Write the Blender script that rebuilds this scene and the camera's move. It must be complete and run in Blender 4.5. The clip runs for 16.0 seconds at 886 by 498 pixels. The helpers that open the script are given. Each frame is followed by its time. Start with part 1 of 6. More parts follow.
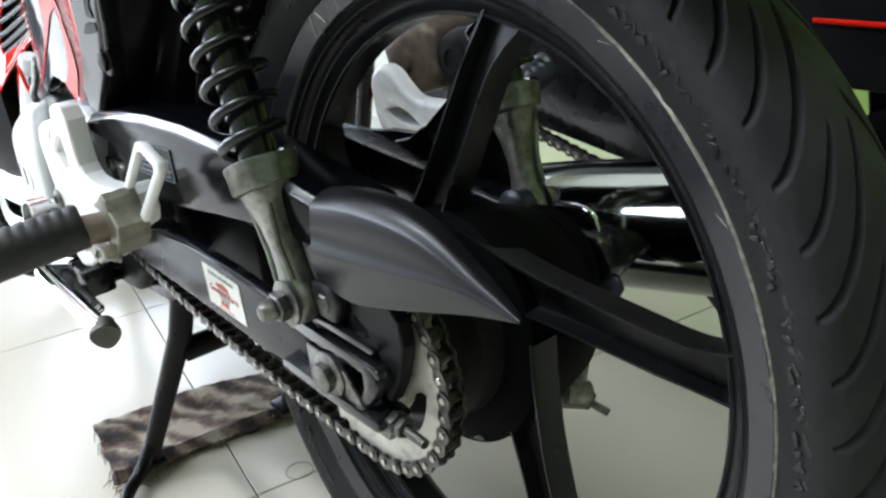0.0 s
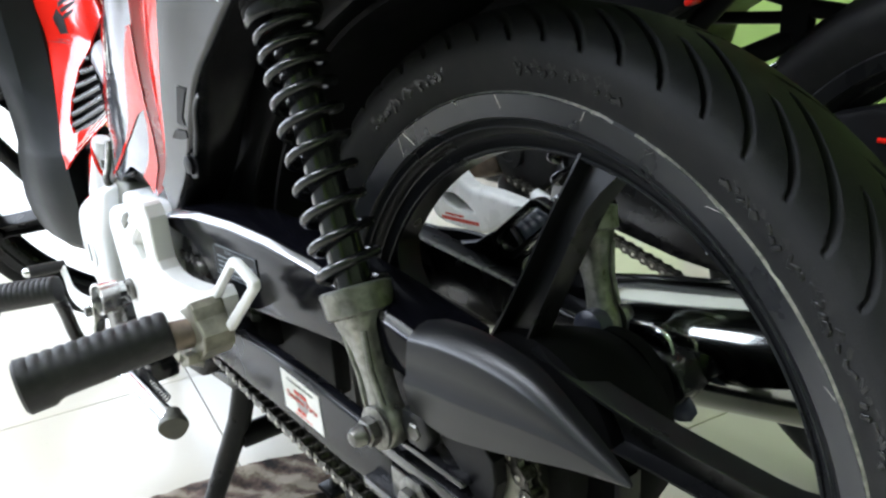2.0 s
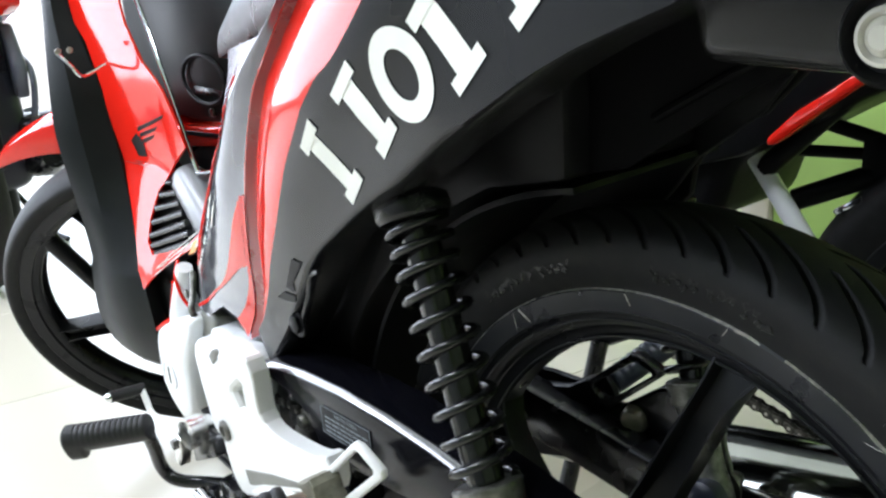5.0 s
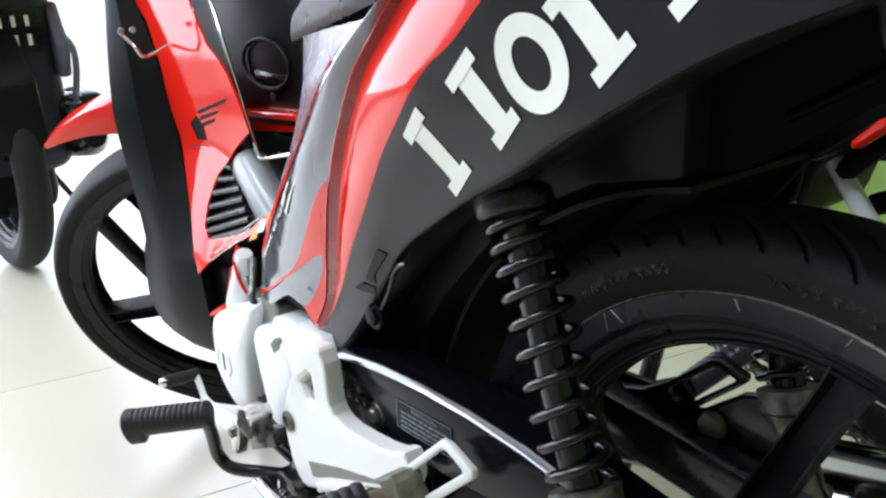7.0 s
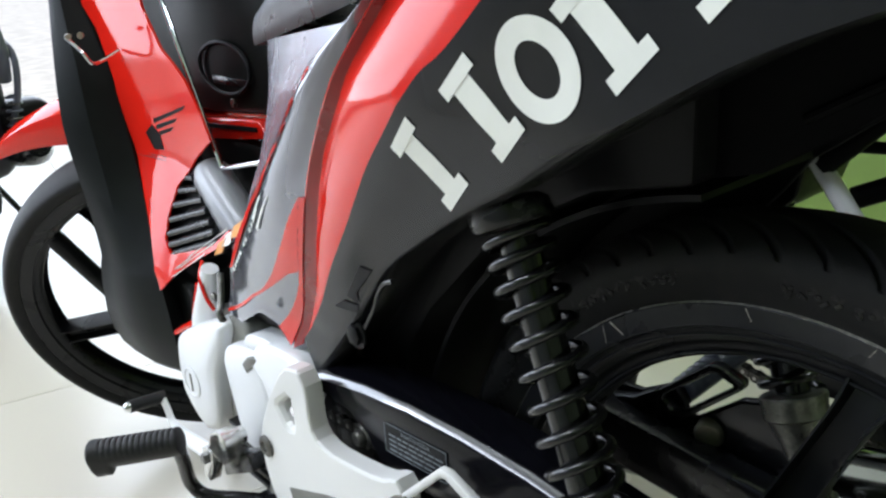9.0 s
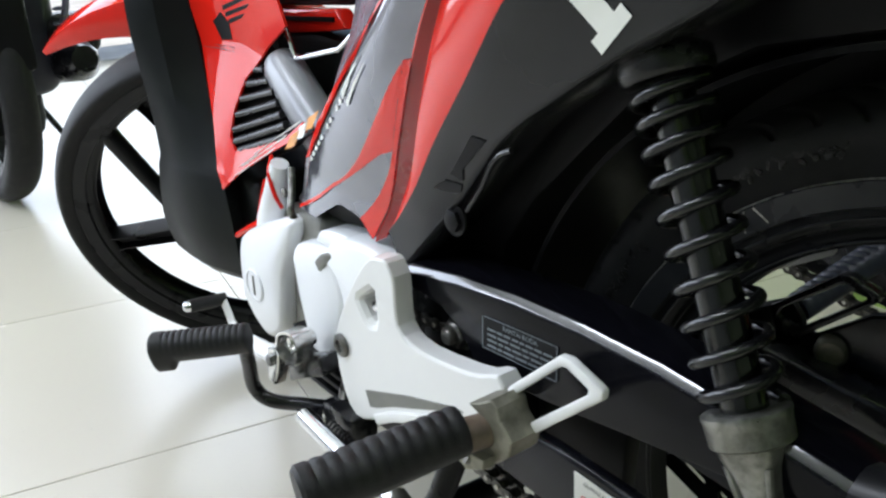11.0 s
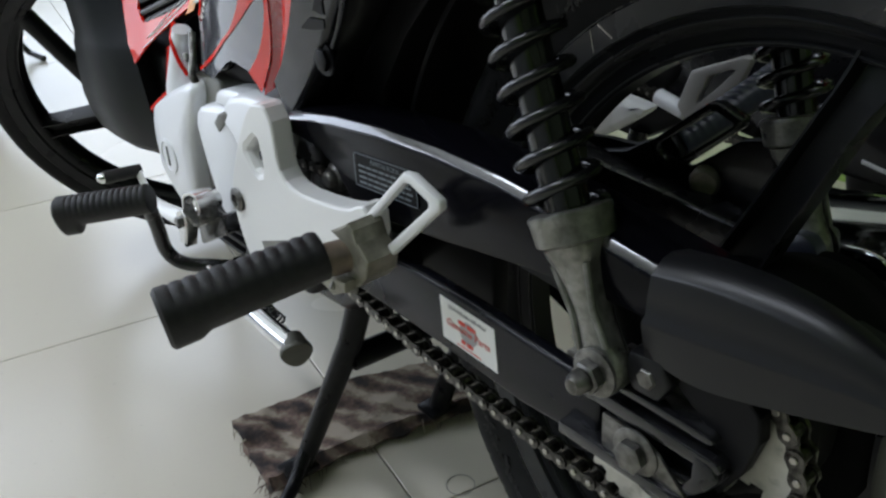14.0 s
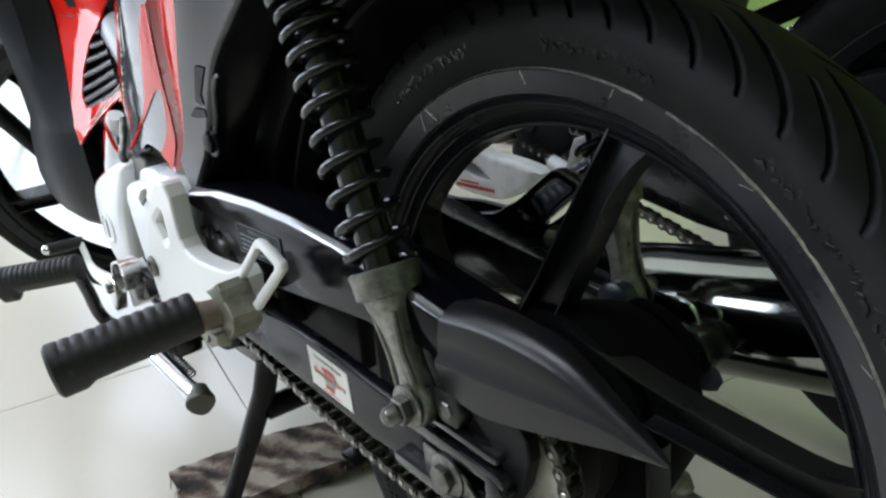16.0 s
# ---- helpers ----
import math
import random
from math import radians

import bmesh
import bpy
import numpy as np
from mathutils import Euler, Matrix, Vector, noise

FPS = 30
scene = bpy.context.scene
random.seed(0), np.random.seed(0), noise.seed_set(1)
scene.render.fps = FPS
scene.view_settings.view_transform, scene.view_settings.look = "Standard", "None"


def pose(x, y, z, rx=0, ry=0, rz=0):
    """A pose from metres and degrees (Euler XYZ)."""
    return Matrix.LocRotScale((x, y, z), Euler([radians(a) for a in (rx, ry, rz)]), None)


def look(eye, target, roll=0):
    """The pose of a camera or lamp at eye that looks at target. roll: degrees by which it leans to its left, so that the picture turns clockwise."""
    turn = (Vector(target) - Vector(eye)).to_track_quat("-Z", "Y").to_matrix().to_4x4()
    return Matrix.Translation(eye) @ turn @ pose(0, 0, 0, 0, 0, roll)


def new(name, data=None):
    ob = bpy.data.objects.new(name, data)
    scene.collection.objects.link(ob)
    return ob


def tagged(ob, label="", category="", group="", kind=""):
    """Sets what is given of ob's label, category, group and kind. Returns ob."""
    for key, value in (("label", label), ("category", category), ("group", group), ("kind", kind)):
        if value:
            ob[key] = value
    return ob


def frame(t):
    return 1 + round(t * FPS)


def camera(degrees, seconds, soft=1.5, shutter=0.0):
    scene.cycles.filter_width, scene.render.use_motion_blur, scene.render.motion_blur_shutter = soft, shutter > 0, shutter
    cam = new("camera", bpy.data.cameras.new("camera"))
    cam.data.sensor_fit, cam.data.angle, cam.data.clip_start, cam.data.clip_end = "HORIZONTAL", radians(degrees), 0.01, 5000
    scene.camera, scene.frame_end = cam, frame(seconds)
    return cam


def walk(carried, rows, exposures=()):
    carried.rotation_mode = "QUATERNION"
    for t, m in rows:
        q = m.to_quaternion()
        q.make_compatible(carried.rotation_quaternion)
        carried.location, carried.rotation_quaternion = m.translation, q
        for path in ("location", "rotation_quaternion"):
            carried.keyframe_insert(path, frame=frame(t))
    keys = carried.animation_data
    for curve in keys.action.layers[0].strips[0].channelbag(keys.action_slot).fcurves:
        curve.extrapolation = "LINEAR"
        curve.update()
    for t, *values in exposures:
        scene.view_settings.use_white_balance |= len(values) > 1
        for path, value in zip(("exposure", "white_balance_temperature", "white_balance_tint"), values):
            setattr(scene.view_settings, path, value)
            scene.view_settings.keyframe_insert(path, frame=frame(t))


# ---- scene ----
cam = camera(54.25, 16.0, soft=2.4)
ROWS = [
    (0.0, 0.3971, -0.3600, 0.5789, 65.85, 4.99, 48.89),
    (0.5, 0.3904, -0.3709, 0.5914, 66.73, 4.96, 49.46),
    (1.0, 0.3849, -0.3744, 0.6025, 67.26, 4.12, 49.96),
    (1.5, 0.3772, -0.3816, 0.6128, 68.17, 3.65, 50.32),
    (2.0, 0.3630, -0.3871, 0.6372, 68.82, 3.51, 50.54),
    (2.5, 0.3383, -0.3965, 0.6654, 68.09, 3.11, 50.27),
    (3.0, 0.3155, -0.4100, 0.6877, 67.85, 3.26, 50.54),
    (3.5, 0.3131, -0.4194, 0.7046, 69.52, 3.65, 50.82),
    (4.0, 0.3108, -0.4218, 0.7362, 71.27, 4.15, 51.00),
    (6.5, 0.2672, -0.4360, 0.7424, 70.63, 3.25, 52.27),
    (7.0, 0.2522, -0.4570, 0.7403, 70.78, 2.57, 52.72),
    (7.5, 0.2326, -0.4609, 0.7411, 70.31, 3.86, 52.08),
    (8.0, 0.2242, -0.4369, 0.7523, 70.48, 3.85, 49.34),
    (10.5, 0.1606, -0.4823, 0.6960, 69.29, 2.44, 50.22),
    (11.0, 0.1398, -0.4778, 0.6708, 67.78, 1.36, 51.59),
    (11.5, 0.1284, -0.4782, 0.6408, 66.24, 0.67, 52.42),
    (12.0, 0.1308, -0.4662, 0.6132, 63.26, 1.97, 52.75),
    (12.5, 0.1372, -0.4563, 0.5962, 60.72, 2.89, 51.82),
    (13.0, 0.1551, -0.4463, 0.5994, 61.13, 3.14, 50.73),
    (13.5, 0.1775, -0.4414, 0.6099, 61.67, 3.31, 50.40),
    (14.0, 0.2199, -0.4332, 0.6237, 61.97, 3.04, 50.41),
    (14.5, 0.2642, -0.4202, 0.6412, 62.36, 4.51, 49.48),
    (15.0, 0.2976, -0.4040, 0.6374, 63.20, 4.58, 50.60),
    (15.5, 0.3282, -0.3978, 0.6437, 65.03, 4.78, 50.70),
    (16.0, 0.3506, -0.3934, 0.6507, 65.97, 4.75, 50.43),
]
walk(cam, [(t, pose(x, y, z, rx, ry, rz)) for t, x, y, z, rx, ry, rz in ROWS],
     exposures=[(0.0, 0.58), (1.0, 0.64), (2.5, 0.71), (4.0, 0.57), (6.5, 0.42), (7.0, 0.27), (8.0, -0.05), (10.5, 0.02), (11.5, -0.22), (12.5, -0.61), (13.0, -0.69), (14.5, -0.55), (15.2, -0.27), (16.0, -0.02)])

# ---- world and light: daylight through the open shop front, added unseen side and ceiling lamps ----
world = bpy.data.worlds.new("sky")
scene.world = world
world.use_nodes = True
wn, wl = world.node_tree.nodes, world.node_tree.links
sky = wn.new("ShaderNodeTexSky")
sky.sky_type, sky.sun_disc = "NISHITA", False
sky.sun_elevation, sky.sun_rotation = radians(67), radians(115)
wl.new(sky.outputs["Color"], wn["Background"].inputs["Color"])
wn["Background"].inputs["Strength"].default_value = 0.15

SUN = new("sun", bpy.data.lights.new("sun", "SUN"))
SUN.data.energy, SUN.data.angle, SUN.data.color = 4.5, radians(0.5), (1.0, 0.95, 0.88)
SUN.matrix_world = look((3.0, -1.5, 8), (0, 0, 0))


def area(name, eye, target, w, h, power, color=(1, 1, 1)):
    lamp = bpy.data.lights.new(name, "AREA")
    lamp.shape, lamp.size, lamp.size_y, lamp.energy, lamp.color = "RECTANGLE", w, h, power, color
    ob = new(name, lamp)
    ob.matrix_world = look(eye, target)
    return ob


area("front_daylight", (-3.85, -0.6, 1.35), (0, -0.4, 0.9), 4.6, 2.2, 165, (0.79, 0.865, 1.0))
# Added lamp without a seen opening; it brightens the left-facing parts.
area("side_fill", (-2.5, -2.6, 2.05), (-1.2, 0, 0.5), 2.4, 0.8, 54, (0.80, 0.87, 1.0))
# Unseen ceiling lamp, placed from the highlight along the chain case.
area("unseen_overhead_lamp", (-1.15, -1.25, 2.78), (-1.15, -1.1, 0), 2.0, 0.16, 44, (0.81, 0.875, 1.0))
# Added unseen lamp that lifts the floor behind the rear wheel.
area("rear_fill", (1.1, 0.5, 2.78), (1.0, 0.5, 0), 2.0, 0.16, 27, (0.82, 0.88, 1.0))


# ---- materials ----
def mat(name, color, rough=0.5, metal=0.0, second=None, spread=0.12, scale=30.0, bump=0.0, bump_scale=400.0,
        coat=0.0, rough_var=0.12, wear=None, wear_amount=0.0, spec=0.5):
    m = bpy.data.materials.new(name)
    m.use_nodes = True
    n, l = m.node_tree.nodes, m.node_tree.links
    b = n["Principled BSDF"]
    tc = n.new("ShaderNodeTexCoord")
    big = n.new("ShaderNodeTexNoise")
    big.inputs["Scale"].default_value, big.inputs["Detail"].default_value = scale, 5
    l.new(tc.outputs["Object"], big.inputs["Vector"])
    fine = n.new("ShaderNodeTexNoise")
    fine.inputs["Scale"].default_value, fine.inputs["Detail"].default_value = bump_scale, 3
    l.new(tc.outputs["Object"], fine.inputs["Vector"])
    ramp = n.new("ShaderNodeValToRGB")
    lo = second or tuple(c * (1 - spread) for c in color)
    hi = color if second else tuple(min(1, c * (1 + spread)) for c in color)
    ramp.color_ramp.elements[0].position, ramp.color_ramp.elements[1].position = 0.36, 0.64
    ramp.color_ramp.elements[0].color, ramp.color_ramp.elements[1].color = (*lo, 1), (*hi, 1)
    l.new(big.outputs["Fac"], ramp.inputs["Fac"])
    out = ramp.outputs["Color"]
    if wear:
        mix = n.new("ShaderNodeMix")
        mix.data_type = "RGBA"
        dust = n.new("ShaderNodeTexNoise")
        dust.inputs["Scale"].default_value, dust.inputs["Detail"].default_value = scale * 2.3, 8
        l.new(tc.outputs["Object"], dust.inputs["Vector"])
        cut = n.new("ShaderNodeMapRange")
        cut.inputs["From Min"].default_value, cut.inputs["From Max"].default_value = 0.5, 0.72
        cut.inputs["To Max"].default_value = wear_amount
        l.new(dust.outputs["Fac"], cut.inputs["Value"])
        l.new(cut.outputs["Result"], mix.inputs["Factor"])
        l.new(out, mix.inputs["A"])
        mix.inputs["B"].default_value = (*wear, 1)
        out = mix.outputs["Result"]
    l.new(out, b.inputs["Base Color"])
    rr = n.new("ShaderNodeMapRange")
    rr.inputs["To Min"].default_value, rr.inputs["To Max"].default_value = max(0.02, rough - rough_var), min(1, rough + rough_var)
    l.new(big.outputs["Fac"], rr.inputs["Value"])
    l.new(rr.outputs["Result"], b.inputs["Roughness"])
    b.inputs["Metallic"].default_value = metal
    b.inputs["Coat Weight"].default_value = coat
    b.inputs["Specular IOR Level"].default_value = spec
    b.inputs["Coat Roughness"].default_value = 0.06
    if bump:
        bp = n.new("ShaderNodeBump")
        bp.inputs["Strength"].default_value, bp.inputs["Distance"].default_value = bump, 0.001
        l.new(fine.outputs["Fac"], bp.inputs["Height"])
        l.new(bp.outputs["Normal"], b.inputs["Normal"])
    return m


RUBBER = mat("tyre_rubber", (0.012, 0.012, 0.0125), 0.58, spec=0.2, bump=0.25, bump_scale=900, wear=(0.022, 0.0215, 0.0205), wear_amount=0.5)
MOULD = mat("shiny_moulded_rubber", (0.006, 0.006, 0.0062), 0.3, spec=0.35)
PEG = mat("peg_rubber", (0.009, 0.009, 0.009), 0.5, spec=0.35, bump=0.3, bump_scale=700, wear=(0.028, 0.027, 0.026), wear_amount=0.4)
RIM = mat("rim_paint", (0.009, 0.0093, 0.0105), 0.3, spec=0.2, bump=0.06, wear=(0.011, 0.011, 0.011), wear_amount=0.3)
RIMLIP = mat("rim_lip", (0.024, 0.025, 0.028), 0.3, metal=0.2, wear=(0.04, 0.04, 0.04), wear_amount=0.5)
SCUFF = mat("bare_scuffed_metal", (0.55, 0.53, 0.48), 0.45, metal=0.6, spread=0.3, scale=300)
BLACK = mat("black_paint", (0.0065, 0.0065, 0.0078), 0.26, spec=0.35, coat=0.15, wear=(0.011, 0.011, 0.011), wear_amount=0.3)
PLASTIC = mat("black_plastic", (0.006, 0.006, 0.0067), 0.42, spec=0.12, bump=0.12, wear=(0.006, 0.006, 0.0055), wear_amount=0.35)
CASE = mat("chain_case_plastic", (0.003, 0.003, 0.0045), 0.17, spec=0.14, bump=0.02, scale=60, rough_var=0.05, wear=(0.006, 0.006, 0.008), wear_amount=0.3)
# Case plastic again, lighter and glossier to stand in for the edge highlight.
EDGE_SHINE = mat("edge_highlight_black", (0.012, 0.012, 0.014), 0.2, spec=0.9, coat=1.0, rough_var=0.05, scale=60)
GREYPL = mat("grey_tip_plastic", (0.0085, 0.0086, 0.0092), 0.3, spec=0.3, bump=0.04, bump_scale=800, rough_var=0.04, scale=9)
ARM = mat("swingarm_paint", (0.0055, 0.0058, 0.0085), 0.25, spec=0.26, wear=(0.010, 0.010, 0.013), wear_amount=0.4)
SILVER = mat("silver_engine_paint", (0.80, 0.81, 0.825), 0.34, metal=0.12, spread=0.02, scale=9, rough_var=0.05, bump=0.05, wear=(0.6, 0.6, 0.58), wear_amount=0.06)
# Dirty greige casting, toned down so seams and recesses read as shaded.
CASTING = mat("shade_toned_casting", (0.2, 0.197, 0.175), 0.55, metal=0.2, bump=0.15, wear=(0.11, 0.105, 0.09), wear_amount=0.5)
BRACKET = mat("silver_bracket_paint", (0.77, 0.765, 0.745), 0.36, metal=0.12, spread=0.02, scale=9, rough_var=0.05, bump=0.05, wear=(0.56, 0.55, 0.52), wear_amount=0.07)
DIRTYALU = mat("dirty_aluminium", (0.28, 0.28, 0.255), 0.32, metal=0.75, second=(0.15, 0.15, 0.13), scale=90, bump=0.3, bump_scale=260, wear=(0.07, 0.068, 0.055), wear_amount=0.5)
HINGE = mat("dull_olive_alloy", (0.27, 0.26, 0.205), 0.4, metal=0.5, second=(0.17, 0.162, 0.122), scale=70, bump=0.15, wear=(0.1, 0.095, 0.07), wear_amount=0.35)
STEEL = mat("dull_steel", (0.22, 0.215, 0.20), 0.34, metal=0.85, second=(0.09, 0.087, 0.078), scale=120, bump=0.1)
SPROCKET = mat("sprocket_steel", (0.62, 0.60, 0.545), 0.45, metal=0.3, second=(0.46, 0.445, 0.395), scale=45, bump=0.2, wear=(0.12, 0.105, 0.085), wear_amount=0.55)
CHAIN = mat("oily_chain_steel", (0.13, 0.123, 0.11), 0.32, metal=0.85, second=(0.03, 0.028, 0.025), scale=200, bump=0.2)
DRUM = mat("dull_drum_casting", (0.012, 0.012, 0.0115), 0.55, spec=0.12, wear=(0.02, 0.0195, 0.018), wear_amount=0.5)
PIN = mat("chain_pin_steel", (0.4, 0.38, 0.34), 0.3, metal=0.9)
PLATED = mat("plated_steel", (0.62, 0.62, 0.6), 0.2, metal=0.95, spread=0.1, scale=60, rough_var=0.08)
CHROME = mat("chrome", (0.75, 0.76, 0.78), 0.06, metal=1.0, spread=0.04, rough_var=0.03)
CHROMED = mat("muffler_chrome", (0.27, 0.28, 0.26), 0.09, metal=1.0, spread=0.08, rough_var=0.05, scale=12, bump=0.12, bump_scale=40)
SPRING = mat("spring_paint", (0.0055, 0.0056, 0.0058), 0.2, spec=0.4, coat=0.2, wear=(0.02, 0.02, 0.019), wear_amount=0.35)
RED = mat("red_body_paint", (0.70, 0.016, 0.008), 0.07, spec=0.38, coat=0.0, spread=0.05, scale=8, rough_var=0.04, bump=0.5, bump_scale=14)
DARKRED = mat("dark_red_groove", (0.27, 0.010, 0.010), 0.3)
GREY = mat("silver_grey_decal", (0.19, 0.193, 0.225), 0.1, metal=0.6, coat=0.4, spread=0.1, scale=10, rough_var=0.04, bump=1.0, bump_scale=20)
FRAMEC = mat("frame_cover_silver", (0.276, 0.279, 0.294), 0.3, metal=0.2, spread=0.05, scale=10)
DGREY = mat("dark_grey_body_paint", (0.0105, 0.0105, 0.011), 0.22, spec=0.24, spread=0.1, scale=12, rough_var=0.05, wear=(0.015, 0.015, 0.014), wear_amount=0.25)
WHITE = mat("white_decal", (0.78, 0.78, 0.72), 0.4, spread=0.04)
PAPER = mat("sticker_white", (0.8, 0.79, 0.76), 0.35, spread=0.04)
REDINK = mat("red_ink", (0.6, 0.06, 0.04), 0.5)
GREYINK = mat("grey_ink", (0.35, 0.34, 0.34), 0.5)
LABELINK = mat("label_print", (0.13, 0.15, 0.165), 0.5)
ORANGE = mat("orange_decal", (0.75, 0.28, 0.03), 0.4)
SHIELD = mat("leg_shield_plastic", (0.0055, 0.0066, 0.0062), 0.4, spec=0.12, bump=0.1, scale=8, wear=(0.010, 0.012, 0.011), wear_amount=0.5)
SEATM = mat("seat_vinyl", (0.006, 0.006, 0.007), 0.3, spec=0.3, bump=0.2, bump_scale=900)
SLOPE = mat("seat_base_grey", (0.20, 0.20, 0.235), 0.25, metal=0.5, spec=0.3, spread=0.08, scale=10)
# Dusty hub black; it also paints the shade under the tail.
HUB_SHADE_BLK = mat("dusty_hub_and_shade_black", (0.002, 0.002, 0.0022), 0.7, spec=0.05, wear=(0.005, 0.005, 0.0046), wear_amount=0.4)
FRAY = mat("frayed_cotton", (0.42, 0.37, 0.29), 0.9, second=(0.14, 0.10, 0.08), scale=60)
RAIL = mat("glossy_rail_black", (0.008, 0.008, 0.009), 0.13, spec=0.5, coat=0.3, wear=(0.05, 0.05, 0.05), wear_amount=0.25, bump=0.05)
STANDBLK = mat("stand_black_paint", (0.0055, 0.0055, 0.0062), 0.3, spec=0.15, wear=(0.018, 0.017, 0.015), wear_amount=0.3)
OLIVESTEEL = mat("worn_olive_steel", (0.065, 0.064, 0.052), 0.38, metal=0.5, spread=0.15, scale=60)
GREEN = mat("green_wall_paint", (0.33, 0.50, 0.12), 0.65, spread=0.06, scale=4, bump=0.15, bump_scale=150)
OLIVE = mat("olive_wall_paint", (0.12, 0.15, 0.08), 0.65, spread=0.06, scale=4, bump=0.15, bump_scale=150)
CREAM = mat("cream_wall_paint", (0.6, 0.56, 0.46), 0.65, spread=0.05, scale=4, bump=0.12, bump_scale=150)
DIM = mat("dim_wall_paint", (0.34, 0.35, 0.36), 0.7, spread=0.06, scale=3, bump=0.1, bump_scale=120)
CEIL = mat("ceiling_white", (0.74, 0.74, 0.71), 0.8, spread=0.04, scale=3)


def tile_mat():
    m = bpy.data.materials.new("cream_tile")
    m.use_nodes = True
    n, l = m.node_tree.nodes, m.node_tree.links
    b = n["Principled BSDF"]
    geo, info = n.new("ShaderNodeNewGeometry"), n.new("ShaderNodeObjectInfo")
    cloud, speck, swell = (n.new("ShaderNodeTexNoise") for _ in range(3))
    for node, sc, det in ((cloud, 1.7, 2), (speck, 160.0, 4), (swell, 5.0, 0)):
        node.inputs["Scale"].default_value, node.inputs["Detail"].default_value = sc, det
        l.new(geo.outputs["Position"], node.inputs["Vector"])
    add = n.new("ShaderNodeMath")
    add.operation, add.inputs[1].default_value = "MULTIPLY_ADD", 0.35
    l.new(info.outputs["Random"], add.inputs[0])
    l.new(cloud.outputs["Fac"], add.inputs[2])
    rp = n.new("ShaderNodeValToRGB")
    rp.color_ramp.elements[0].position, rp.color_ramp.elements[1].position = 0.3, 1.0
    rp.color_ramp.elements[0].color, rp.color_ramp.elements[1].color = (0.575, 0.53, 0.44, 1), (0.635, 0.59, 0.50, 1)
    l.new(add.outputs[0], rp.inputs["Fac"])
    dirt = n.new("ShaderNodeMapRange")
    dirt.inputs["From Min"].default_value, dirt.inputs["From Max"].default_value, dirt.inputs["To Max"].default_value = 0.66, 0.8, 0.25
    l.new(speck.outputs["Fac"], dirt.inputs["Value"])
    mix = n.new("ShaderNodeMix")
    mix.data_type = "RGBA"
    mix.inputs["B"].default_value = (0.3, 0.27, 0.22, 1)
    l.new(dirt.outputs["Result"], mix.inputs["Factor"])
    l.new(rp.outputs["Color"], mix.inputs["A"])
    l.new(mix.outputs["Result"], b.inputs["Base Color"])
    rr = n.new("ShaderNodeMapRange")
    rr.inputs["To Min"].default_value, rr.inputs["To Max"].default_value = 0.2, 0.32
    l.new(cloud.outputs["Fac"], rr.inputs["Value"])
    l.new(rr.outputs["Result"], b.inputs["Roughness"])
    bp_ = n.new("ShaderNodeBump")
    bp_.inputs["Strength"].default_value, bp_.inputs["Distance"].default_value = 0.25, 0.002
    l.new(swell.outputs["Fac"], bp_.inputs["Height"])
    l.new(bp_.outputs["Normal"], b.inputs["Normal"])
    return m


TILE = tile_mat()
RINGM = mat("dried_drip", (0.30, 0.28, 0.24), 0.6, scale=200)
GROUT = mat("grout", (0.36, 0.335, 0.28), 0.8, scale=60)
CONCRETE = mat("outdoor_concrete", (0.6, 0.59, 0.56), 0.8, scale=6, bump=0.3, bump_scale=80)
COWL = mat("white_cowling", (0.86, 0.86, 0.86), 0.28, coat=0.4, spread=0.04)
BROWN = mat("brown_engine_casting", (0.2, 0.15, 0.11), 0.5, metal=0.3, second=(0.11, 0.085, 0.065), scale=50, bump=0.2)
AMBER = mat("pale_lens", (0.5, 0.48, 0.42), 0.12, coat=0.6, spread=0.05)
# Black plastic tinted blue to carry the haze over the far motorcycle.
HAZED_BLACK = mat("hazed_black_plastic", (0.020, 0.021, 0.031), 0.4, spec=0.3, scale=14, wear=(0.034, 0.036, 0.05), wear_amount=0.6)
DULLALLOY = mat("dull_alloy", (0.36, 0.35, 0.33), 0.45, metal=0.3, spread=0.06, scale=20, bump=0.08)
# Blue-grey of the haze put into the plastic's colour.
HAZE = mat("hazed_blue_grey_plastic", (0.10, 0.105, 0.14), 0.35, spec=0.4, scale=14)
BLUEBLK = mat("blue_black_rubber", (0.022, 0.026, 0.045), 0.35, bump=0.2)


# ---- mesh helpers ----
def part(name, bm, material, parent=None, label="", smooth=40):
    me = bpy.data.meshes.new(name)
    bmesh.ops.recalc_face_normals(bm, faces=bm.faces)
    bm.to_mesh(me)
    bm.free()
    mats = material if isinstance(material, (list, tuple)) else [material]
    for m in mats:
        me.materials.append(m)
    if smooth:
        me.polygons.foreach_set("use_smooth", [True] * len(me.polygons))
        me.set_sharp_from_angle(angle=radians(smooth))
    ob = new(name, me)
    if parent:
        ob.parent = parent
    if label:
        ob["label"] = label
    return ob


def thing(name, label, category, group="", at=(0, 0, 0)):
    ob = new(name)
    ob.empty_display_size = 0.05
    ob.location = at
    return tagged(ob, label, category, group)


def crv(pts, n=8):
    """Catmull-Rom through the points, n steps a span."""
    p = [Vector(q) for q in pts]
    p = [2 * p[0] - p[1]] + p + [2 * p[-1] - p[-2]]
    out = []
    for i in range(1, len(p) - 2):
        for k in range(n):
            t = k / n
            out.append(0.5 * (2 * p[i] + (p[i + 1] - p[i - 1]) * t + (2 * p[i - 1] - 5 * p[i] + 4 * p[i + 1] - p[i + 2]) * t * t
                              + (3 * p[i] - p[i - 1] - 3 * p[i + 1] + p[i + 2]) * t ** 3))
    return out + [p[-2]]


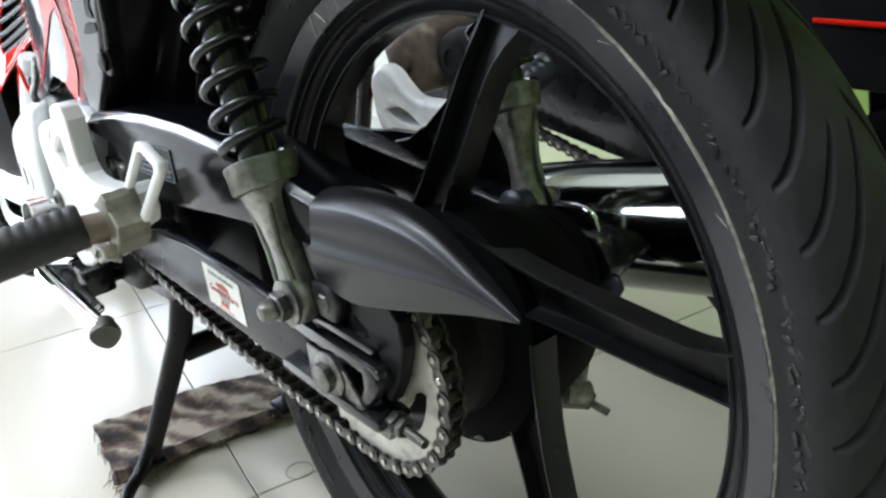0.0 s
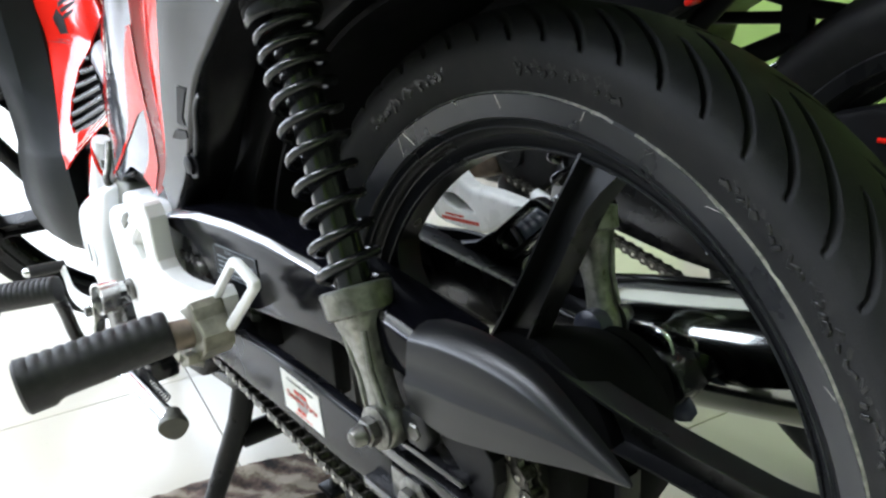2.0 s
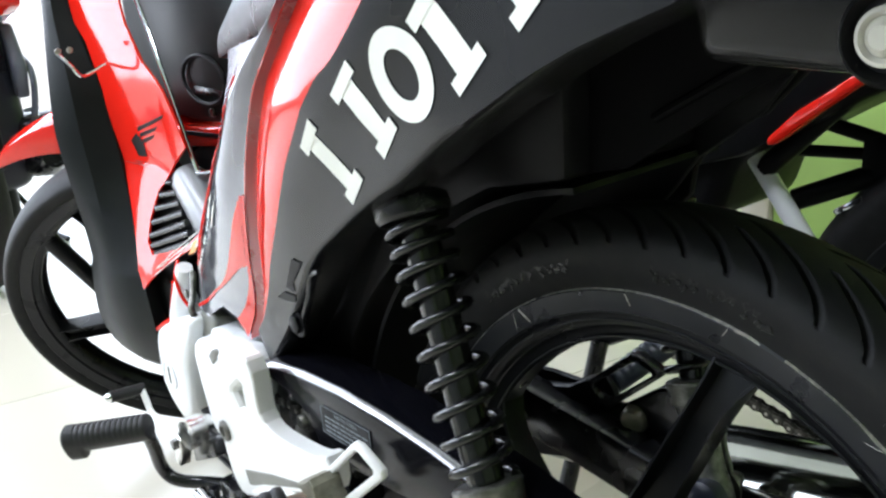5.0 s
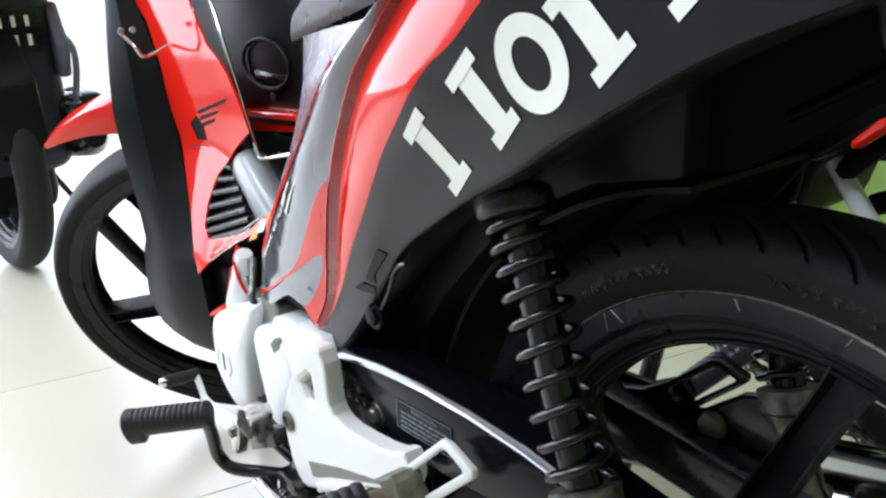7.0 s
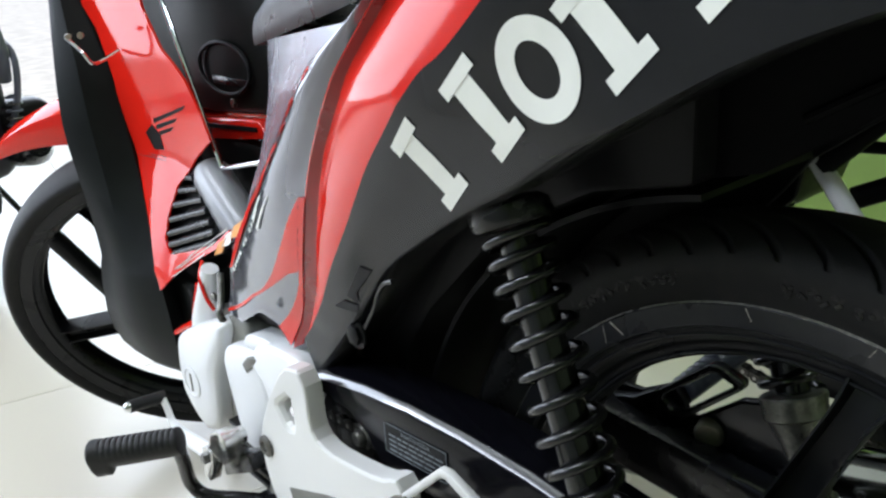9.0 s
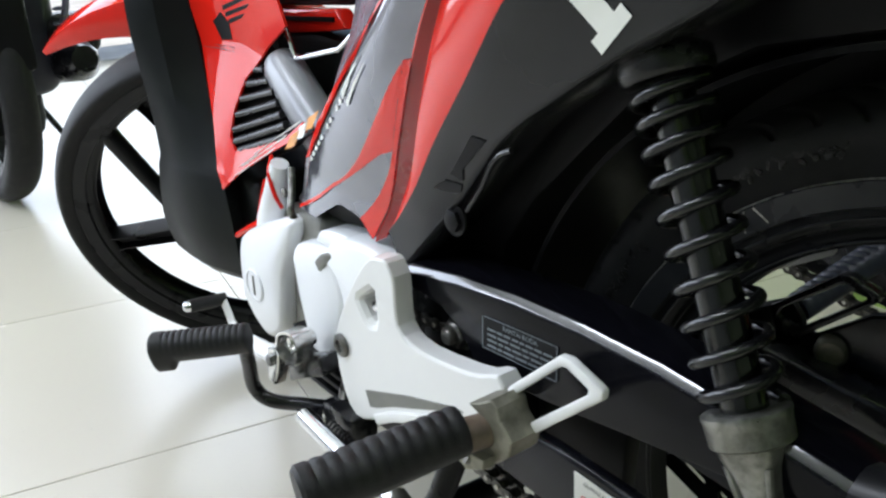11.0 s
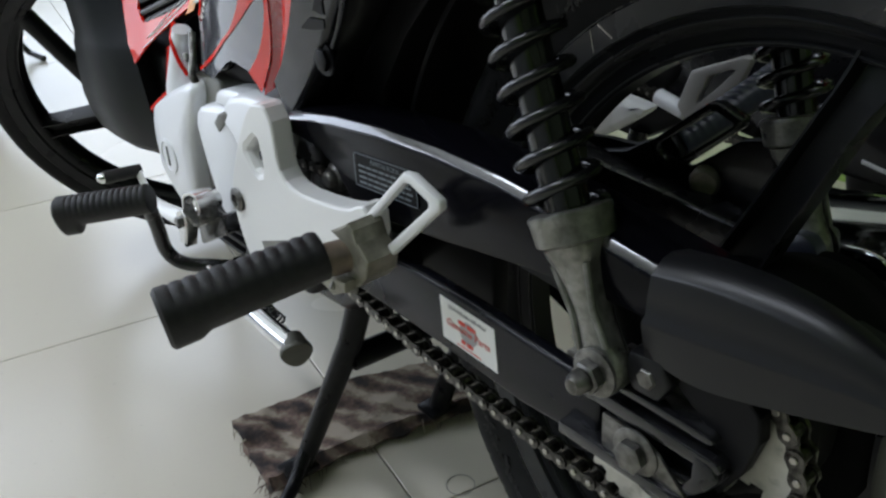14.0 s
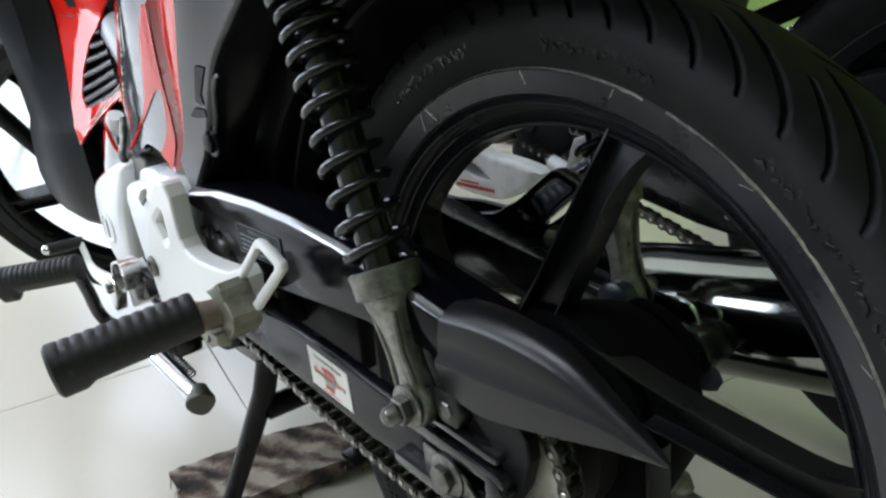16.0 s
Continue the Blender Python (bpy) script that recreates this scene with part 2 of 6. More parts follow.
def bevel(bm, w, seg=2, angle=30):
    ed = [e for e in bm.edges if len(e.link_faces) == 2 and e.calc_face_angle(0) > radians(angle)]
    if w and ed:
        bmesh.ops.bevel(bm, geom=ed, offset=w, segments=seg, affect="EDGES", profile=0.5, clamp_overlap=True)


def prism(xz, y0, y1, bev=0.002, seg=2, bm=None):
    """An outline in x and z, given depth in y."""
    own = bmesh.new()
    a = [own.verts.new((x, y0, z)) for x, z in xz]
    f = own.faces.new(a)
    r = bmesh.ops.extrude_face_region(own, geom=[f])
    bmesh.ops.translate(own, vec=(0, y1 - y0, 0), verts=[v for v in r["geom"] if isinstance(v, bmesh.types.BMVert)])
    bmesh.ops.recalc_face_normals(own, faces=own.faces)
    bevel(own, bev, seg)
    return join(bm, own)


def join(bm, own):
    if bm is None:
        return own
    me = bpy.data.meshes.new("tmp")
    own.to_mesh(me)
    own.free()
    bm.from_mesh(me)
    bpy.data.meshes.remove(me)
    return bm


def box(c, s, bev=0.002, m=None, bm=None, seg=2):
    own = bmesh.new()
    bmesh.ops.create_cube(own, size=1)
    bmesh.ops.scale(own, vec=s, verts=own.verts)
    bevel(own, bev, seg)
    if m:
        bmesh.ops.transform(own, matrix=m, verts=own.verts)
    bmesh.ops.translate(own, vec=c, verts=own.verts)
    return join(bm, own)


def tube(pts, r, seg=12, bm=None, flat=1.0, closed=False):
    """A round bar along points; r a number or one per point."""
    own = bmesh.new()
    p = [Vector(q) for q in pts]
    n = len(p)
    rs = r if isinstance(r, (list, tuple)) else [r] * n
    rings, up = [], None
    for i in range(n):
        d = (p[(i + 1) % n] - p[i - 1]) if closed else (p[min(i + 1, n - 1)] - p[max(i - 1, 0)])
        d.normalize()
        if up is None:
            up = d.orthogonal().normalized()
        up = (up - d * up.dot(d)).normalized()
        side = d.cross(up)
        rings.append([own.verts.new(p[i] + rs[i] * (math.cos(a) * up + flat * math.sin(a) * side))
                      for a in (2 * math.pi * k / seg for k in range(seg))])
    for i in range(n if closed else n - 1):
        j = (i + 1) % n
        for k in range(seg):
            own.faces.new((rings[i][k], rings[i][(k + 1) % seg], rings[j][(k + 1) % seg], rings[j][k]))
    if not closed:
        own.faces.new(rings[0])
        own.faces.new(rings[-1])
    return join(bm, own)


def lathe(profile, a, b=None, seg=48, bm=None, start=0.0, sweep=2 * math.pi, closed=False):
    """Turns (radius, height) pairs about the axis from a towards b."""
    own = bmesh.new()
    a = Vector(a)
    d = (Vector(b) - a).normalized() if b is not None else Vector((0, 1, 0))
    u = Vector((1, 0, 0)) if abs(d.x) < 0.9 else Vector((0, 0, 1))
    u = (u - d * u.dot(d)).normalized()
    w = u.cross(d)
    full = abs(sweep - 2 * math.pi) < 1e-6
    n = seg if full else seg + 1
    rings = []
    for k in range(n):
        t = start + sweep * k / seg
        rings.append([own.verts.new(a + d * h + (u * math.cos(t) + w * math.sin(t)) * r) for r, h in profile])
    m = len(profile)
    for k in range(seg):
        p, q = rings[k], rings[(k + 1) % n]
        for i in range(m if closed else m - 1):
            j = (i + 1) % m
            own.faces.new((p[i], p[j], q[j], q[i]))
    bmesh.ops.remove_doubles(own, verts=own.verts, dist=1e-6)
    if not full and closed:
        own.faces.new(rings[0])
        own.faces.new(rings[-1])
    return join(bm, own)


def sheet(rows, bm=None, thick=0.0):
    """A skin over rows of points; thick moves a second skin along the normals and closes the rim."""
    own = bmesh.new()
    g = [[own.verts.new(p) for p in r] for r in rows]
    for i in range(len(g) - 1):
        for j in range(len(g[0]) - 1):
            own.faces.new((g[i][j], g[i][j + 1], g[i + 1][j + 1], g[i + 1][j]))
    if thick:
        bmesh.ops.recalc_face_normals(own, faces=own.faces)
        bmesh.ops.solidify(own, geom=own.faces[:], thickness=thick)
    return join(bm, own)


def hexnut(c, axis, r, h, bm=None, washer=0.0):
    c, axis = Vector(c), Vector(axis).normalized()
    own = lathe([(0, 0), (r * 0.92, 0), (r, h * 0.12), (r, h * 0.85), (r * 0.85, h), (0, h)], c, c + axis, seg=6)
    if washer:
        own = lathe([(0, -0.0018), (washer, -0.0018), (washer, 0), (0, 0.0)], c, c + axis, seg=24, bm=own)
    return join(bm, own)


def inset(pts, d):
    """Moves a closed outline inwards by d (outwards for a hole's outline run the other way)."""
    out, n = [], len(pts)
    for i in range(n):
        a, b, c = (Vector(pts[k]) for k in ((i - 1) % n, i, (i + 1) % n))
        t = ((b - a).normalized() + (c - b).normalized()).normalized()
        out.append((b.x - t.y * d, b.y + t.x * d))
    return out


def area2(pts):
    return sum(a[0] * b[1] - b[0] * a[1] for a, b in zip(pts, pts[1:] + pts[:1]))


def casting(outer, holes, y0, y1, round_=0.003, hole_round=0.002):
    """A cast plate from face y0 back to y1, with rounded rims and real openings."""
    own = bmesh.new()
    faces = []
    for k, loop in enumerate([outer] + holes):
        if (area2(loop) > 0) != (k == 0):
            loop = loop[::-1]
        w = round_ if k == 0 else hole_round
        rings = []
        for d, y in ((0.0, y1), (0.0, y0 + w), (0.3 * w, y0 + 0.3 * w), (w, y0)):
            rings.append([own.verts.new((x, y, z)) for x, z in inset(loop, d)])
        n = len(loop)
        for p, q in zip(rings, rings[1:]):
            for i in range(n):
                own.faces.new((p[i], p[(i + 1) % n], q[(i + 1) % n], q[i]))
        faces.append((rings[0], rings[-1]))
    for side in (0, 1):
        edges = []
        for pair in faces:
            ring = pair[side]
            for i in range(len(ring)):
                a, b = ring[i], ring[(i + 1) % len(ring)]
                edges.append(own.edges.get((a, b)) or own.edges.new((a, b)))
        bmesh.ops.triangle_fill(own, use_beauty=True, use_dissolve=False, edges=edges)
    bmesh.ops.recalc_face_normals(own, faces=own.faces)
    return own


def smooth2(pts, n=4):
    return [(v.x, v.y) for v in crv([(x, z, 0) for x, z in pts] + [(*pts[0], 0)], n)[:-1]]


ZC = 0.304


# ---- the place: floor, walls, ceiling, ground outside ----
TILT_DEG, TS = -11.0, 0.52
CA, SA = math.cos(radians(TILT_DEG)), math.sin(radians(TILT_DEG))


def uv(u, v):
    return Vector((u * CA - v * SA, u * SA + v * CA, 0))


floor = tagged(part("floor", box((-0.5, 0, -0.06), (7.2, 6.4, 0.1), 0), GROUT), "glossy cream ceramic tile floor with thin grey joints", "floor", kind="structure")
ground = tagged(part("ground", box((-20, 0, -0.16), (120, 120, 0.05), 0), CONCRETE), "pale concrete ground outside the shop", "ground", kind="structure")


def wall(name, c, s, material, label):
    return tagged(part(name, box(c, s, 0.004), material), label, "wall", kind="structure")


# Back wall, side walls and ceiling are unseen; they shape the bounce light.
wall("unseen_wall_back", (2.4, 0, 1.4), (0.15, 6.4, 3.0), OLIVE, "unseen dull olive back wall that shapes the bounce light")
wall("wall_green", (-0.6, 3.1, 1.4), (5.8, 0.15, 3.0), GREEN, "bright green painted shop wall")
wall("wall_partition", (0.30, 0.936, 1.18), (1.60, 0.022, 2.44), GREEN, "bright green painted partition behind the parked bikes")
wall("partition_post", (-0.531, 0.936, 0.785), (0.056, 0.036, 1.65), CREAM, "cream post at the end of the green partition")
wall("unseen_wall_side", (0.95, -2.7, 1.4), (2.8, 0.15, 3.0), DIM, "unseen dim grey side wall that shapes the bounce light")
# No side opening is seen; lintel and sill only frame the added lamp.
wall("unseen_side_lintel", (-2.25, -2.7, 2.7), (3.6, 0.15, 0.4), DIM, "unseen dim grey lintel over the added side lamp")
wall("unseen_sill_wall", (-2.25, -2.7, 0.75), (3.6, 0.15, 1.7), DIM, "unseen dim grey wall below the added side lamp")
# Both fixtures are unseen, added to house the two ceiling lamps.
fix = thing("unseen_ceiling_light", "unseen white ceiling light added over the motorcycles", "ceiling light", at=(-1.15, -1.25, 2.8))
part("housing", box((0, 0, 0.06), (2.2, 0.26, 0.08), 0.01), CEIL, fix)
fix2 = thing("unseen_ceiling_light", "unseen white ceiling light added for the floor behind", "ceiling light", at=(1.1, 0.5, 2.8))
part("housing", box((0, 0, 0.06), (2.2, 0.26, 0.08), 0.01), CEIL, fix2)
# Unseen green strip, added so the muffler picks up a green reflection.
wall("reflector_band", (0.95, -2.61, 1.9), (2.8, 0.02, 0.7), GREEN, "unseen bright green band added for the muffler's green reflection")
wall("column", (-3.4, 3.0, 1.4), (0.3, 0.3, 3.0), CREAM, "cream painted square column")
wall("front_lintel", (-4.0, 0, 2.75), (0.2, 6.4, 0.3), CREAM, "cream lintel over the open shop front")
tagged(part("ceiling", box((-0.5, 0, 2.95), (7.4, 6.5, 0.1), 0), CEIL), "plain white ceiling, unseen, that bounces daylight down", "ceiling", kind="structure")

# ---- the motorcycle ----
bike = thing("motorcycle", "red and dark grey underbone motorcycle parked on its centre stand", "motorcycle")


def wheel(parent, m, spokes0, detail=True, r_t=0.288, half=0.0385, inner=0.1925, name="rear_wheel", rim_k=None):
    """A tyre and a five-spoke cast rim about the y axis at the origin of m."""
    big = 1.28 if detail else 1.0
    hub = part(name, lathe([(0.0, -0.034), (0.050 * big, -0.034), (0.057 * big, -0.031), (0.061 * big, -0.026), (0.062 * big, -0.005), (0.050 * big, 0.045), (0.044 * big, 0.05), (0.0, 0.05)], (0, 0, 0), seg=64), HUB_SHADE_BLK, parent,
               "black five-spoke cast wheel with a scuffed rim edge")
    hub.matrix_local = m
    k = rim_k or r_t / 0.288
    bead = 0.2285 * k
    grow = (r_t - bead) / 0.0595
    ctrl = [(-0.74, 0.2285), (-0.80, 0.233), (-0.90, 0.243), (-0.985, 0.2555), (-0.97, 0.265), (-0.86, 0.2732), (-0.60, 0.2815), (-0.3, 0.2865), (0, 0.288)]
    ctrl = ctrl + [(-a, b) for a, b in reversed(ctrl[:-1])]
    prof = [(v.x * half, bead + (v.y - 0.2285) * grow) for v in crv([(a, b, 0) for a, b in ctrl], 6)]
    seg = 1320 if detail else 160
    pitch = 2 * math.pi / 30
    verts, faces = [], []

    def bow(y):
        q = min(1.0, abs(y) / half)
        side = 0.25 * pitch * min(1.0, max(0.0, y / half * 8 + 0.5))
        return (0.23 * (1 - q) ** 1.5 - 0.05 * q * q + side) if detail else 0.0

    def groove(t, y, r):
        a = abs(y) / half
        if not detail or a > 0.985 or a < 0.06 or r < 0.2575:
            return 0.0
        depth = 0.0
        for shift, lo, hi, wide in ((0.0, 0.06, 0.975, 0.0027), (0.5, 0.36, 0.97, 0.0022)):
            if a < lo or a > hi:
                continue
            q = (a - lo) / (hi - lo)
            d = (t / pitch + shift + 0.5) % 1.0 - 0.5
            w = wide * (0.55 + 0.9 * math.sin(math.pi * min(1, q * 0.75 + 0.2)))
            e = min(1.0, max(0.0, 1.5 - abs(d) * pitch * 0.288 / w))
            depth = max(depth, 0.0056 * e * e * (3 - 2 * e) * min(1, (hi - a) * 14 + 0.15, (a - lo) * 14 + 0.2))
        return depth

    n = len(prof)
    for i in range(seg):
        t = 2 * math.pi * i / seg
        for y, r in prof:
            q = r - groove(t, y, r)
            u = t + bow(y)
            verts.append((q * math.cos(u), y, q * math.sin(u)))
    for i in range(seg):
        j = (i + 1) % seg
        for q in range(n - 1):
            faces.append((i * n + q, i * n + q + 1, j * n + q + 1, j * n + q))
    me = bpy.data.meshes.new("tyre")
    me.from_pydata(verts, [], faces)
    me.materials.append(RUBBER)
    me.polygons.foreach_set("use_smooth", [True] * len(me.polygons))
    me.set_sharp_from_angle(angle=radians(38))
    tyre = new("tyre", me)
    tyre.parent = hub
    tyre["label"] = "black treaded rubber tyre"
    h = 0.0285 * half / 0.0385
    lip = lathe([(0.2305, -h + 0.001), (0.2305, -h - 0.0012), (0.2288, -h - 0.0022), (0.215, -h + 0.0012), (0.2135, -h + 0.004), (0.2135, h - 0.004), (0.215, h - 0.0012), (0.2288, h + 0.0022), (0.2305, h + 0.0012), (0.2305, h - 0.001)],
                (0, 0, 0), seg=160)
    bmesh.ops.scale(lip, vec=(k, 1, k), verts=lip.verts)
    part("rim_flange", lip, RIMLIP if detail else RIM, hub, "grey rim flange" if detail else "")
    well = lathe([(0.2140, -h + 0.004), (0.2085, -h + 0.0065), (0.2045, -h + 0.0105), (0.2035 if inner < 0.2 else 0.2042, -0.0125), (inner + 0.006, -0.0115), (inner + 0.004, -0.0095), (inner, -0.009), (inner, 0.009), (inner + 0.004, 0.0095), (inner + 0.006, 0.0115),
                  (0.2035 if inner < 0.2 else 0.2042, 0.0125), (0.2045, h - 0.0105), (0.2085, h - 0.0065), (0.2140, h - 0.004)], (0, 0, 0), seg=128)
    bmesh.ops.scale(well, vec=(k, 1, k), verts=well.verts)
    part("rim_ring", well, RIM, hub)
    if detail:
        for rr, yy in ((0.2088, -h + 0.0060), (0.2036, -0.0135), (inner + 0.0022, -0.0105)):
            part("rim_ridge", lathe([(rr - 0.0007, yy), (rr, yy - 0.0009), (rr + 0.0009, yy), (rr, yy + 0.0009)], (0, 0, 0), seg=160, closed=True), RIMLIP, hub)
    for q in range(5):
        a = radians(spokes0 + 72 * q)
        off = (0.045, 0.050, 0.050, 0.058, 0.051)[q] if detail else 0.0
        end = math.sqrt((inner + 0.004) ** 2 - off ** 2)
        rows = []
        for s in [i / 16 for i in range(17)]:
            r = ((0.0 if detail else 0.04) + (end - (0.0 if detail else 0.04)) * s) * k
            w = (0.0142 if detail else 0.0138) - 0.0034 * s + (0.005 if detail else 0.006) * max(0, (s - 0.84) / 0.16) ** 2 + (0.012 * max(0, 1 - s / 0.5) ** 2 if detail else 0.010 * max(0, 1 - s * 3))
            y = (-0.032 + 0.014 * s + 0.0085 * max(0, (s - 0.80) / 0.20) ** 2) if detail else (-0.03 + 0.014 * s)
            back = min(0.012, y + (0.021 if detail else 0.03))
            sec = [(-w * 0.9, back), (-w, y + 0.003), (-w * 0.96, y), (-w * 0.84, y), (-w * 0.7, y + 0.011), (w * 0.7, y + 0.011), (w * 0.84, y), (w * 0.96, y), (w, y + 0.003), (w * 0.9, back)]
            rows.append([Vector((r * math.cos(a) - (b + off) * math.sin(a), d, r * math.sin(a) + (b + off) * math.cos(a))) for b, d in sec + sec[:1]])
        part("spoke", sheet(rows), RIM, hub)
    return hub


LEAN = Matrix.Translation((0.002, -0.0147, 0.293)) @ Matrix.Rotation(-0.0265, 4, "Z") @ Matrix.Rotation(-0.0796, 4, "X") @ Matrix.Scale(1.045, 4)
rear = wheel(bike, LEAN, 67.5, r_t=0.2805, rim_k=1.0)

# scuffs along the rim edge and moulded marks on the tyre wall
rng = random.Random(5)
bm = bmesh.new()
for i in range(170):
    a = rng.uniform(0, 2 * math.pi)
    ln = rng.uniform(0.006, 0.05)
    n = max(2, int(ln / 0.006))
    rows = []
    w0 = rng.uniform(0.0004, 0.0013) * (1.1 if math.cos(a) > 0.2 else 0.8)
    for j in range(n + 1):
        t = a + (ln * j / n) / 0.23
        w = w0 * rng.uniform(0.35, 1.0)
        rows.append([Vector(((0.2309) * math.cos(t), -0.0292, 0.2309 * math.sin(t))), Vector(((0.2302 - w) * math.cos(t), -0.0309 + 0.12 * w, (0.2302 - w) * math.sin(t)))])
    sheet(rows, bm)
for a, dr, da in ((2.2, 0.012, 0.03), (2.17, 0.011, -0.02), (1.4, 0.006, 0.012), (1.18, 0.004, 0.02), (1.72, 0.008, -0.01), (0.98, 0.004, 0.035), (0.55, 0.003, 0.03)):
    rows = []
    for j in range(4):
        r, t = 0.2285 - dr * j / 3, a + da * j / 3
        y = -0.0310 + (0.2288 - r) * 0.235
        rows.append([Vector((r * math.cos(t), y, r * math.sin(t))), Vector(((r - 0.0006) * math.cos(t + 0.0035), y, (r - 0.0006) * math.sin(t + 0.0035)))])
    sheet(rows, bm)
tagged(part("rim_scuff", bm, SCUFF, rear, "bare metal scuffs along the rim edge", smooth=0), kind="stuff")
bm = bmesh.new()
t = -0.75
while t < 4.1:
    if not (1.02 < t < 1.28 or 1.62 < t < 1.88 or 2.25 < t < 2.5):
        for _ in range(2):
            r, u = 0.2455 + rng.uniform(-0.0035, 0.0045), t + rng.uniform(-0.012, 0.012)
            turn = rng.choice((-0.9, -0.5, 0.5, 0.9, 1.4))
            ln, wd = rng.uniform(0.0035, 0.0065), rng.uniform(0.0022, 0.0034)
            m = Matrix.Rotation(-u, 4, "Y") @ Matrix.Rotation(radians(-14), 4, "Z") @ Matrix.Rotation(turn, 4, "Y")
            box((r * math.cos(u), -0.0362 - 0.14 * (r - 0.2455), r * math.sin(u)), (ln, 0.0012, wd), 0.0005, m=m, bm=bm, seg=1)
    t += 0.023
tagged(part("sidewall_relief", bm, MOULD, rear, "raised moulded marks on the tyre wall"), kind="stuff")

# drum, sprocket carrier and right brake plate
drum = part("hub_drum", lathe([(0.0, -0.094), (0.044, -0.094), (0.05, -0.09), (0.05, -0.07), (0.062, -0.066), (0.064, -0.06), (0.064, -0.036), (0.058, -0.03), (0.05, -0.026)], (0, 0, ZC), seg=64), DRUM, bike, "grey cast sprocket carrier")
bp = part("brake_plate", lathe([(0.0, 0.066), (0.038, 0.066), (0.044, 0.062), (0.046, 0.056), (0.046, 0.048), (0.0, 0.048)], (0, 0, ZC), seg=64), HUB_SHADE_BLK, bike, "dark cast brake plate", smooth=25)
bm = tube(crv([(0.036, 0.052, 0.272), (0.040, 0.046, 0.25), (0.044, 0.034, 0.224)], 5), 0.0065, bm=None, flat=0.6)
lathe([(0, -0.01), (0.011, -0.01), (0.011, 0.01), (0.0, 0.01)], (0.044, 0.032, 0.2236), (0.036, 0.012, 0.232), seg=20, bm=bm)
part("brake_arm", bm, DIRTYALU, bp, "worn aluminium brake arm")
bm = tube([(0.012, 0.022, 0.2345), (0.03, 0.027, 0.230), (0.064, 0.046, 0.209)], 0.0030, 10)
hexnut((0.046, 0.036, 0.2205), (0.75, 0.42, -0.46), 0.0078, 0.010, bm)
part("brake_rod", bm, STEEL, bp, "threaded brake rod with an adjuster nut")


def plate(cells_r, y0, y1, seg, keep, outer, bm=None):
    """A flat toothed ring with windows: keep(angle, band) says which cells stay."""
    own = bmesh.new()
    nb = len(cells_r) - 1

    def rad(b, i):
        return outer(2 * math.pi * i / seg) if b == nb else cells_r[b]
    grid = {}

    def vert(b, i, y):
        key = (b, i % seg, y)
        if key not in grid:
            t, r = 2 * math.pi * (i % seg) / seg, rad(b, i % seg)
            grid[key] = own.verts.new((r * math.cos(t), y, ZC + r * math.sin(t)))
        return grid[key]
    on = {(b, i): keep(2 * math.pi * (i + 0.5) / seg, b) for b in range(nb) for i in range(seg)}
    for (b, i), k in on.items():
        if not k:
            continue
        for y in (y0, y1):
            own.faces.new((vert(b, i, y), vert(b + 1, i, y), vert(b + 1, i + 1, y), vert(b, i + 1, y)))
        for other, e in (((b - 1, i), ((b, i), (b, i + 1))), ((b + 1, i), ((b + 1, i), (b + 1, i + 1))), ((b, (i - 1) % seg), ((b, i), (b + 1, i))), ((b, (i + 1) % seg), ((b, i + 1), (b + 1, i + 1)))):
            if not on.get(other, False):
                (p, q), (r, s) = e
                own.faces.new((vert(p, q, y0), vert(r, s, y0), vert(r, s, y1), vert(p, q, y1)))
    return join(bm, own)


TEETH, CHAIN_Y, RS = 38, -0.106, 0.0769


def window(t, b):
    if b in (2, 3):
        d = (t - 0.29) % (math.pi / 2) - math.pi / 4
        return abs(d) > (0.36 if b == 2 else 0.42)
    return True


sprocket = part("sprocket", plate([0.02, 0.034, 0.042, 0.05, 0.058, 0.068, 0.08], CHAIN_Y - 0.003, CHAIN_Y + 0.003, TEETH * 6, window,
                                  lambda t: 0.0745 + 0.0058 * max(0.0, math.cos(TEETH * t)) ** 0.7), SPROCKET, bike, "worn pale steel rear sprocket with oval windows", smooth=20)
for q in range(4):
    t = 0.5 + q * math.pi / 2
    c = (0.046 * math.cos(t), CHAIN_Y - 0.003, ZC + 0.046 * math.sin(t))
    part("sprocket_bolt", hexnut(c, (0, -1, 0), 0.0085, 0.009, washer=0.011), STEEL, sprocket)

# ---- chain: path round both sprockets, then one link after another ----
FX, FZ, FR = -0.455, 0.318, 0.034


def chain_path():
    pts = []
    for i in range(41):
        t = radians(96 - 186 * i / 40)
        pts.append(Vector((RS * math.cos(t), 0, ZC + RS * math.sin(t))))
    a, b = pts[-1], Vector((FX, 0, FZ - FR))
    for i in range(1, 40):
        s = i / 40
        p = a.lerp(b, s)
        p.z -= 0.014 * math.sin(math.pi * s) ** 1.0
        pts.append(p)
    for i in range(21):
        t = radians(-90 - 180 * i / 20)
        pts.append(Vector((FX + FR * math.cos(t), 0, FZ + FR * math.sin(t))))
    return pts + [pts[0]]


def resample(pts, step):
    out, left = [pts[0].copy()], step
    for a, b in zip(pts, pts[1:]):
        L, d = (b - a).length, 0.0
        while L - d >= left:
            d += left
            out.append(a.lerp(b, d / L))
            left = step
        left -= L - d
    return out


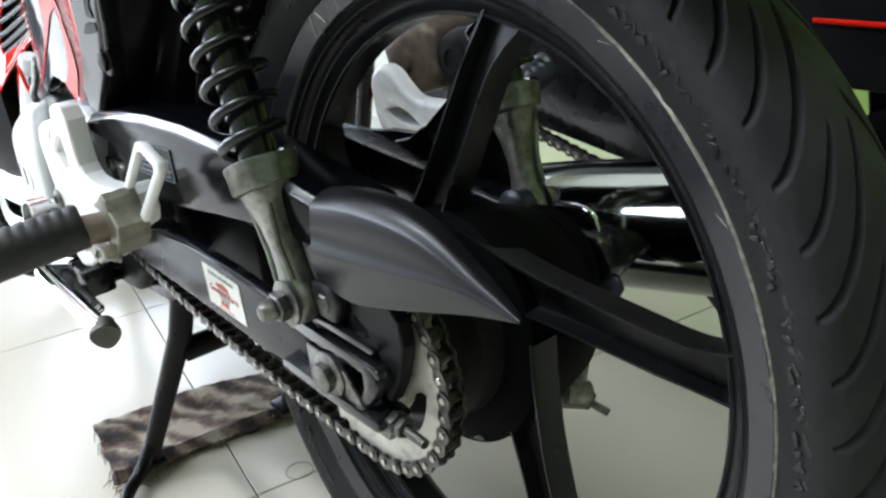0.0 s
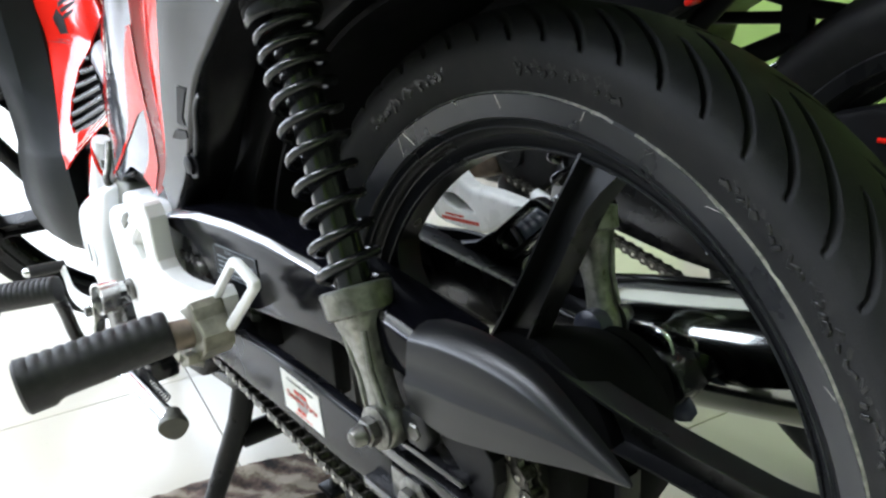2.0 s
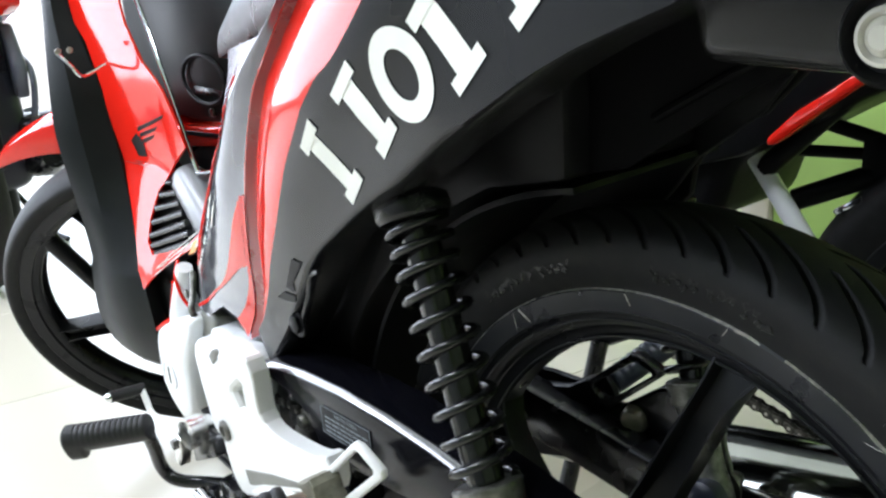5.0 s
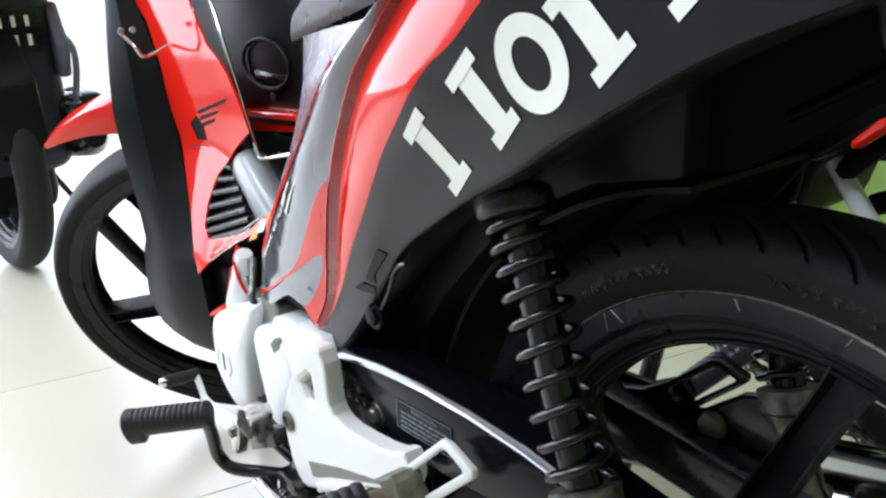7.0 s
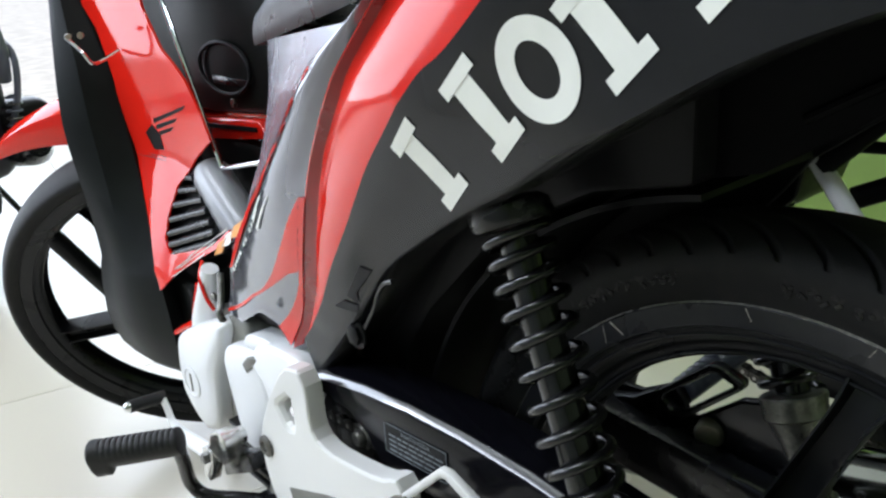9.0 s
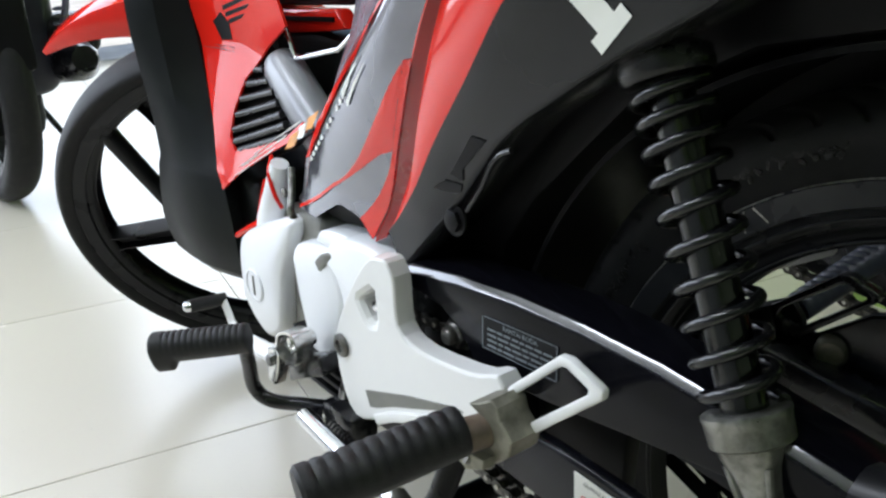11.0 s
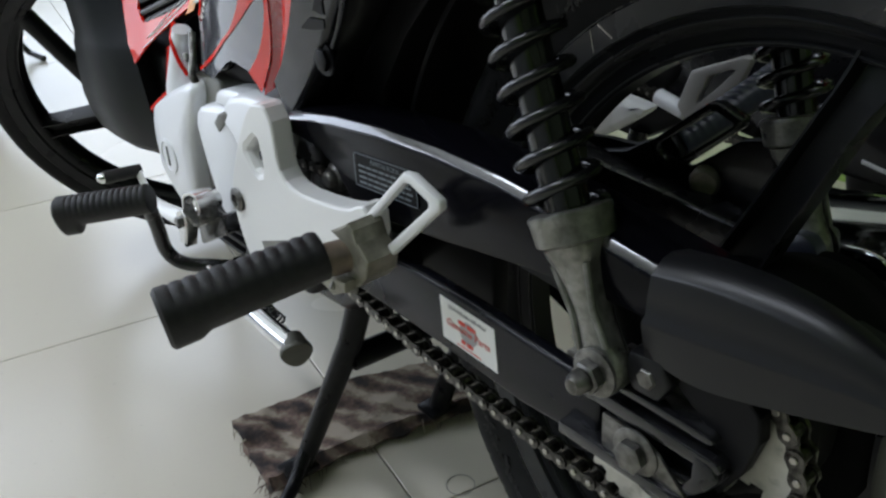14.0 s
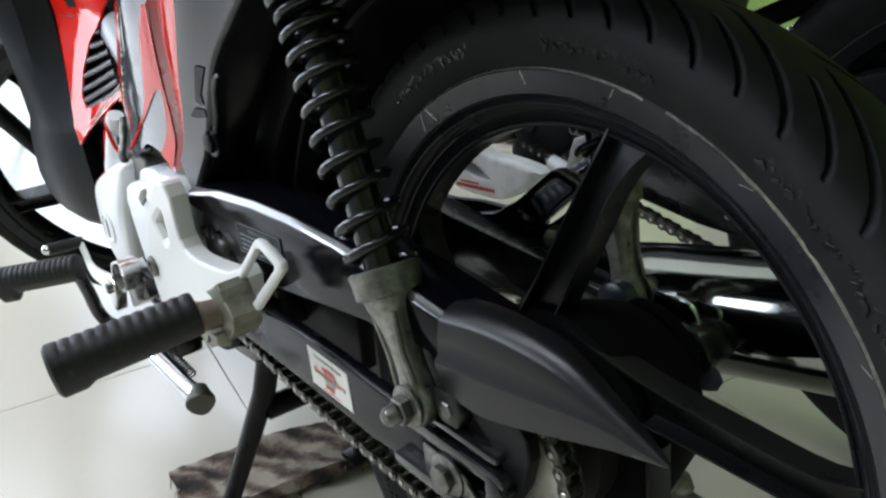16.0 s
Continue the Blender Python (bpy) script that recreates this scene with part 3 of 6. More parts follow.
def link_mesh(outer):
    bm = bmesh.new()
    P = 0.0127
    shape = []
    for i in range(9):
        t = radians(-115 + 230 * i / 8)
        shape.append((P / 2 + 0.0054 * math.cos(t), 0.0054 * math.sin(t)))
    shape += [(0, 0.0036)] + [(-x, z) for x, z in reversed(shape)] + [(0, -0.0036)]
    y = 0.0052 if outer else 0.0037
    for s in (-1, 1):
        prism(shape, s * y, s * (y + 0.0013), 0.0, bm=bm)
    for x in (-P / 2, P / 2):
        if outer:
            lathe([(0, -0.0076), (0.0018, -0.0076), (0.0022, -0.007), (0.0022, 0.007), (0.0018, 0.0076), (0, 0.0076)], (x, 0, 0), seg=8, bm=bm)
        else:
            lathe([(0.0021, -0.0037), (0.0042, -0.0037), (0.0042, 0.0037), (0.0021, 0.0037)], (x, 0, 0), seg=10, bm=bm)
    for f in bm.faces:
        f.material_index = 1 if outer and f.calc_area() < 4e-6 and abs(f.calc_center_median().y) > 0.0067 else 0
    me = bpy.data.meshes.new("link")
    bmesh.ops.recalc_face_normals(bm, faces=bm.faces)
    bm.to_mesh(me)
    bm.free()
    me.materials.append(CHAIN)
    me.materials.append(PIN)
    return me


chain = part("drive_chain", lathe([(0.004, -0.006), (FR - 0.003, -0.006), (FR - 0.003, 0.006), (0.004, 0.006)], (FX, CHAIN_Y, FZ), seg=28), CHAIN, bike, "dark oily roller chain")
LINKS = [link_mesh(True), link_mesh(False)]
nodes = resample(chain_path(), 0.0127)
for i in range(len(nodes) - 1):
    a, b = nodes[i], nodes[i + 1]
    lk = new("link", LINKS[i % 2])
    lk.parent = chain
    c = (a + b) / 2
    lk.matrix_local = Matrix.Translation((c.x, CHAIN_Y, c.z)) @ Matrix.Rotation(-math.atan2(b.z - a.z, b.x - a.x), 4, "Y")

# ---- swingarm, chain case and pointed tip cover ----
bm = prism([(-0.395, 0.394), (-0.36, 0.408), (-0.30, 0.4185), (-0.24, 0.4245), (-0.18, 0.4265), (-0.12, 0.4245), (-0.07, 0.419), (0.015, 0.407),
            (0.012, 0.380), (-0.06, 0.379), (-0.11, 0.373), (-0.145, 0.3685), (-0.175, 0.364), (-0.21, 0.360), (-0.245, 0.357), (-0.268, 0.356), (-0.279, 0.359), (-0.286, 0.367), (-0.296, 0.379), (-0.318, 0.390), (-0.35, 0.392)], -0.126, -0.082, 0)
rim_ = [e for e in bm.edges if all(v.co.y < -0.12 for v in e.verts) and all(v.co.z > 0.393 for v in e.verts)]
cham = bmesh.ops.bevel(bm, geom=rim_, offset=0.0056, segments=1, affect="EDGES", clamp_overlap=True)
for f in cham["faces"]:
    f.material_index = 1
bevel(bm, 0.0012, 2, 25)
case = part("chain_case", bm, [CASE, EDGE_SHINE], bike, "glossy black plastic chain case with a printed caution label", smooth=25)
bm = prism([(-0.355, 0.300), (-0.30, 0.316), (-0.255, 0.328), (-0.20, 0.331), (-0.14, 0.329), (-0.08, 0.325), (-0.035, 0.322), (-0.035, 0.283), (-0.06, 0.277), (-0.10, 0.2745), (-0.16, 0.2785), (-0.22, 0.2815), (-0.28, 0.284), (-0.34, 0.285)],
           -0.128, -0.116, 0.004, 3)
arm = part("swingarm", bm, ARM, bike, "dark grey painted swingarm with a white sticker")
part("swingarm_front", prism([(-0.40, 0.345), (-0.37, 0.392), (-0.28, 0.392), (-0.255, 0.332), (-0.25, 0.30), (-0.30, 0.292), (-0.37, 0.295)], -0.1095, -0.082, 0.004), BLACK, arm)
part("fork_rail", prism([(-0.05, 0.3250), (0.042, 0.3215), (0.047, 0.317), (0.043, 0.3120), (-0.05, 0.3145)], -0.1325, -0.112, 0.0022, 2), RAIL, arm, "glossy black fork rail with worn edges")
part("fork_rail", prism([(-0.06, 0.2905), (0.042, 0.2880), (0.047, 0.284), (0.043, 0.2795), (-0.06, 0.2815)], -0.1368, -0.112, 0.0022, 2), RAIL, arm, "glossy black fork rail with worn edges")
part("rail_flange", prism([(-0.03, 0.3345), (0.036, 0.3325), (0.040, 0.3295), (0.036, 0.3268), (-0.03, 0.3285)], -0.130, -0.112, 0.0018, 2), RAIL, arm)
part("fork_web", prism([(-0.06, 0.318), (0.03, 0.314), (0.03, 0.283), (-0.06, 0.283)], -0.121, -0.114, 0.001), ARM, arm)
adj = part("axle_adjuster", prism([(-0.029, 0.3125), (-0.002, 0.3115), (0.010, 0.306), (0.028, 0.289), (0.030, 0.283), (0.020, 0.280), (-0.004, 0.2835), (-0.029, 0.290)], -0.1335, -0.1308, 0.0008), STEEL, arm, "flat steel chain adjuster plate")
bm = lathe([(0, 0), (0.0150, 0), (0.0150, 0.0012), (0.0125, 0.0026), (0, 0.0026)], (-0.0045, -0.1335, 0.2995), (-0.0045, -0.15, 0.2995), seg=32)
hexnut((-0.0045, -0.1358, 0.2995), (0, -1, 0), 0.0098, 0.0062, bm)
part("axle_nut", bm, STEEL, adj)
part("end_cap", prism([(0.030, 0.320), (0.042, 0.318), (0.047, 0.311), (0.041, 0.302), (0.034, 0.294), (0.029, 0.290), (0.024, 0.294), (0.030, 0.305)], -0.134, -0.112, 0.003), BLACK, arm, "black curved end cap")
bm = tube([(0.01, -0.124, 0.287), (0.072, -0.124, 0.2805)], 0.0031, 12)
hexnut((0.043, -0.124, 0.2837), (1, 0, -0.1), 0.0072, 0.006, bm)
hexnut((0.0500, -0.124, 0.2828), (1, 0, -0.1), 0.0066, 0.005, bm)
part("adjuster_bolt", bm, OLIVESTEEL, adj, "threaded steel adjuster bolt")

part("sprocket_guard", casting([(0.010, 0.362), (0.046, 0.364), (0.0575, 0.352), (0.0590, 0.337), (0.0525, 0.314), (0.0405, 0.293), (0.0310, 0.299), (0.0385, 0.316), (0.0335, 0.325), (0.0245, 0.335), (0.010, 0.346)], [], -0.1225, -0.1135, 0.0015), PLASTIC, arm, "black curved sprocket guard", smooth=20)

# tip cover: a leaf with a sloping top lip and one long crease
up = crv([(-0.006, 0.4155, 0), (0.026, 0.4205, 0), (0.060, 0.4215, 0), (0.090, 0.4170, 0), (0.122, 0.4040, 0), (0.155, 0.3905, 0)], 8)
lip_ = crv([(-0.006, 0.4085, 0), (0.026, 0.4130, 0), (0.060, 0.4135, 0), (0.090, 0.4100, 0), (0.122, 0.4005, 0), (0.155, 0.3900, 0)], 8)
mid = crv([(-0.006, 0.3835, 0), (0.026, 0.3860, 0), (0.060, 0.3895, 0), (0.090, 0.3930, 0), (0.122, 0.3945, 0), (0.155, 0.3896, 0)], 8)
low = crv([(-0.006, 0.3590, 0), (0.026, 0.3565, 0), (0.060, 0.3640, 0), (0.090, 0.3725, 0), (0.122, 0.3820, 0), (0.155, 0.3890, 0)], 8)
rows = []
for a, e_, m_, b in zip(up, lip_, mid, low):
    s = max(0.0, 1 - (a.x + 0.006) / 0.163) ** 0.6
    f_ = -0.125 - 0.004 * s
    sec = [(a.x, f_ + 0.030 * s, a.y - 0.004 * s), (a.x, f_ + 0.016 * s, a.y), (a.x, f_ + 0.009 * s, a.y - 0.0012 * s), (e_.x, f_ + 0.0012 * s, e_.y + 0.0008 * s), (e_.x, f_, e_.y - 0.0012 * s)]
    sec += [(m_.x, f_ - 0.0016 * s, 0.5 * (e_.y + m_.y)), (m_.x, f_ - 0.0024 * s, m_.y + 0.003 * s), (m_.x, f_ - 0.0052 * s, m_.y), (m_.x, f_ - 0.0052 * s, m_.y - 0.0022 * s)]
    sec += [(b.x, f_ - 0.0028 * s, 0.4 * m_.y + 0.6 * b.y), (b.x, f_ - 0.001 * s, b.y + 0.0012 * s), (b.x, f_ + 0.003 * s, b.y), (b.x, f_ + 0.030 * s, b.y + 0.002 * s)]
    rows.append([Vector(q) for q in sec])
tip = part("tip_cover", sheet(rows), GREYPL, bike, "dark grey pointed plastic cover over the chain", smooth=62)
bm = hexnut((-0.003, -0.1265, 0.348), (0, -1, 0), 0.0062, 0.006, washer=0.0085)
part("cover_bolt", bm, STEEL, tip)
part("cover_rim", prism([(-0.006, 0.4085), (-0.006, 0.360), (0.0, 0.360), (0.0, 0.409)], -0.1285, -0.10, 0.001), GREYPL, tip)
part("cover_lug", prism([(-0.016, 0.360), (0.006, 0.362), (0.012, 0.350), (0.005, 0.336), (-0.012, 0.336), (-0.018, 0.346)], -0.131, -0.118, 0.003), GREYPL, tip)

# chain case label and swingarm sticker
pl = part("caution_label", prism([(-0.2665, 0.4015), (-0.1965, 0.4060), (-0.1970, 0.3795), (-0.2690, 0.3755)], -0.1268, -0.1259, 0.0002, 1), PLASTIC, case, "small dark caution label with grey print")


def bars(rows_, y, ink, parent, name="print_line"):
    bm = bmesh.new()
    for x0, z0, x1, z1, h in rows_:
        prism([(x0, z0 - h / 2), (x1, z1 - h / 2), (x1, z1 + h / 2), (x0, z0 + h / 2)], y - 0.0003, y, 0, bm=bm)
    return part(name, bm, ink, parent, smooth=0)


rw = []
for j in range(4):
    z = 0.3925 - j * 0.0042
    x = -0.2635
    while x < -0.205:
        w = rng.uniform(0.004, 0.011)
        x1 = min(x + w, -0.2005)
        rw.append((x, z + (x + 0.2635) * 0.06, x1, z + (x1 + 0.2635) * 0.06, 0.0015))
        x = x1 + 0.0016
for x0, z0, x1, z1 in ((-0.2665, 0.4010, -0.1965, 0.4055), (-0.2690, 0.3762, -0.1970, 0.3802)):
    rw.append((x0, z0, x1, z1, 0.0005))
for x0, z0, x1 in ((-0.2690, 0.3880, -0.2684), (-0.1970, 0.3928, -0.1964)):
    rw.append((x0, z0, x1, z0, 0.025))
bars(rw, -0.1269, LABELINK, pl)


def lettering(body, size, m, ink, parent, name="lettering"):
    cu = bpy.data.curves.new(name, "FONT")
    cu.body, cu.size, cu.extrude = body, size, 0.00012
    cu.align_x = "CENTER"
    cu.resolution_u = 3
    cu.materials.append(ink)
    ob = new(name, cu)
    ob.parent = parent
    ob.matrix_local = m
    return ob


lettering("RANTAI RODA", 0.0050, Matrix.Translation((-0.231, -0.1273, 0.3980)) @ Matrix.Rotation(radians(-3), 4, "Y") @ Matrix.Rotation(radians(90), 4, "X"), LABELINK, pl)
st = part("swingarm_sticker", prism([(-0.177, 0.3235), (-0.123, 0.3205), (-0.1205, 0.2875), (-0.1755, 0.2905)], -0.1287, -0.1280, 0.0002, 1), PAPER, arm, "white sticker with red print")
sm = lambda x, z: Matrix.Translation((x, -0.129, z)) @ Matrix.Rotation(radians(3), 4, "Y") @ Matrix.Rotation(radians(90), 4, "X")
lettering("GUNAKAN SELALU", 0.0044, sm(-0.1495, 0.3160), GREYINK, st)
lettering("Genuine Parts", 0.0076, sm(-0.1488, 0.3025), REDINK, st)
bm = lathe([(0, 0), (0.0088, 0), (0.0088, 0.0002), (0, 0.0002)], (-0.1485, -0.1287, 0.3045), (-0.1485, -0.14, 0.3045), seg=28)
part("badge_disc", bm, GREYINK, st)
bars([(-0.158, 0.3108, -0.151, 0.3104, 0.0030), (-0.1495, 0.3103, -0.141, 0.3099, 0.0030), (-0.1555, 0.2962, -0.1515, 0.2960, 0.0030), (-0.1500, 0.2958, -0.1440, 0.2955, 0.0030), (-0.160, 0.2922, -0.136, 0.2910, 0.0006)], -0.1289, REDINK, st)

# pivot bolt
bm = hexnut((-0.313, -0.111, 0.365), (0, -1, 0), 0.0115, 0.009, washer=0.015)
lathe([(0, 0), (0.007, 0), (0.007, 0.004), (0.0055, 0.006), (0, 0.006)], (-0.313, -0.120, 0.365), (-0.313, -0.15, 0.365), seg=20, bm=bm)
part("pivot_bolt", bm, STEEL, bike, "steel swingarm pivot bolt")

# right swingarm with three slots, seen through the wheel
part("right_swingarm", prism([(-0.40, 0.352), (-0.28, 0.35), (0.03, 0.325), (0.045, 0.304), (0.03, 0.284), (-0.10, 0.285), (-0.40, 0.312)], 0.075, 0.105, 0.004), BLACK, bike)


def slot(x, z):
    return [(x - 0.0005, z - 0.001), (x + 0.0015, z + 0.002), (x + 0.0050, z + 0.0015), (x + 0.0225, z - 0.0065), (x + 0.0245, z - 0.0095), (x + 0.0230, z - 0.0125), (x + 0.0195, z - 0.0125), (x + 0.002, z - 0.0045)]


part("slotted_guard", casting([(-0.268, 0.238), (-0.258, 0.254), (-0.236, 0.254), (-0.150, 0.231), (-0.138, 0.222), (-0.140, 0.204), (-0.152, 0.192), (-0.170, 0.194), (-0.246, 0.225)], [slot(-0.2495 + i * 0.0365, 0.2425 - i * 0.0110) for i in range(3)], 0.042, 0.046, 0.001, 0.0006), BLACK, bike, "black guard plate with three slots", smooth=20)


# Three black plates added to keep the openings round the swingarm dark.
part("sprocket_gap_fill", prism([(-0.125, 0.365), (-0.125, 0.376), (-0.02, 0.376), (-0.02, 0.340), (-0.045, 0.330), (-0.060, 0.345), (-0.063, 0.360)], -0.1145, -0.1115, 0.001), PLASTIC, bike)
part("inner_gap_fill", prism([(-0.33, 0.30), (-0.30, 0.385), (-0.172, 0.385), (-0.168, 0.36), (-0.172, 0.28), (-0.30, 0.27)], -0.086, -0.07, 0.003), PLASTIC, bike, "added black plate that darkens the gap behind the swingarm")
part("right_gap_fill", prism([(-0.36, 0.335), (-0.331, 0.342), (-0.286, 0.345), (-0.242, 0.352), (-0.209, 0.354), (-0.177, 0.372), (-0.165, 0.360), (-0.15, 0.320), (-0.12, 0.30), (-0.30, 0.235), (-0.36, 0.25)], 0.112, 0.120, 0.003), PLASTIC, bike, "added black plate that darkens the right-hand gap")


# ---- rear shock absorbers ----
def shock(base, top, mirror=False):
    a, b = Vector(base), Vector(top)
    d = (b - a).normalized()
    L = (b - a).length
    sgn = 1 if mirror else -1
    ob = part("rear_shock", lathe([(0, 0.08), (0.0125, 0.08), (0.0125, L - 0.02), (0, L - 0.02)], a, b, seg=28), SPRING, bike, "black coil-over rear shock with a dirty aluminium lower fork")
    turns, n = 10.2, 330
    u = d.orthogonal().normalized()
    w = d.cross(u)
    pts = []
    for i in range(n + 1):
        s = i / n
        h = 0.088 + (L - 0.088 - 0.012) * (s + 0.10 * math.sin(math.pi * s) * s)
        t = 2 * math.pi * turns * s
        pts.append(a + d * h + (u * math.cos(t) + w * math.sin(t)) * 0.0198)
    part("coil_spring", tube(pts, 0.0034, 12), SPRING, ob, "glossy black coil spring")
    part("upper_cover", lathe([(0, L + 0.004), (0.020, L + 0.004), (0.0255, L), (0.026, L - 0.009), (0.024, L - 0.012), (0, L - 0.012)], a, b, seg=40), BLACK, ob)
    part("lower_cup", lathe([(0, 0.069), (0.0205, 0.069), (0.0222, 0.0705), (0.0230, 0.083), (0.0236, 0.0845), (0.0232, 0.0865), (0.021, 0.0875), (0, 0.0875)], a, b, seg=40), DIRTYALU, ob, "dirty aluminium spring cup")
    side = Vector((0, 1, 0)).cross(d).normalized()
    rows = []
    for s, wx, wy in ((0.070, 0.0180, 0.0165), (0.064, 0.0172, 0.0150), (0.058, 0.0142, 0.0128), (0.048, 0.0112, 0.0108), (0.034, 0.0090, 0.0095), (0.022, 0.0092, 0.0092), (0.012, 0.0112, 0.0092), (0.004, 0.0136, 0.0093), (-0.005, 0.0138, 0.0093), (-0.012, 0.0090, 0.0085), (-0.0155, 0.002, 0.007)):
        ring = []
        for k in range(25):
            t = 2 * math.pi * k / 24
            c, q = math.cos(t), math.sin(t)
            f = (abs(c) ** 3 + abs(q) ** 3) ** (-1 / 3)
            ring.append(a + d * s + side * wx * c * f + Vector((0, 1, 0)) * wy * q * f)
        rows.append(ring)
    for sx in (-1, 1):
        part("fork_rib", tube([a + d * 0.060 + side * (sx * 0.0128) + Vector((0, sgn * 0.009, 0)), a + d * 0.034 + side * (sx * 0.0082) + Vector((0, sgn * 0.0085, 0)), a + d * 0.012 + side * (sx * 0.0104) + Vector((0, sgn * 0.0075, 0))], 0.0022, 8), DIRTYALU, ob)
    part("lower_fork", sheet(rows), DIRTYALU, ob, "dirty cast aluminium shock fork")
    c = a + Vector((0, sgn * 0.0095, 0))
    bm = lathe([(0, 0), (0.0145, 0), (0.0145, 0.002), (0.012, 0.003), (0, 0.003)], c, c + Vector((0, sgn, 0)), seg=28)
    hexnut(c + Vector((0, sgn * 0.003, 0)), (0, sgn, 0), 0.0096, 0.0075, bm)
    lathe([(0, 0), (0.0068, 0), (0.0064, 0.005), (0.0045, 0.0080), (0.0, 0.0088)], c + Vector((0, sgn * 0.0115, 0)), c + Vector((0, sgn * 2, 0)), seg=20, bm=bm)
    part("domed_nut", bm, STEEL, ob)
    return ob


shock((-0.0285, -0.131, 0.344), (-0.147, -0.106, 0.590))
shock((-0.0245, 0.066, 0.343), (-0.112, 0.104, 0.585), mirror=True)


# ---- silver step bracket with the pillion peg ----
def holed(outer, inner, y0, y1, bev=0.0025):
    """A plate with one opening: both outlines hold the same number of points."""
    own = bmesh.new()
    n = len(outer)
    ring = [[own.verts.new((x, y, z)) for x, z in o] for o, y in ((outer, y0), (inner, y0), (inner, y1), (outer, y1))]
    for q in range(4):
        a, b = ring[q], ring[(q + 1) % 4]
        for i in range(n):
            own.faces.new((a[i], a[(i + 1) % n], b[(i + 1) % n], b[i]))
    bmesh.ops.recalc_face_normals(own, faces=own.faces)
    bevel(own, bev, 2, 40)
    return own


HEAD = [(-0.384, 0.4085), (-0.374, 0.4175), (-0.368, 0.4195), (-0.3555, 0.4215), (-0.3515, 0.4195), (-0.3445, 0.4105), (-0.3435, 0.4065), (-0.3425, 0.380), (-0.3405, 0.372), (-0.334, 0.3655), (-0.326, 0.3625), (-0.312, 0.3615), (-0.290, 0.3635), (-0.262, 0.3675), (-0.246, 0.3715), (-0.236, 0.3770),
        (-0.228, 0.3790), (-0.222, 0.373), (-0.222, 0.358), (-0.227, 0.347), (-0.255, 0.333), (-0.310, 0.308), (-0.352, 0.288), (-0.385, 0.2665), (-0.398, 0.2605), (-0.410, 0.2595), (-0.420, 0.265), (-0.4275, 0.277), (-0.4335, 0.296), (-0.4360, 0.313), (-0.4345, 0.327), (-0.427, 0.345), (-0.412, 0.371), (-0.396, 0.394)]
WINDOW = [(-0.3935, 0.3735), (-0.3925, 0.3765), (-0.3755, 0.3895), (-0.3728, 0.3885), (-0.3708, 0.3665), (-0.3730, 0.3610), (-0.3790, 0.3590), (-0.3840, 0.3615)]
step = part("step_bracket", casting(HEAD, [WINDOW], -0.150, -0.133, 0.0022, 0.0060), BRACKET, bike, "silver cast footrest bracket with an open loop", smooth=20)
part("head_recess", prism([(-0.402, 0.355), (-0.402, 0.392), (-0.362, 0.400), (-0.364, 0.352)], -0.130, -0.126, 0), CASTING, step)
part("window_bolt", lathe([(0, 0), (0.0052, 0), (0.0052, 0.012), (0.004, 0.014), (0, 0.014)], (-0.379, -0.130, 0.372), (-0.379, -0.15, 0.373), seg=20), CHROME, step)
# Darker film on the face; the recess shade is in its colour.
part("arm_recess_shade", prism([(-0.391, 0.2935), (-0.330, 0.3165), (-0.275, 0.3335), (-0.262, 0.3345), (-0.310, 0.314), (-0.352, 0.296), (-0.374, 0.284), (-0.385, 0.280)], -0.1508, -0.1495, 0.0004, 1), CASTING, step, "dull film coloured as the shaded recess under the bracket arm")
part("arm_ledge", prism([(-0.378, 0.2765), (-0.352, 0.2915), (-0.310, 0.310), (-0.285, 0.319), (-0.305, 0.304), (-0.350, 0.283), (-0.372, 0.2695)], -0.1535, -0.149, 0.0012), BRACKET, step)
part("step_loop", holed([(-0.206, 0.378), (-0.204, 0.387), (-0.161, 0.4275), (-0.153, 0.4285), (-0.1275, 0.4195), (-0.1275, 0.4135), (-0.181, 0.364), (-0.198, 0.352)],
                        [(-0.197, 0.3815), (-0.1965, 0.3855), (-0.1605, 0.4205), (-0.1550, 0.4218), (-0.1385, 0.4155), (-0.1388, 0.4120), (-0.1850, 0.3700), (-0.192, 0.3665)], -0.163, -0.1565, 0.002), BRACKET, step, "silver open step loop")
bm = lathe([(0, 0), (0.0105, 0), (0.0105, 0.002), (0.008, 0.0035), (0.0055, 0.0035), (0.005, 0.001), (0, 0.001)], (-0.4235, -0.1503, 0.322), (-0.4235, -0.16, 0.322), seg=28)
part("bracket_bolt", bm, STEEL, step, "steel hexagon socket bolt")
CLEVIS = [(-0.219, 0.376), (-0.208, 0.382), (-0.198, 0.3885), (-0.1925, 0.385), (-0.1895, 0.3765), (-0.179, 0.3675), (-0.182, 0.355), (-0.1925, 0.345), (-0.204, 0.3385), (-0.213, 0.340), (-0.206, 0.350), (-0.199, 0.362), (-0.206, 0.372)]
part("peg_hinge", casting(CLEVIS, [], -0.182, -0.158, 0.0014), HINGE, step, "dull alloy peg hinge", smooth=20)
part("hinge_lug", casting([(-0.228, 0.350), (-0.209, 0.348), (-0.195, 0.350), (-0.196, 0.342), (-0.212, 0.3335), (-0.227, 0.338)], [], -0.190, -0.170, 0.0014), HINGE, step, "", 20)


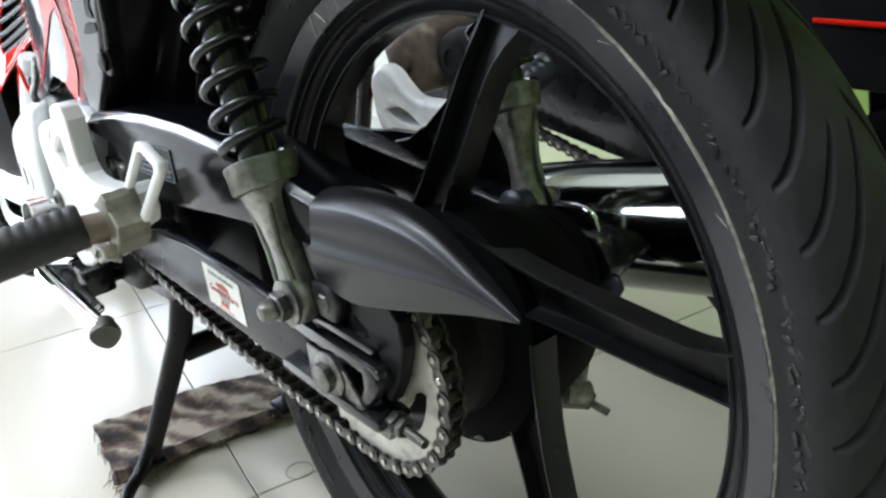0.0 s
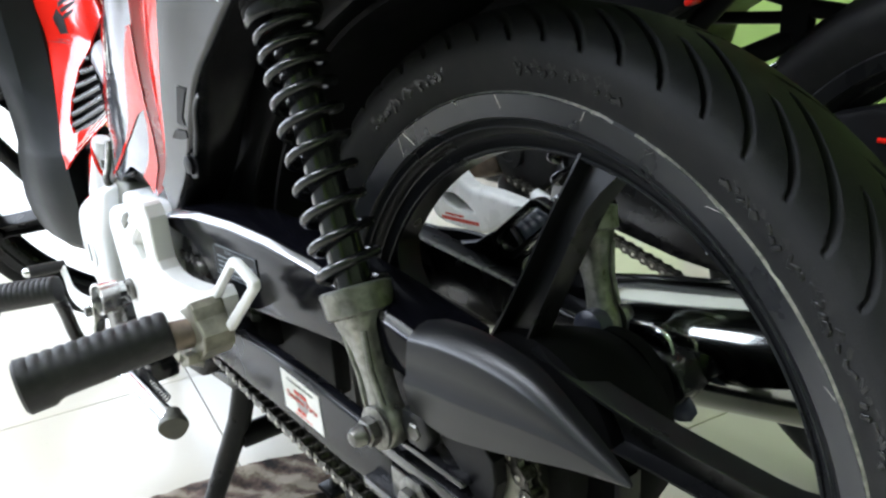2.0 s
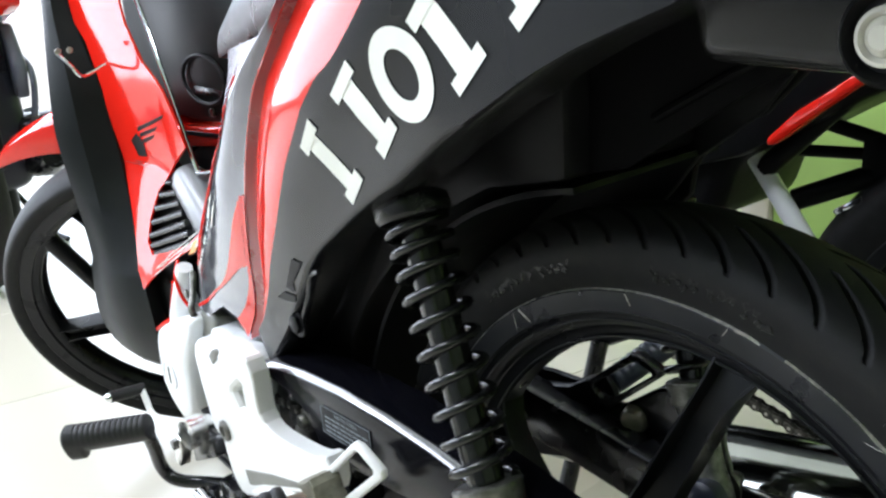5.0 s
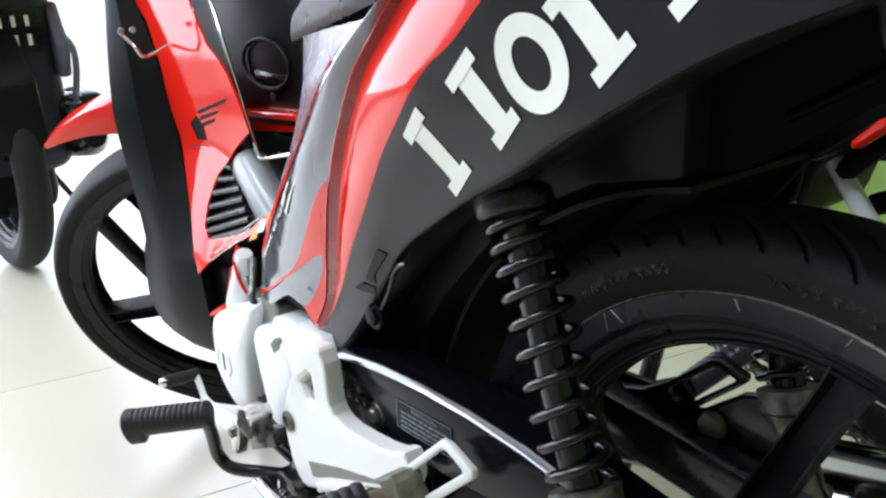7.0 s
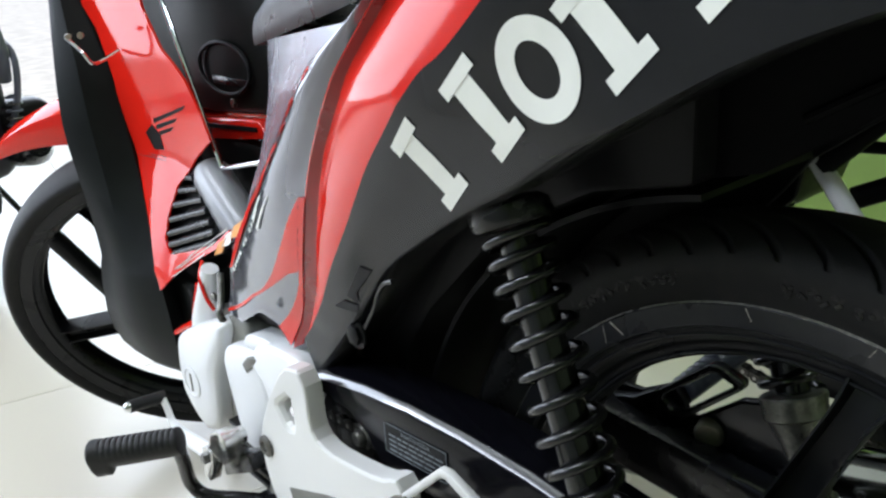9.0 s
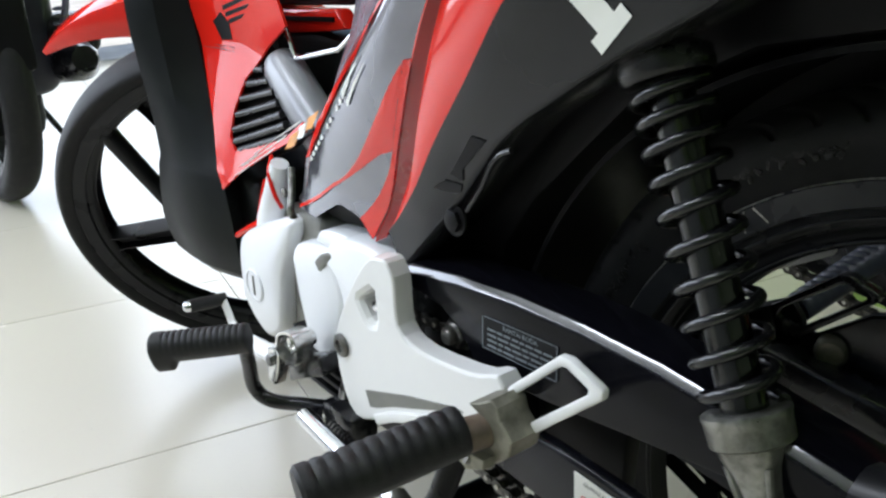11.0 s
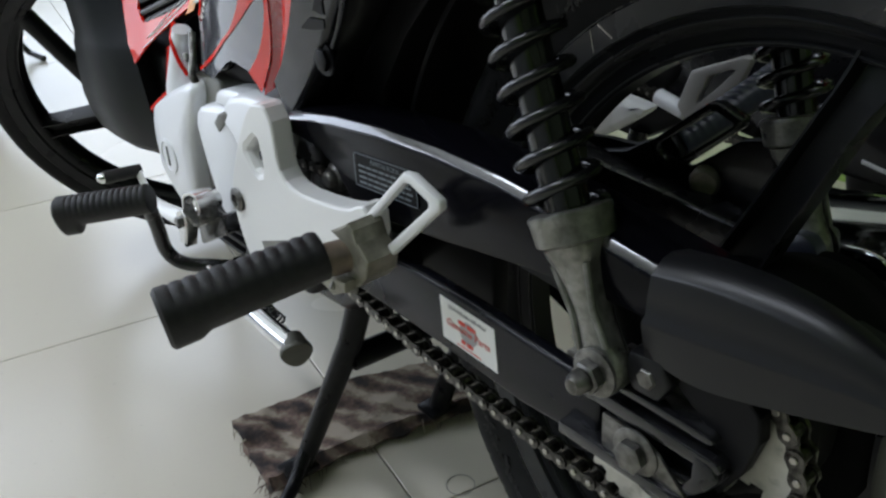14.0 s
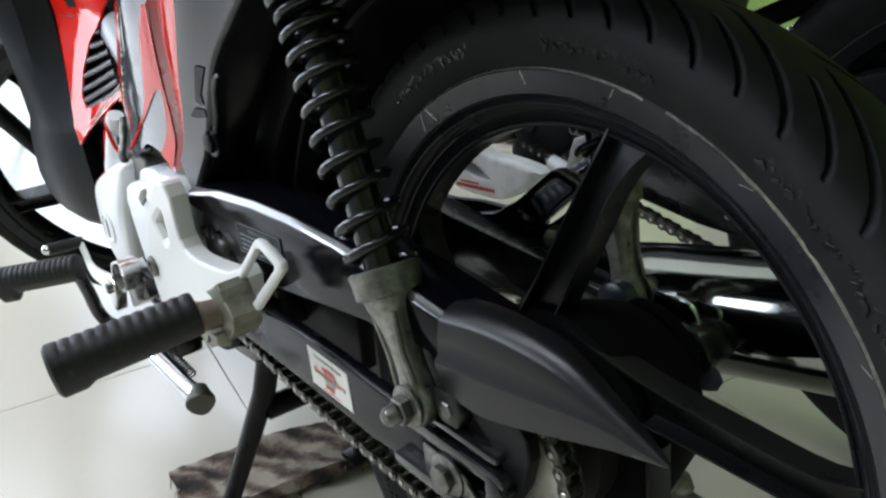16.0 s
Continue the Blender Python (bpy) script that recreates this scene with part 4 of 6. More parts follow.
def peg(a, b, r0, r1, ribs, parent, name, material, lip=0.22):
    a, b = Vector(a), Vector(b)
    d = (b - a)
    L = d.length
    d.normalize()
    up = (Vector((0, 0, 1)) - d * d.z).normalized()
    side = d.cross(up)
    rows = []
    n = ribs * 4
    for i in range(n + 1):
        s = i / n
        r = r0 + (r1 - r0) * s
        bump_ = (0.0, 0.75, 1.0, 0.75)[i % 4] * 0.0011 if s < 0.93 else 0.0012
        ring = []
        for k in range(29):
            t = 2 * math.pi * k / 28
            top = max(0.0, math.cos(t)) ** 0.5
            rr = r + bump_ * top - (0.001 if math.cos(t) < -0.4 else 0)
            low = 1.0 + (lip * min(1.0, (s - 0.78) / 0.06) if math.cos(t) < -0.3 and s > 0.78 else 0.0)
            ring.append(a + d * (L * s) + up * rr * math.cos(t) * low + side * rr * math.sin(t) * 0.92)
        rows.append(ring)
    bm = sheet(rows)
    for c, ring in ((a, rows[0]), (b, rows[-1])):
        q = d * (0.0025 if c is b else -0.001)
        inner = [c + (p - c) * 0.86 + q for p in ring]
        sheet([ring, inner, [c + q] * len(inner)], bm)
    bmesh.ops.remove_doubles(bm, verts=bm.verts, dist=1e-6)
    return part(name, bm, material, parent, "ribbed black rubber footrest")


part("peg_stem", tube([(-0.201, -0.160, 0.362), (-0.215, -0.216, 0.3625)], 0.0112, 20), BROWN, step, "rusty brown peg stem")
peg((-0.2112, -0.1945, 0.3650), (-0.2335, -0.294, 0.3525), 0.0168, 0.0188, 12, step, "pillion_peg", PEG)
part("clevis_pin", tube([(-0.213, -0.19, 0.343), (-0.205, -0.175, 0.336)], 0.0045, 12), STEEL, step)

# right-hand step, dark, seen through the wheel
rstep = part("right_step_bracket", holed([(-0.190, 0.352), (-0.186, 0.366), (-0.136, 0.4085), (-0.128, 0.4105), (-0.105, 0.4030), (-0.1055, 0.3965), (-0.160, 0.347), (-0.176, 0.343)],
                                         [(-0.178, 0.360), (-0.176, 0.3665), (-0.134, 0.4010), (-0.129, 0.4030), (-0.1135, 0.3980), (-0.1145, 0.3950), (-0.160, 0.3555), (-0.170, 0.353)], 0.100, 0.112, 0.002), BLACK, bike, "dark right-hand step bracket")
part("right_step_arm", prism([(-0.42, 0.318), (-0.306, 0.340), (-0.255, 0.339), (-0.208, 0.353), (-0.186, 0.368), (-0.176, 0.345), (-0.215, 0.326), (-0.28, 0.305), (-0.40, 0.28)], 0.098, 0.112, 0.004), PLASTIC, rstep)
peg((-0.176, 0.125, 0.358), (-0.150, 0.225, 0.398), 0.0130, 0.0145, 14, rstep, "right_pillion_peg", BLUEBLK)

part("right_hanger_plate", casting([(-0.210, 0.338), (-0.176, 0.346), (-0.150, 0.352), (-0.110, 0.384), (-0.088, 0.391), (-0.066, 0.372), (-0.056, 0.345), (-0.060, 0.318), (-0.120, 0.300), (-0.210, 0.300)], [], 0.106, 0.114, 0.003), BLACK, bike, "black right-hand hanger plate", smooth=20)
part("hanger_knob", lathe([(0, 0), (0.010, 0), (0.0125, 0.003), (0.0125, 0.020), (0, 0.020)], (-0.132, 0.098, 0.345), (-0.150, 0.16, 0.350), seg=24), HINGE, bike, "olive alloy knob")
part("hanger_wire", tube([(-0.138, 0.100, 0.343), (-0.116, 0.100, 0.325), (-0.108, 0.098, 0.318), (-0.086, 0.098, 0.324)], 0.0016, 8), STEEL, bike)

# ---- engine ----
engine = part("engine", prism([(-0.70, 0.30), (-0.68, 0.355), (-0.63, 0.378), (-0.52, 0.375), (-0.42, 0.372), (-0.40, 0.30), (-0.43, 0.235), (-0.56, 0.215), (-0.66, 0.225)], -0.088, 0.11, 0.012, 3), CASTING, bike, "silver horizontal engine")


def puff(outline, y0, y1, material, parent, name, label="", round_=0.014):
    """A casting cover: an outline that narrows in steps to a domed face."""
    pts = crv([(x, z, 0) for x, z in outline] + [(*outline[0], 0)], 6)[:-1]
    c = sum(pts, Vector((0, 0, 0))) / len(pts)
    rows = []
    for s, y in ((1.0, y0), (1.0, y1 + round_), (0.985, y1 + round_ * 0.5), (0.94, y1 + round_ * 0.16), (0.86, y1), (0.45, y1 - 0.002), (0.0, y1 - 0.0025)):
        ring = [Vector((c.x + (p.x - c.x) * s, y, c.y + (p.y - c.y) * s)) for p in pts]
        rows.append(ring + ring[:1])
    bm = sheet(rows)
    bmesh.ops.remove_doubles(bm, verts=bm.verts, dist=1e-6)
    return part(name, bm, material, parent, label)


mag = puff([(-0.692, 0.262), (-0.692, 0.305), (-0.682, 0.335), (-0.655, 0.353), (-0.610, 0.373), (-0.572, 0.386), (-0.562, 0.376), (-0.576, 0.345), (-0.590, 0.318), (-0.596, 0.285), (-0.606, 0.250), (-0.636, 0.230), (-0.668, 0.240)], -0.08, -0.118, SILVER, engine, "magneto_cover", "smooth silver magneto cover", 0.014)
bm = lathe([(0, 0), (0.017, 0), (0.019, 0.0008), (0.019, 0.002), (0.016, 0.0028), (0.0155, 0.0018), (0.0, 0.0018)], (-0.649, -0.1195, 0.291), (-0.649, -0.13, 0.291), seg=32)
part("inspection_cap", bm, SILVER, mag)
part("cap_slot", box((-0.649, -0.1218, 0.291), (0.0035, 0.001, 0.022), 0.0003), CASTING, mag)
puff([(-0.600, 0.375), (-0.560, 0.392), (-0.530, 0.388), (-0.540, 0.34), (-0.552, 0.28), (-0.575, 0.245), (-0.600, 0.25), (-0.595, 0.31)], -0.07, -0.102, CASTING, engine, "cover_seam", "", 0.006)
spc = puff([(-0.5615, 0.352), (-0.553, 0.366), (-0.530, 0.374), (-0.497, 0.378), (-0.482, 0.366), (-0.472, 0.335), (-0.484, 0.289), (-0.500, 0.262), (-0.520, 0.256), (-0.538, 0.262), (-0.548, 0.291), (-0.557, 0.324)], -0.08, -0.120, SILVER, engine, "sprocket_cover", "silver front sprocket cover", 0.010)
puff([(-0.500, 0.372), (-0.480, 0.392), (-0.440, 0.402), (-0.400, 0.398), (-0.385, 0.37), (-0.39, 0.32), (-0.42, 0.28), (-0.475, 0.275), (-0.468, 0.33), (-0.480, 0.36)], -0.07, -0.1215, SILVER, engine, "clutch_cover", "", 0.01)
puff([(-0.522, 0.378), (-0.512, 0.390), (-0.485, 0.397), (-0.450, 0.397), (-0.440, 0.388), (-0.47, 0.378)], -0.06, -0.114, SILVER, engine, "cover_top", "", 0.005)
part("cover_tab", prism([(-0.512, 0.362), (-0.500, 0.373), (-0.484, 0.380), (-0.478, 0.377), (-0.490, 0.366), (-0.504, 0.354)], -0.1225, -0.112, 0.002), CASTING, spc)
part("intake_pipe", tube([(-0.652, -0.088, 0.340), (-0.648, -0.089, 0.362), (-0.636, -0.090, 0.398), (-0.624, -0.090, 0.425)], [0.0205, 0.0185, 0.0120, 0.0095], 24), SILVER, engine, "silver intake pipe")
part("breather_hose", tube(crv([(-0.600, -0.09, 0.425), (-0.585, -0.10, 0.405), (-0.575, -0.108, 0.392), (-0.57, -0.105, 0.380)], 5), 0.0038, 10), STEEL, engine)
part("hose_clip", hexnut((-0.592, -0.102, 0.405), (0, -1, 0), 0.005, 0.004), STEEL, engine)
part("red_wire", tube(crv([(-0.640, -0.09, 0.43), (-0.630, -0.10, 0.415), (-0.622, -0.10, 0.395), (-0.618, -0.095, 0.38)], 6), 0.0022, 8), RED, engine, "thin red wire")
part("red_hem", tube(crv([(-0.752, -0.10, 0.306), (-0.70, -0.10, 0.334), (-0.662, -0.10, 0.354), (-0.655, -0.10, 0.372), (-0.640, -0.10, 0.406)], 5), [0.003 + 0.002 * min(1, i / 8) - 0.0028 * max(0, (i - 12) / 8) for i in range(21)], 8), RED, engine, "thin red lower hem of the body")
part("air_duct", prism([(-0.60, 0.392), (-0.57, 0.42), (-0.50, 0.432), (-0.42, 0.425), (-0.42, 0.40), (-0.50, 0.392)], -0.09, 0.02, 0.006), PLASTIC, engine)
part("duct_band", prism([(-0.565, 0.405), (-0.52, 0.427), (-0.49, 0.437), (-0.478, 0.432), (-0.52, 0.404), (-0.548, 0.396)], -0.098, -0.09, 0.003), DGREY, engine)
for i in range(5):
    part("crankcase_fin", box((-0.50, -0.07, 0.225 + i * 0.012), (0.14, 0.10, 0.005), 0.001), PLASTIC, engine)
part("lower_case", prism([(-0.56, 0.262), (-0.40, 0.285), (-0.36, 0.25), (-0.40, 0.215), (-0.52, 0.205), (-0.57, 0.22)], -0.110, 0.09, 0.01, 3), PLASTIC, engine)

# rider's peg, its bent tube and the gear pedal
pegarm = part("rider_peg_bar", tube(crv([(-0.47, -0.13, 0.228), (-0.505, -0.15, 0.224), (-0.530, -0.172, 0.226), (-0.541, -0.182, 0.240), (-0.528, -0.190, 0.275), (-0.515, -0.198, 0.303)], 6), 0.0070, 16), BLACK, bike, "bent black footrest bar")
peg((-0.506, -0.197, 0.311), (-0.561, -0.262, 0.301), 0.0140, 0.0148, 15, pegarm, "rider_peg", PEG, 0.62)
bm = box((-0.445, -0.135, 0.232), (0.05, 0.03, 0.03), 0.005)
hexnut((-0.47, -0.15, 0.228), (-0.5, -1, 0), 0.009, 0.012, bm)
hexnut((-0.43, -0.15, 0.222), (-0.3, -1, 0), 0.008, 0.01, bm)
part("bar_clamp", bm, BLACK, pegarm)
gear = part("gear_pedal", tube(crv([(-0.510, -0.153, 0.276), (-0.540, -0.155, 0.2635), (-0.572, -0.156, 0.2595), (-0.612, -0.156, 0.256), (-0.636, -0.155, 0.2585), (-0.647, -0.154, 0.268), (-0.657, -0.154, 0.280)], 6), [0.0085 - 0.0042 * min(1, max(0, i - 12) / 14) for i in range(37)], 14, flat=0.42), BRACKET, bike, "bright steel gear pedal with a rubber toe piece")
part("toe_piece", tube([(-0.661, -0.150, 0.2805), (-0.6615, -0.168, 0.2815), (-0.6615, -0.190, 0.2832)], [0.0064, 0.0070, 0.0068], 16), PEG, gear)
part("toe_end", lathe([(0, 0), (0.0058, 0), (0.0052, 0.004), (0.003, 0.006), (0, 0.0065)], (-0.6615, -0.190, 0.2832), (-0.6615, -0.21, 0.285), seg=16), CHROME, gear)
loop_ = [(-0.524, 0.283), (-0.519, 0.298), (-0.505, 0.307), (-0.489, 0.310), (-0.4815, 0.303), (-0.4835, 0.287), (-0.491, 0.276), (-0.508, 0.2745)]
strap_ = smooth2(loop_, 4)
strap_ = strap_ if area2(strap_) > 0 else strap_[::-1]
hollow_ = inset(strap_, 0.0028)
rows = []
for (x, z), (x2, z2) in zip(strap_ + strap_[:1], hollow_ + hollow_[:1]):
    rows.append([Vector((x, -0.164, z)), Vector((x, -0.146, z)), Vector((x2, -0.146, z2)), Vector((x2, -0.164, z2)), Vector((x, -0.164, z))])
bm = sheet(rows)
bmesh.ops.remove_doubles(bm, verts=bm.verts, dist=1e-6)
part("pedal_strap", bm, PLATED, gear, "bright steel clamp strap", 35)
part("pedal_boss", lathe([(0.0, -0.012), (0.0085, -0.012), (0.0092, 0.004), (0.0085, 0.009), (0.006, 0.0125), (0.0, 0.0135)], (-0.506, -0.146, 0.292), (-0.506, -0.17, 0.292), seg=28), PLATED, gear)
part("clamp_plate", casting([(-0.534, 0.279), (-0.520, 0.285), (-0.5125, 0.280), (-0.516, 0.262), (-0.526, 0.243), (-0.538, 0.245)], [], -0.168, -0.156, 0.0015), PLATED, gear, "", 20)
part("clamp_bolt", hexnut((-0.5235, -0.168, 0.272), (0, -1, 0), 0.0058, 0.005), STEEL, gear)
part("clamp_block", prism([(-0.532, 0.262), (-0.470, 0.290), (-0.462, 0.274), (-0.530, 0.238)], -0.150, -0.128, 0.003), BLACK, gear)
part("side_lever", tube(crv([(-0.47, -0.12, 0.255), (-0.455, -0.135, 0.240), (-0.43, -0.142, 0.225)], 4), 0.006, 12), STEEL, pegarm)

# side stand folded up under the engine
ss = part("side_stand", tube([(-0.455, -0.176, 0.247), (-0.40, -0.1755, 0.240), (-0.35, -0.174, 0.234), (-0.322, -0.172, 0.2305)], [0.0085, 0.0085, 0.0088, 0.0095], 18), CHROME, bike, "bright steel side stand folded up")
foot_axis = Vector((0.86, -0.32, -0.30)).normalized()
foot_up = (Vector((0, 0, 1)) - foot_axis * foot_axis.z).normalized()
foot_side = foot_axis.cross(foot_up)
rows = []
for h, k in ((-0.014, 0.62), (-0.006, 0.78), (0.000, 0.97), (0.0035, 1.0), (0.0048, 0.95), (0.0050, 0.0)):
    ring = []
    for i in range(29):
        t = 2 * math.pi * i / 28
        c, q = math.cos(t), math.sin(t)
        low_ = 1.0 + 0.45 * max(0.0, -c) ** 2
        ring.append(Vector((-0.316, -0.172, 0.230)) + foot_axis * h + k * (foot_up * 0.0118 * c * low_ + foot_side * 0.0135 * q))
    rows.append(ring)
bm = sheet(rows)
bmesh.ops.remove_doubles(bm, verts=bm.verts, dist=1e-6)
part("stand_foot_pad", bm, OLIVESTEEL, ss, "scuffed olive-grey stand foot")
part("stand_spring", tube([Vector((-0.44, -0.160, 0.240)) + Vector((0.08 * i / 120, 0.0, -0.008 * i / 120)) + 0.0045 * Vector((0, math.cos(i * 0.9), math.sin(i * 0.9))) for i in range(121)], 0.0011, 6), BLACK, ss)
part("lower_frame_tube", tube([(-0.50, -0.08, 0.21), (-0.36, -0.085, 0.225), (-0.30, -0.075, 0.27)], 0.014, 14), BLACK, bike)

# centre stand
cs = part("centre_stand", tube([(-0.345, -0.075, 0.262), (-0.372, -0.088, 0.17), (-0.412, -0.135, 0.028), (-0.415, -0.138, 0.018)], [0.0125, 0.012, 0.0095, 0.0095], 14), STANDBLK, bike, "black tubular centre stand")
part("right_leg", tube([(-0.335, 0.06, 0.255), (-0.345, 0.05, 0.17), (-0.392, 0.03, 0.03), (-0.395, 0.028, 0.016)], 0.0115, 14), STANDBLK, cs)
part("cross_bar", tube([(-0.374, -0.088, 0.150), (-0.352, 0.05, 0.158)], 0.0125, 14), STANDBLK, cs)
part("stand_tang", tube(crv([(-0.408, -0.132, 0.045), (-0.398, -0.155, 0.022), (-0.385, -0.175, 0.015), (-0.36, -0.19, 0.014)], 5), [0.007] * 16, 10), STANDBLK, cs)
part("foot_plate", box((-0.418, -0.14, 0.0175), (0.03, 0.035, 0.007), 0.002), STANDBLK, cs)
part("foot_plate", box((-0.397, 0.027, 0.0175), (0.03, 0.035, 0.007), 0.002), STANDBLK, cs)

# ---- muffler and right side ----
muf = part("muffler", lathe([(0.0, 0.0), (0.018, 0.0), (0.02, 0.01), (0.030, 0.03), (0.044, 0.07), (0.0495, 0.11), (0.051, 0.16), (0.051, 0.50), (0.048, 0.53), (0.03, 0.545), (0.0, 0.545)], (-0.20, 0.146, 0.263), (0.35, 0.160, 0.3785), seg=64), CHROMED, bike, "polished chrome muffler", smooth=50)
part("exhaust_pipe", tube(crv([(-0.19, 0.146, 0.265), (-0.36, 0.14, 0.225), (-0.55, 0.10, 0.17), (-0.68, 0.06, 0.20)], 6), 0.017, 16), CHROMED, bike)
part("heat_guard", casting(smooth2([(-0.024, 0.334), (0.004, 0.338), (0.015, 0.333), (0.021, 0.312), (0.024, 0.290), (0.010, 0.283), (-0.014, 0.290), (-0.026, 0.310)], 3), [], 0.088, 0.096, 0.003), BLACK, muf, "glossy black rounded guard plate", 20)
part("muffler_band", tube(crv([(-0.028, 0.094, 0.334), (0.006, 0.090, 0.339), (0.019, 0.089, 0.331), (0.025, 0.088, 0.300), (0.022, 0.088, 0.284), (0.0, 0.092, 0.276)], 5), 0.0026, 10), CHROME, muf)
part("muffler_stay", tube(crv([(-0.026, 0.068, 0.346), (-0.018, 0.070, 0.328), (0.002, 0.074, 0.308), (0.026, 0.080, 0.293), (0.046, 0.084, 0.284)], 6), [0.013, 0.0125] + [0.012] * 18 + [0.011, 0.010, 0.009, 0.007, 0.004], 14, flat=0.5), BLUEBLK, muf, "blue-black muffler stay")
part("stay_bush", lathe([(0, 0), (0.010, 0), (0.0145, 0.002), (0.0145, 0.014), (0.010, 0.017), (0, 0.017)], (-0.0245, 0.062, 0.343), (-0.0245, 0.02, 0.346), seg=28), BLUEBLK, muf, "blue-black rubber bush")


# ---- body: side cover in painted strips ----
def ridge(x, z):
    """The shoulder that swells out along the lower border of the red band."""
    g = min(1.0, max(0.0, (z - 0.47) / 0.11))
    if g == 0.0:
        return 0.0
    near = (9.0, 0.0)
    for (ax, az), (bx, bz) in zip(BORDER, BORDER[1:]):
        dx, dz = bx - ax, bz - az
        s = min(1.0, max(0.0, ((x - ax) * dx + (z - az) * dz) / (dx * dx + dz * dz)))
        ex, ez = x - ax - s * dx, z - az - s * dz
        side = 1.0 if ex * dz - ez * dx > 0 else -1.0
        near = min(near, (math.hypot(ex, ez), side))
    d = near[0] * near[1]
    if d >= 0:
        return 0.007 * g * math.exp(-(d / 0.035) ** 2)
    return 0.007 * g * math.sin(math.pi / 2 * max(0.0, 1 + d / 0.055))


def skin_y(x, z):
    return -(min(max(0.112, 0.116 + 0.2 * (z - 0.456)), 0.156) - 0.05 * max(0.0, -x - 0.36)) - ridge(x, z)


EDGE = [(-0.565, 0.396), (-0.554, 0.424), (-0.538, 0.452), (-0.493, 0.494), (-0.447, 0.532), (-0.403, 0.568), (-0.361, 0.599), (-0.310, 0.642), (-0.267, 0.678), (-0.20, 0.715), (-0.09, 0.79)]
WEDGE = [(-0.4275, 0.404), (-0.4175, 0.420), (-0.4035, 0.437), (-0.3715, 0.486), (-0.3425, 0.536), (-0.3115, 0.590), (-0.2855, 0.624), (-0.2575, 0.655), (-0.234, 0.681), (-0.1145, 0.79)]
GROOVE = [(-0.426, 0.404), (-0.416, 0.420), (-0.402, 0.437), (-0.370, 0.486), (-0.341, 0.536), (-0.310, 0.590), (-0.284, 0.624), (-0.256, 0.655), (-0.2325, 0.681), (-0.113, 0.79)]
GROOVE2 = [(-0.411, 0.412), (-0.394, 0.436), (-0.354, 0.487), (-0.326, 0.540), (-0.2935, 0.602), (-0.275, 0.6255), (-0.247, 0.656), (-0.2285, 0.680), (-0.108, 0.79)]
BORDER = [(-0.405, 0.420), (-0.355, 0.470), (-0.313, 0.517), (-0.259, 0.572), (-0.223, 0.612), (-0.187, 0.646), (-0.155, 0.676), (-0.121, 0.699), (-0.02, 0.79)]
LOWER = [(-0.387, 0.392), (-0.336, 0.442), (-0.25, 0.527), (-0.195, 0.565), (-0.144, 0.596), (-0.102, 0.618), (-0.052, 0.648), (-0.014, 0.669), (0.031, 0.693), (0.09, 0.716), (0.30, 0.79)]


def even(ctrl, n=60):
    p = crv([(x, z, 0) for x, z in ctrl], 12)
    q = [0.0]
    for a, b in zip(p, p[1:]):
        q.append(q[-1] + (b - a).length)
    out, j = [], 0
    for i in range(n + 1):
        s = q[-1] * i / n
        while j < len(q) - 2 and q[j + 1] < s:
            j += 1
        out.append(p[j].lerp(p[j + 1], (s - q[j]) / max(1e-9, q[j + 1] - q[j])))
    return out


def strip(c0, c1, k, sink=0.0, extra=None):
    rows = []
    for a, b in zip(even(c0), even(c1)):
        r = []
        for i in range(k + 1):
            p = a.lerp(b, i / k)
            y = skin_y(p.x, p.y) + sink
            r.append(Vector((p.x, y, p.y)))
        if extra:
            r = extra(r)
        rows.append(r)
    return rows


def turn_in(r):
    """Roll the lower edge inwards."""
    e = r[-1]
    d = (r[-1] - r[-2]).normalized()
    return r + [e + d * 0.004 + Vector((0, 0.003, 0)), e + d * 0.0065 + Vector((0, 0.010, 0)), e + d * 0.006 + Vector((0, 0.022, 0)), e - d * 0.002 + Vector((0, 0.05, 0))]


def turn_front(r):
    e = r[0]
    d = (r[0] - r[1]).normalized()
    return [e - d * 0.004 + Vector((0, 0.075, 0)), e + d * 0.006 + Vector((0, 0.035, 0)), e + d * 0.0085 + Vector((0, 0.018, 0)), e + d * 0.005 + Vector((0, 0.006, 0))] + r


def crown(r):
    """The band falls away towards the groove."""
    n = len(r) - 1
    return [p + Vector((0, dip(p.z) * (1 - i / n) ** 2, 0)) for i, p in enumerate(r)]


def dip(z):
    return 0.002 + 0.004 * min(1, max(0, (z - 0.50) / 0.10))


def wall_in(r):
    n = len(r) - 1
    return [p + Vector((0, dip(p.z) * i / n, 0)) for i, p in enumerate(r)]


def swell(r):
    n = len(r) - 1
    return [p + Vector((0, -0.006 * math.sin(math.pi * i / n), 0)) for i, p in enumerate(r)]


def notch(x):
    """Height of the cover's cut lower edge."""
    pts = ((-0.60, 0.396), (-0.565, 0.396), (-0.534, 0.394), (-0.476, 0.426), (-0.443, 0.421), (-0.426, 0.404), (-0.3, 0.404))
    for (a, za), (b, zb) in zip(pts, pts[1:]):
        if x <= b:
            return za + (zb - za) * max(0.0, (x - a) / (b - a))
    return 0.0


def front_strip(r):
    return turn_front([Vector((p.x, p.y, max(p.z, notch(p.x)))) for p in swell(r)])


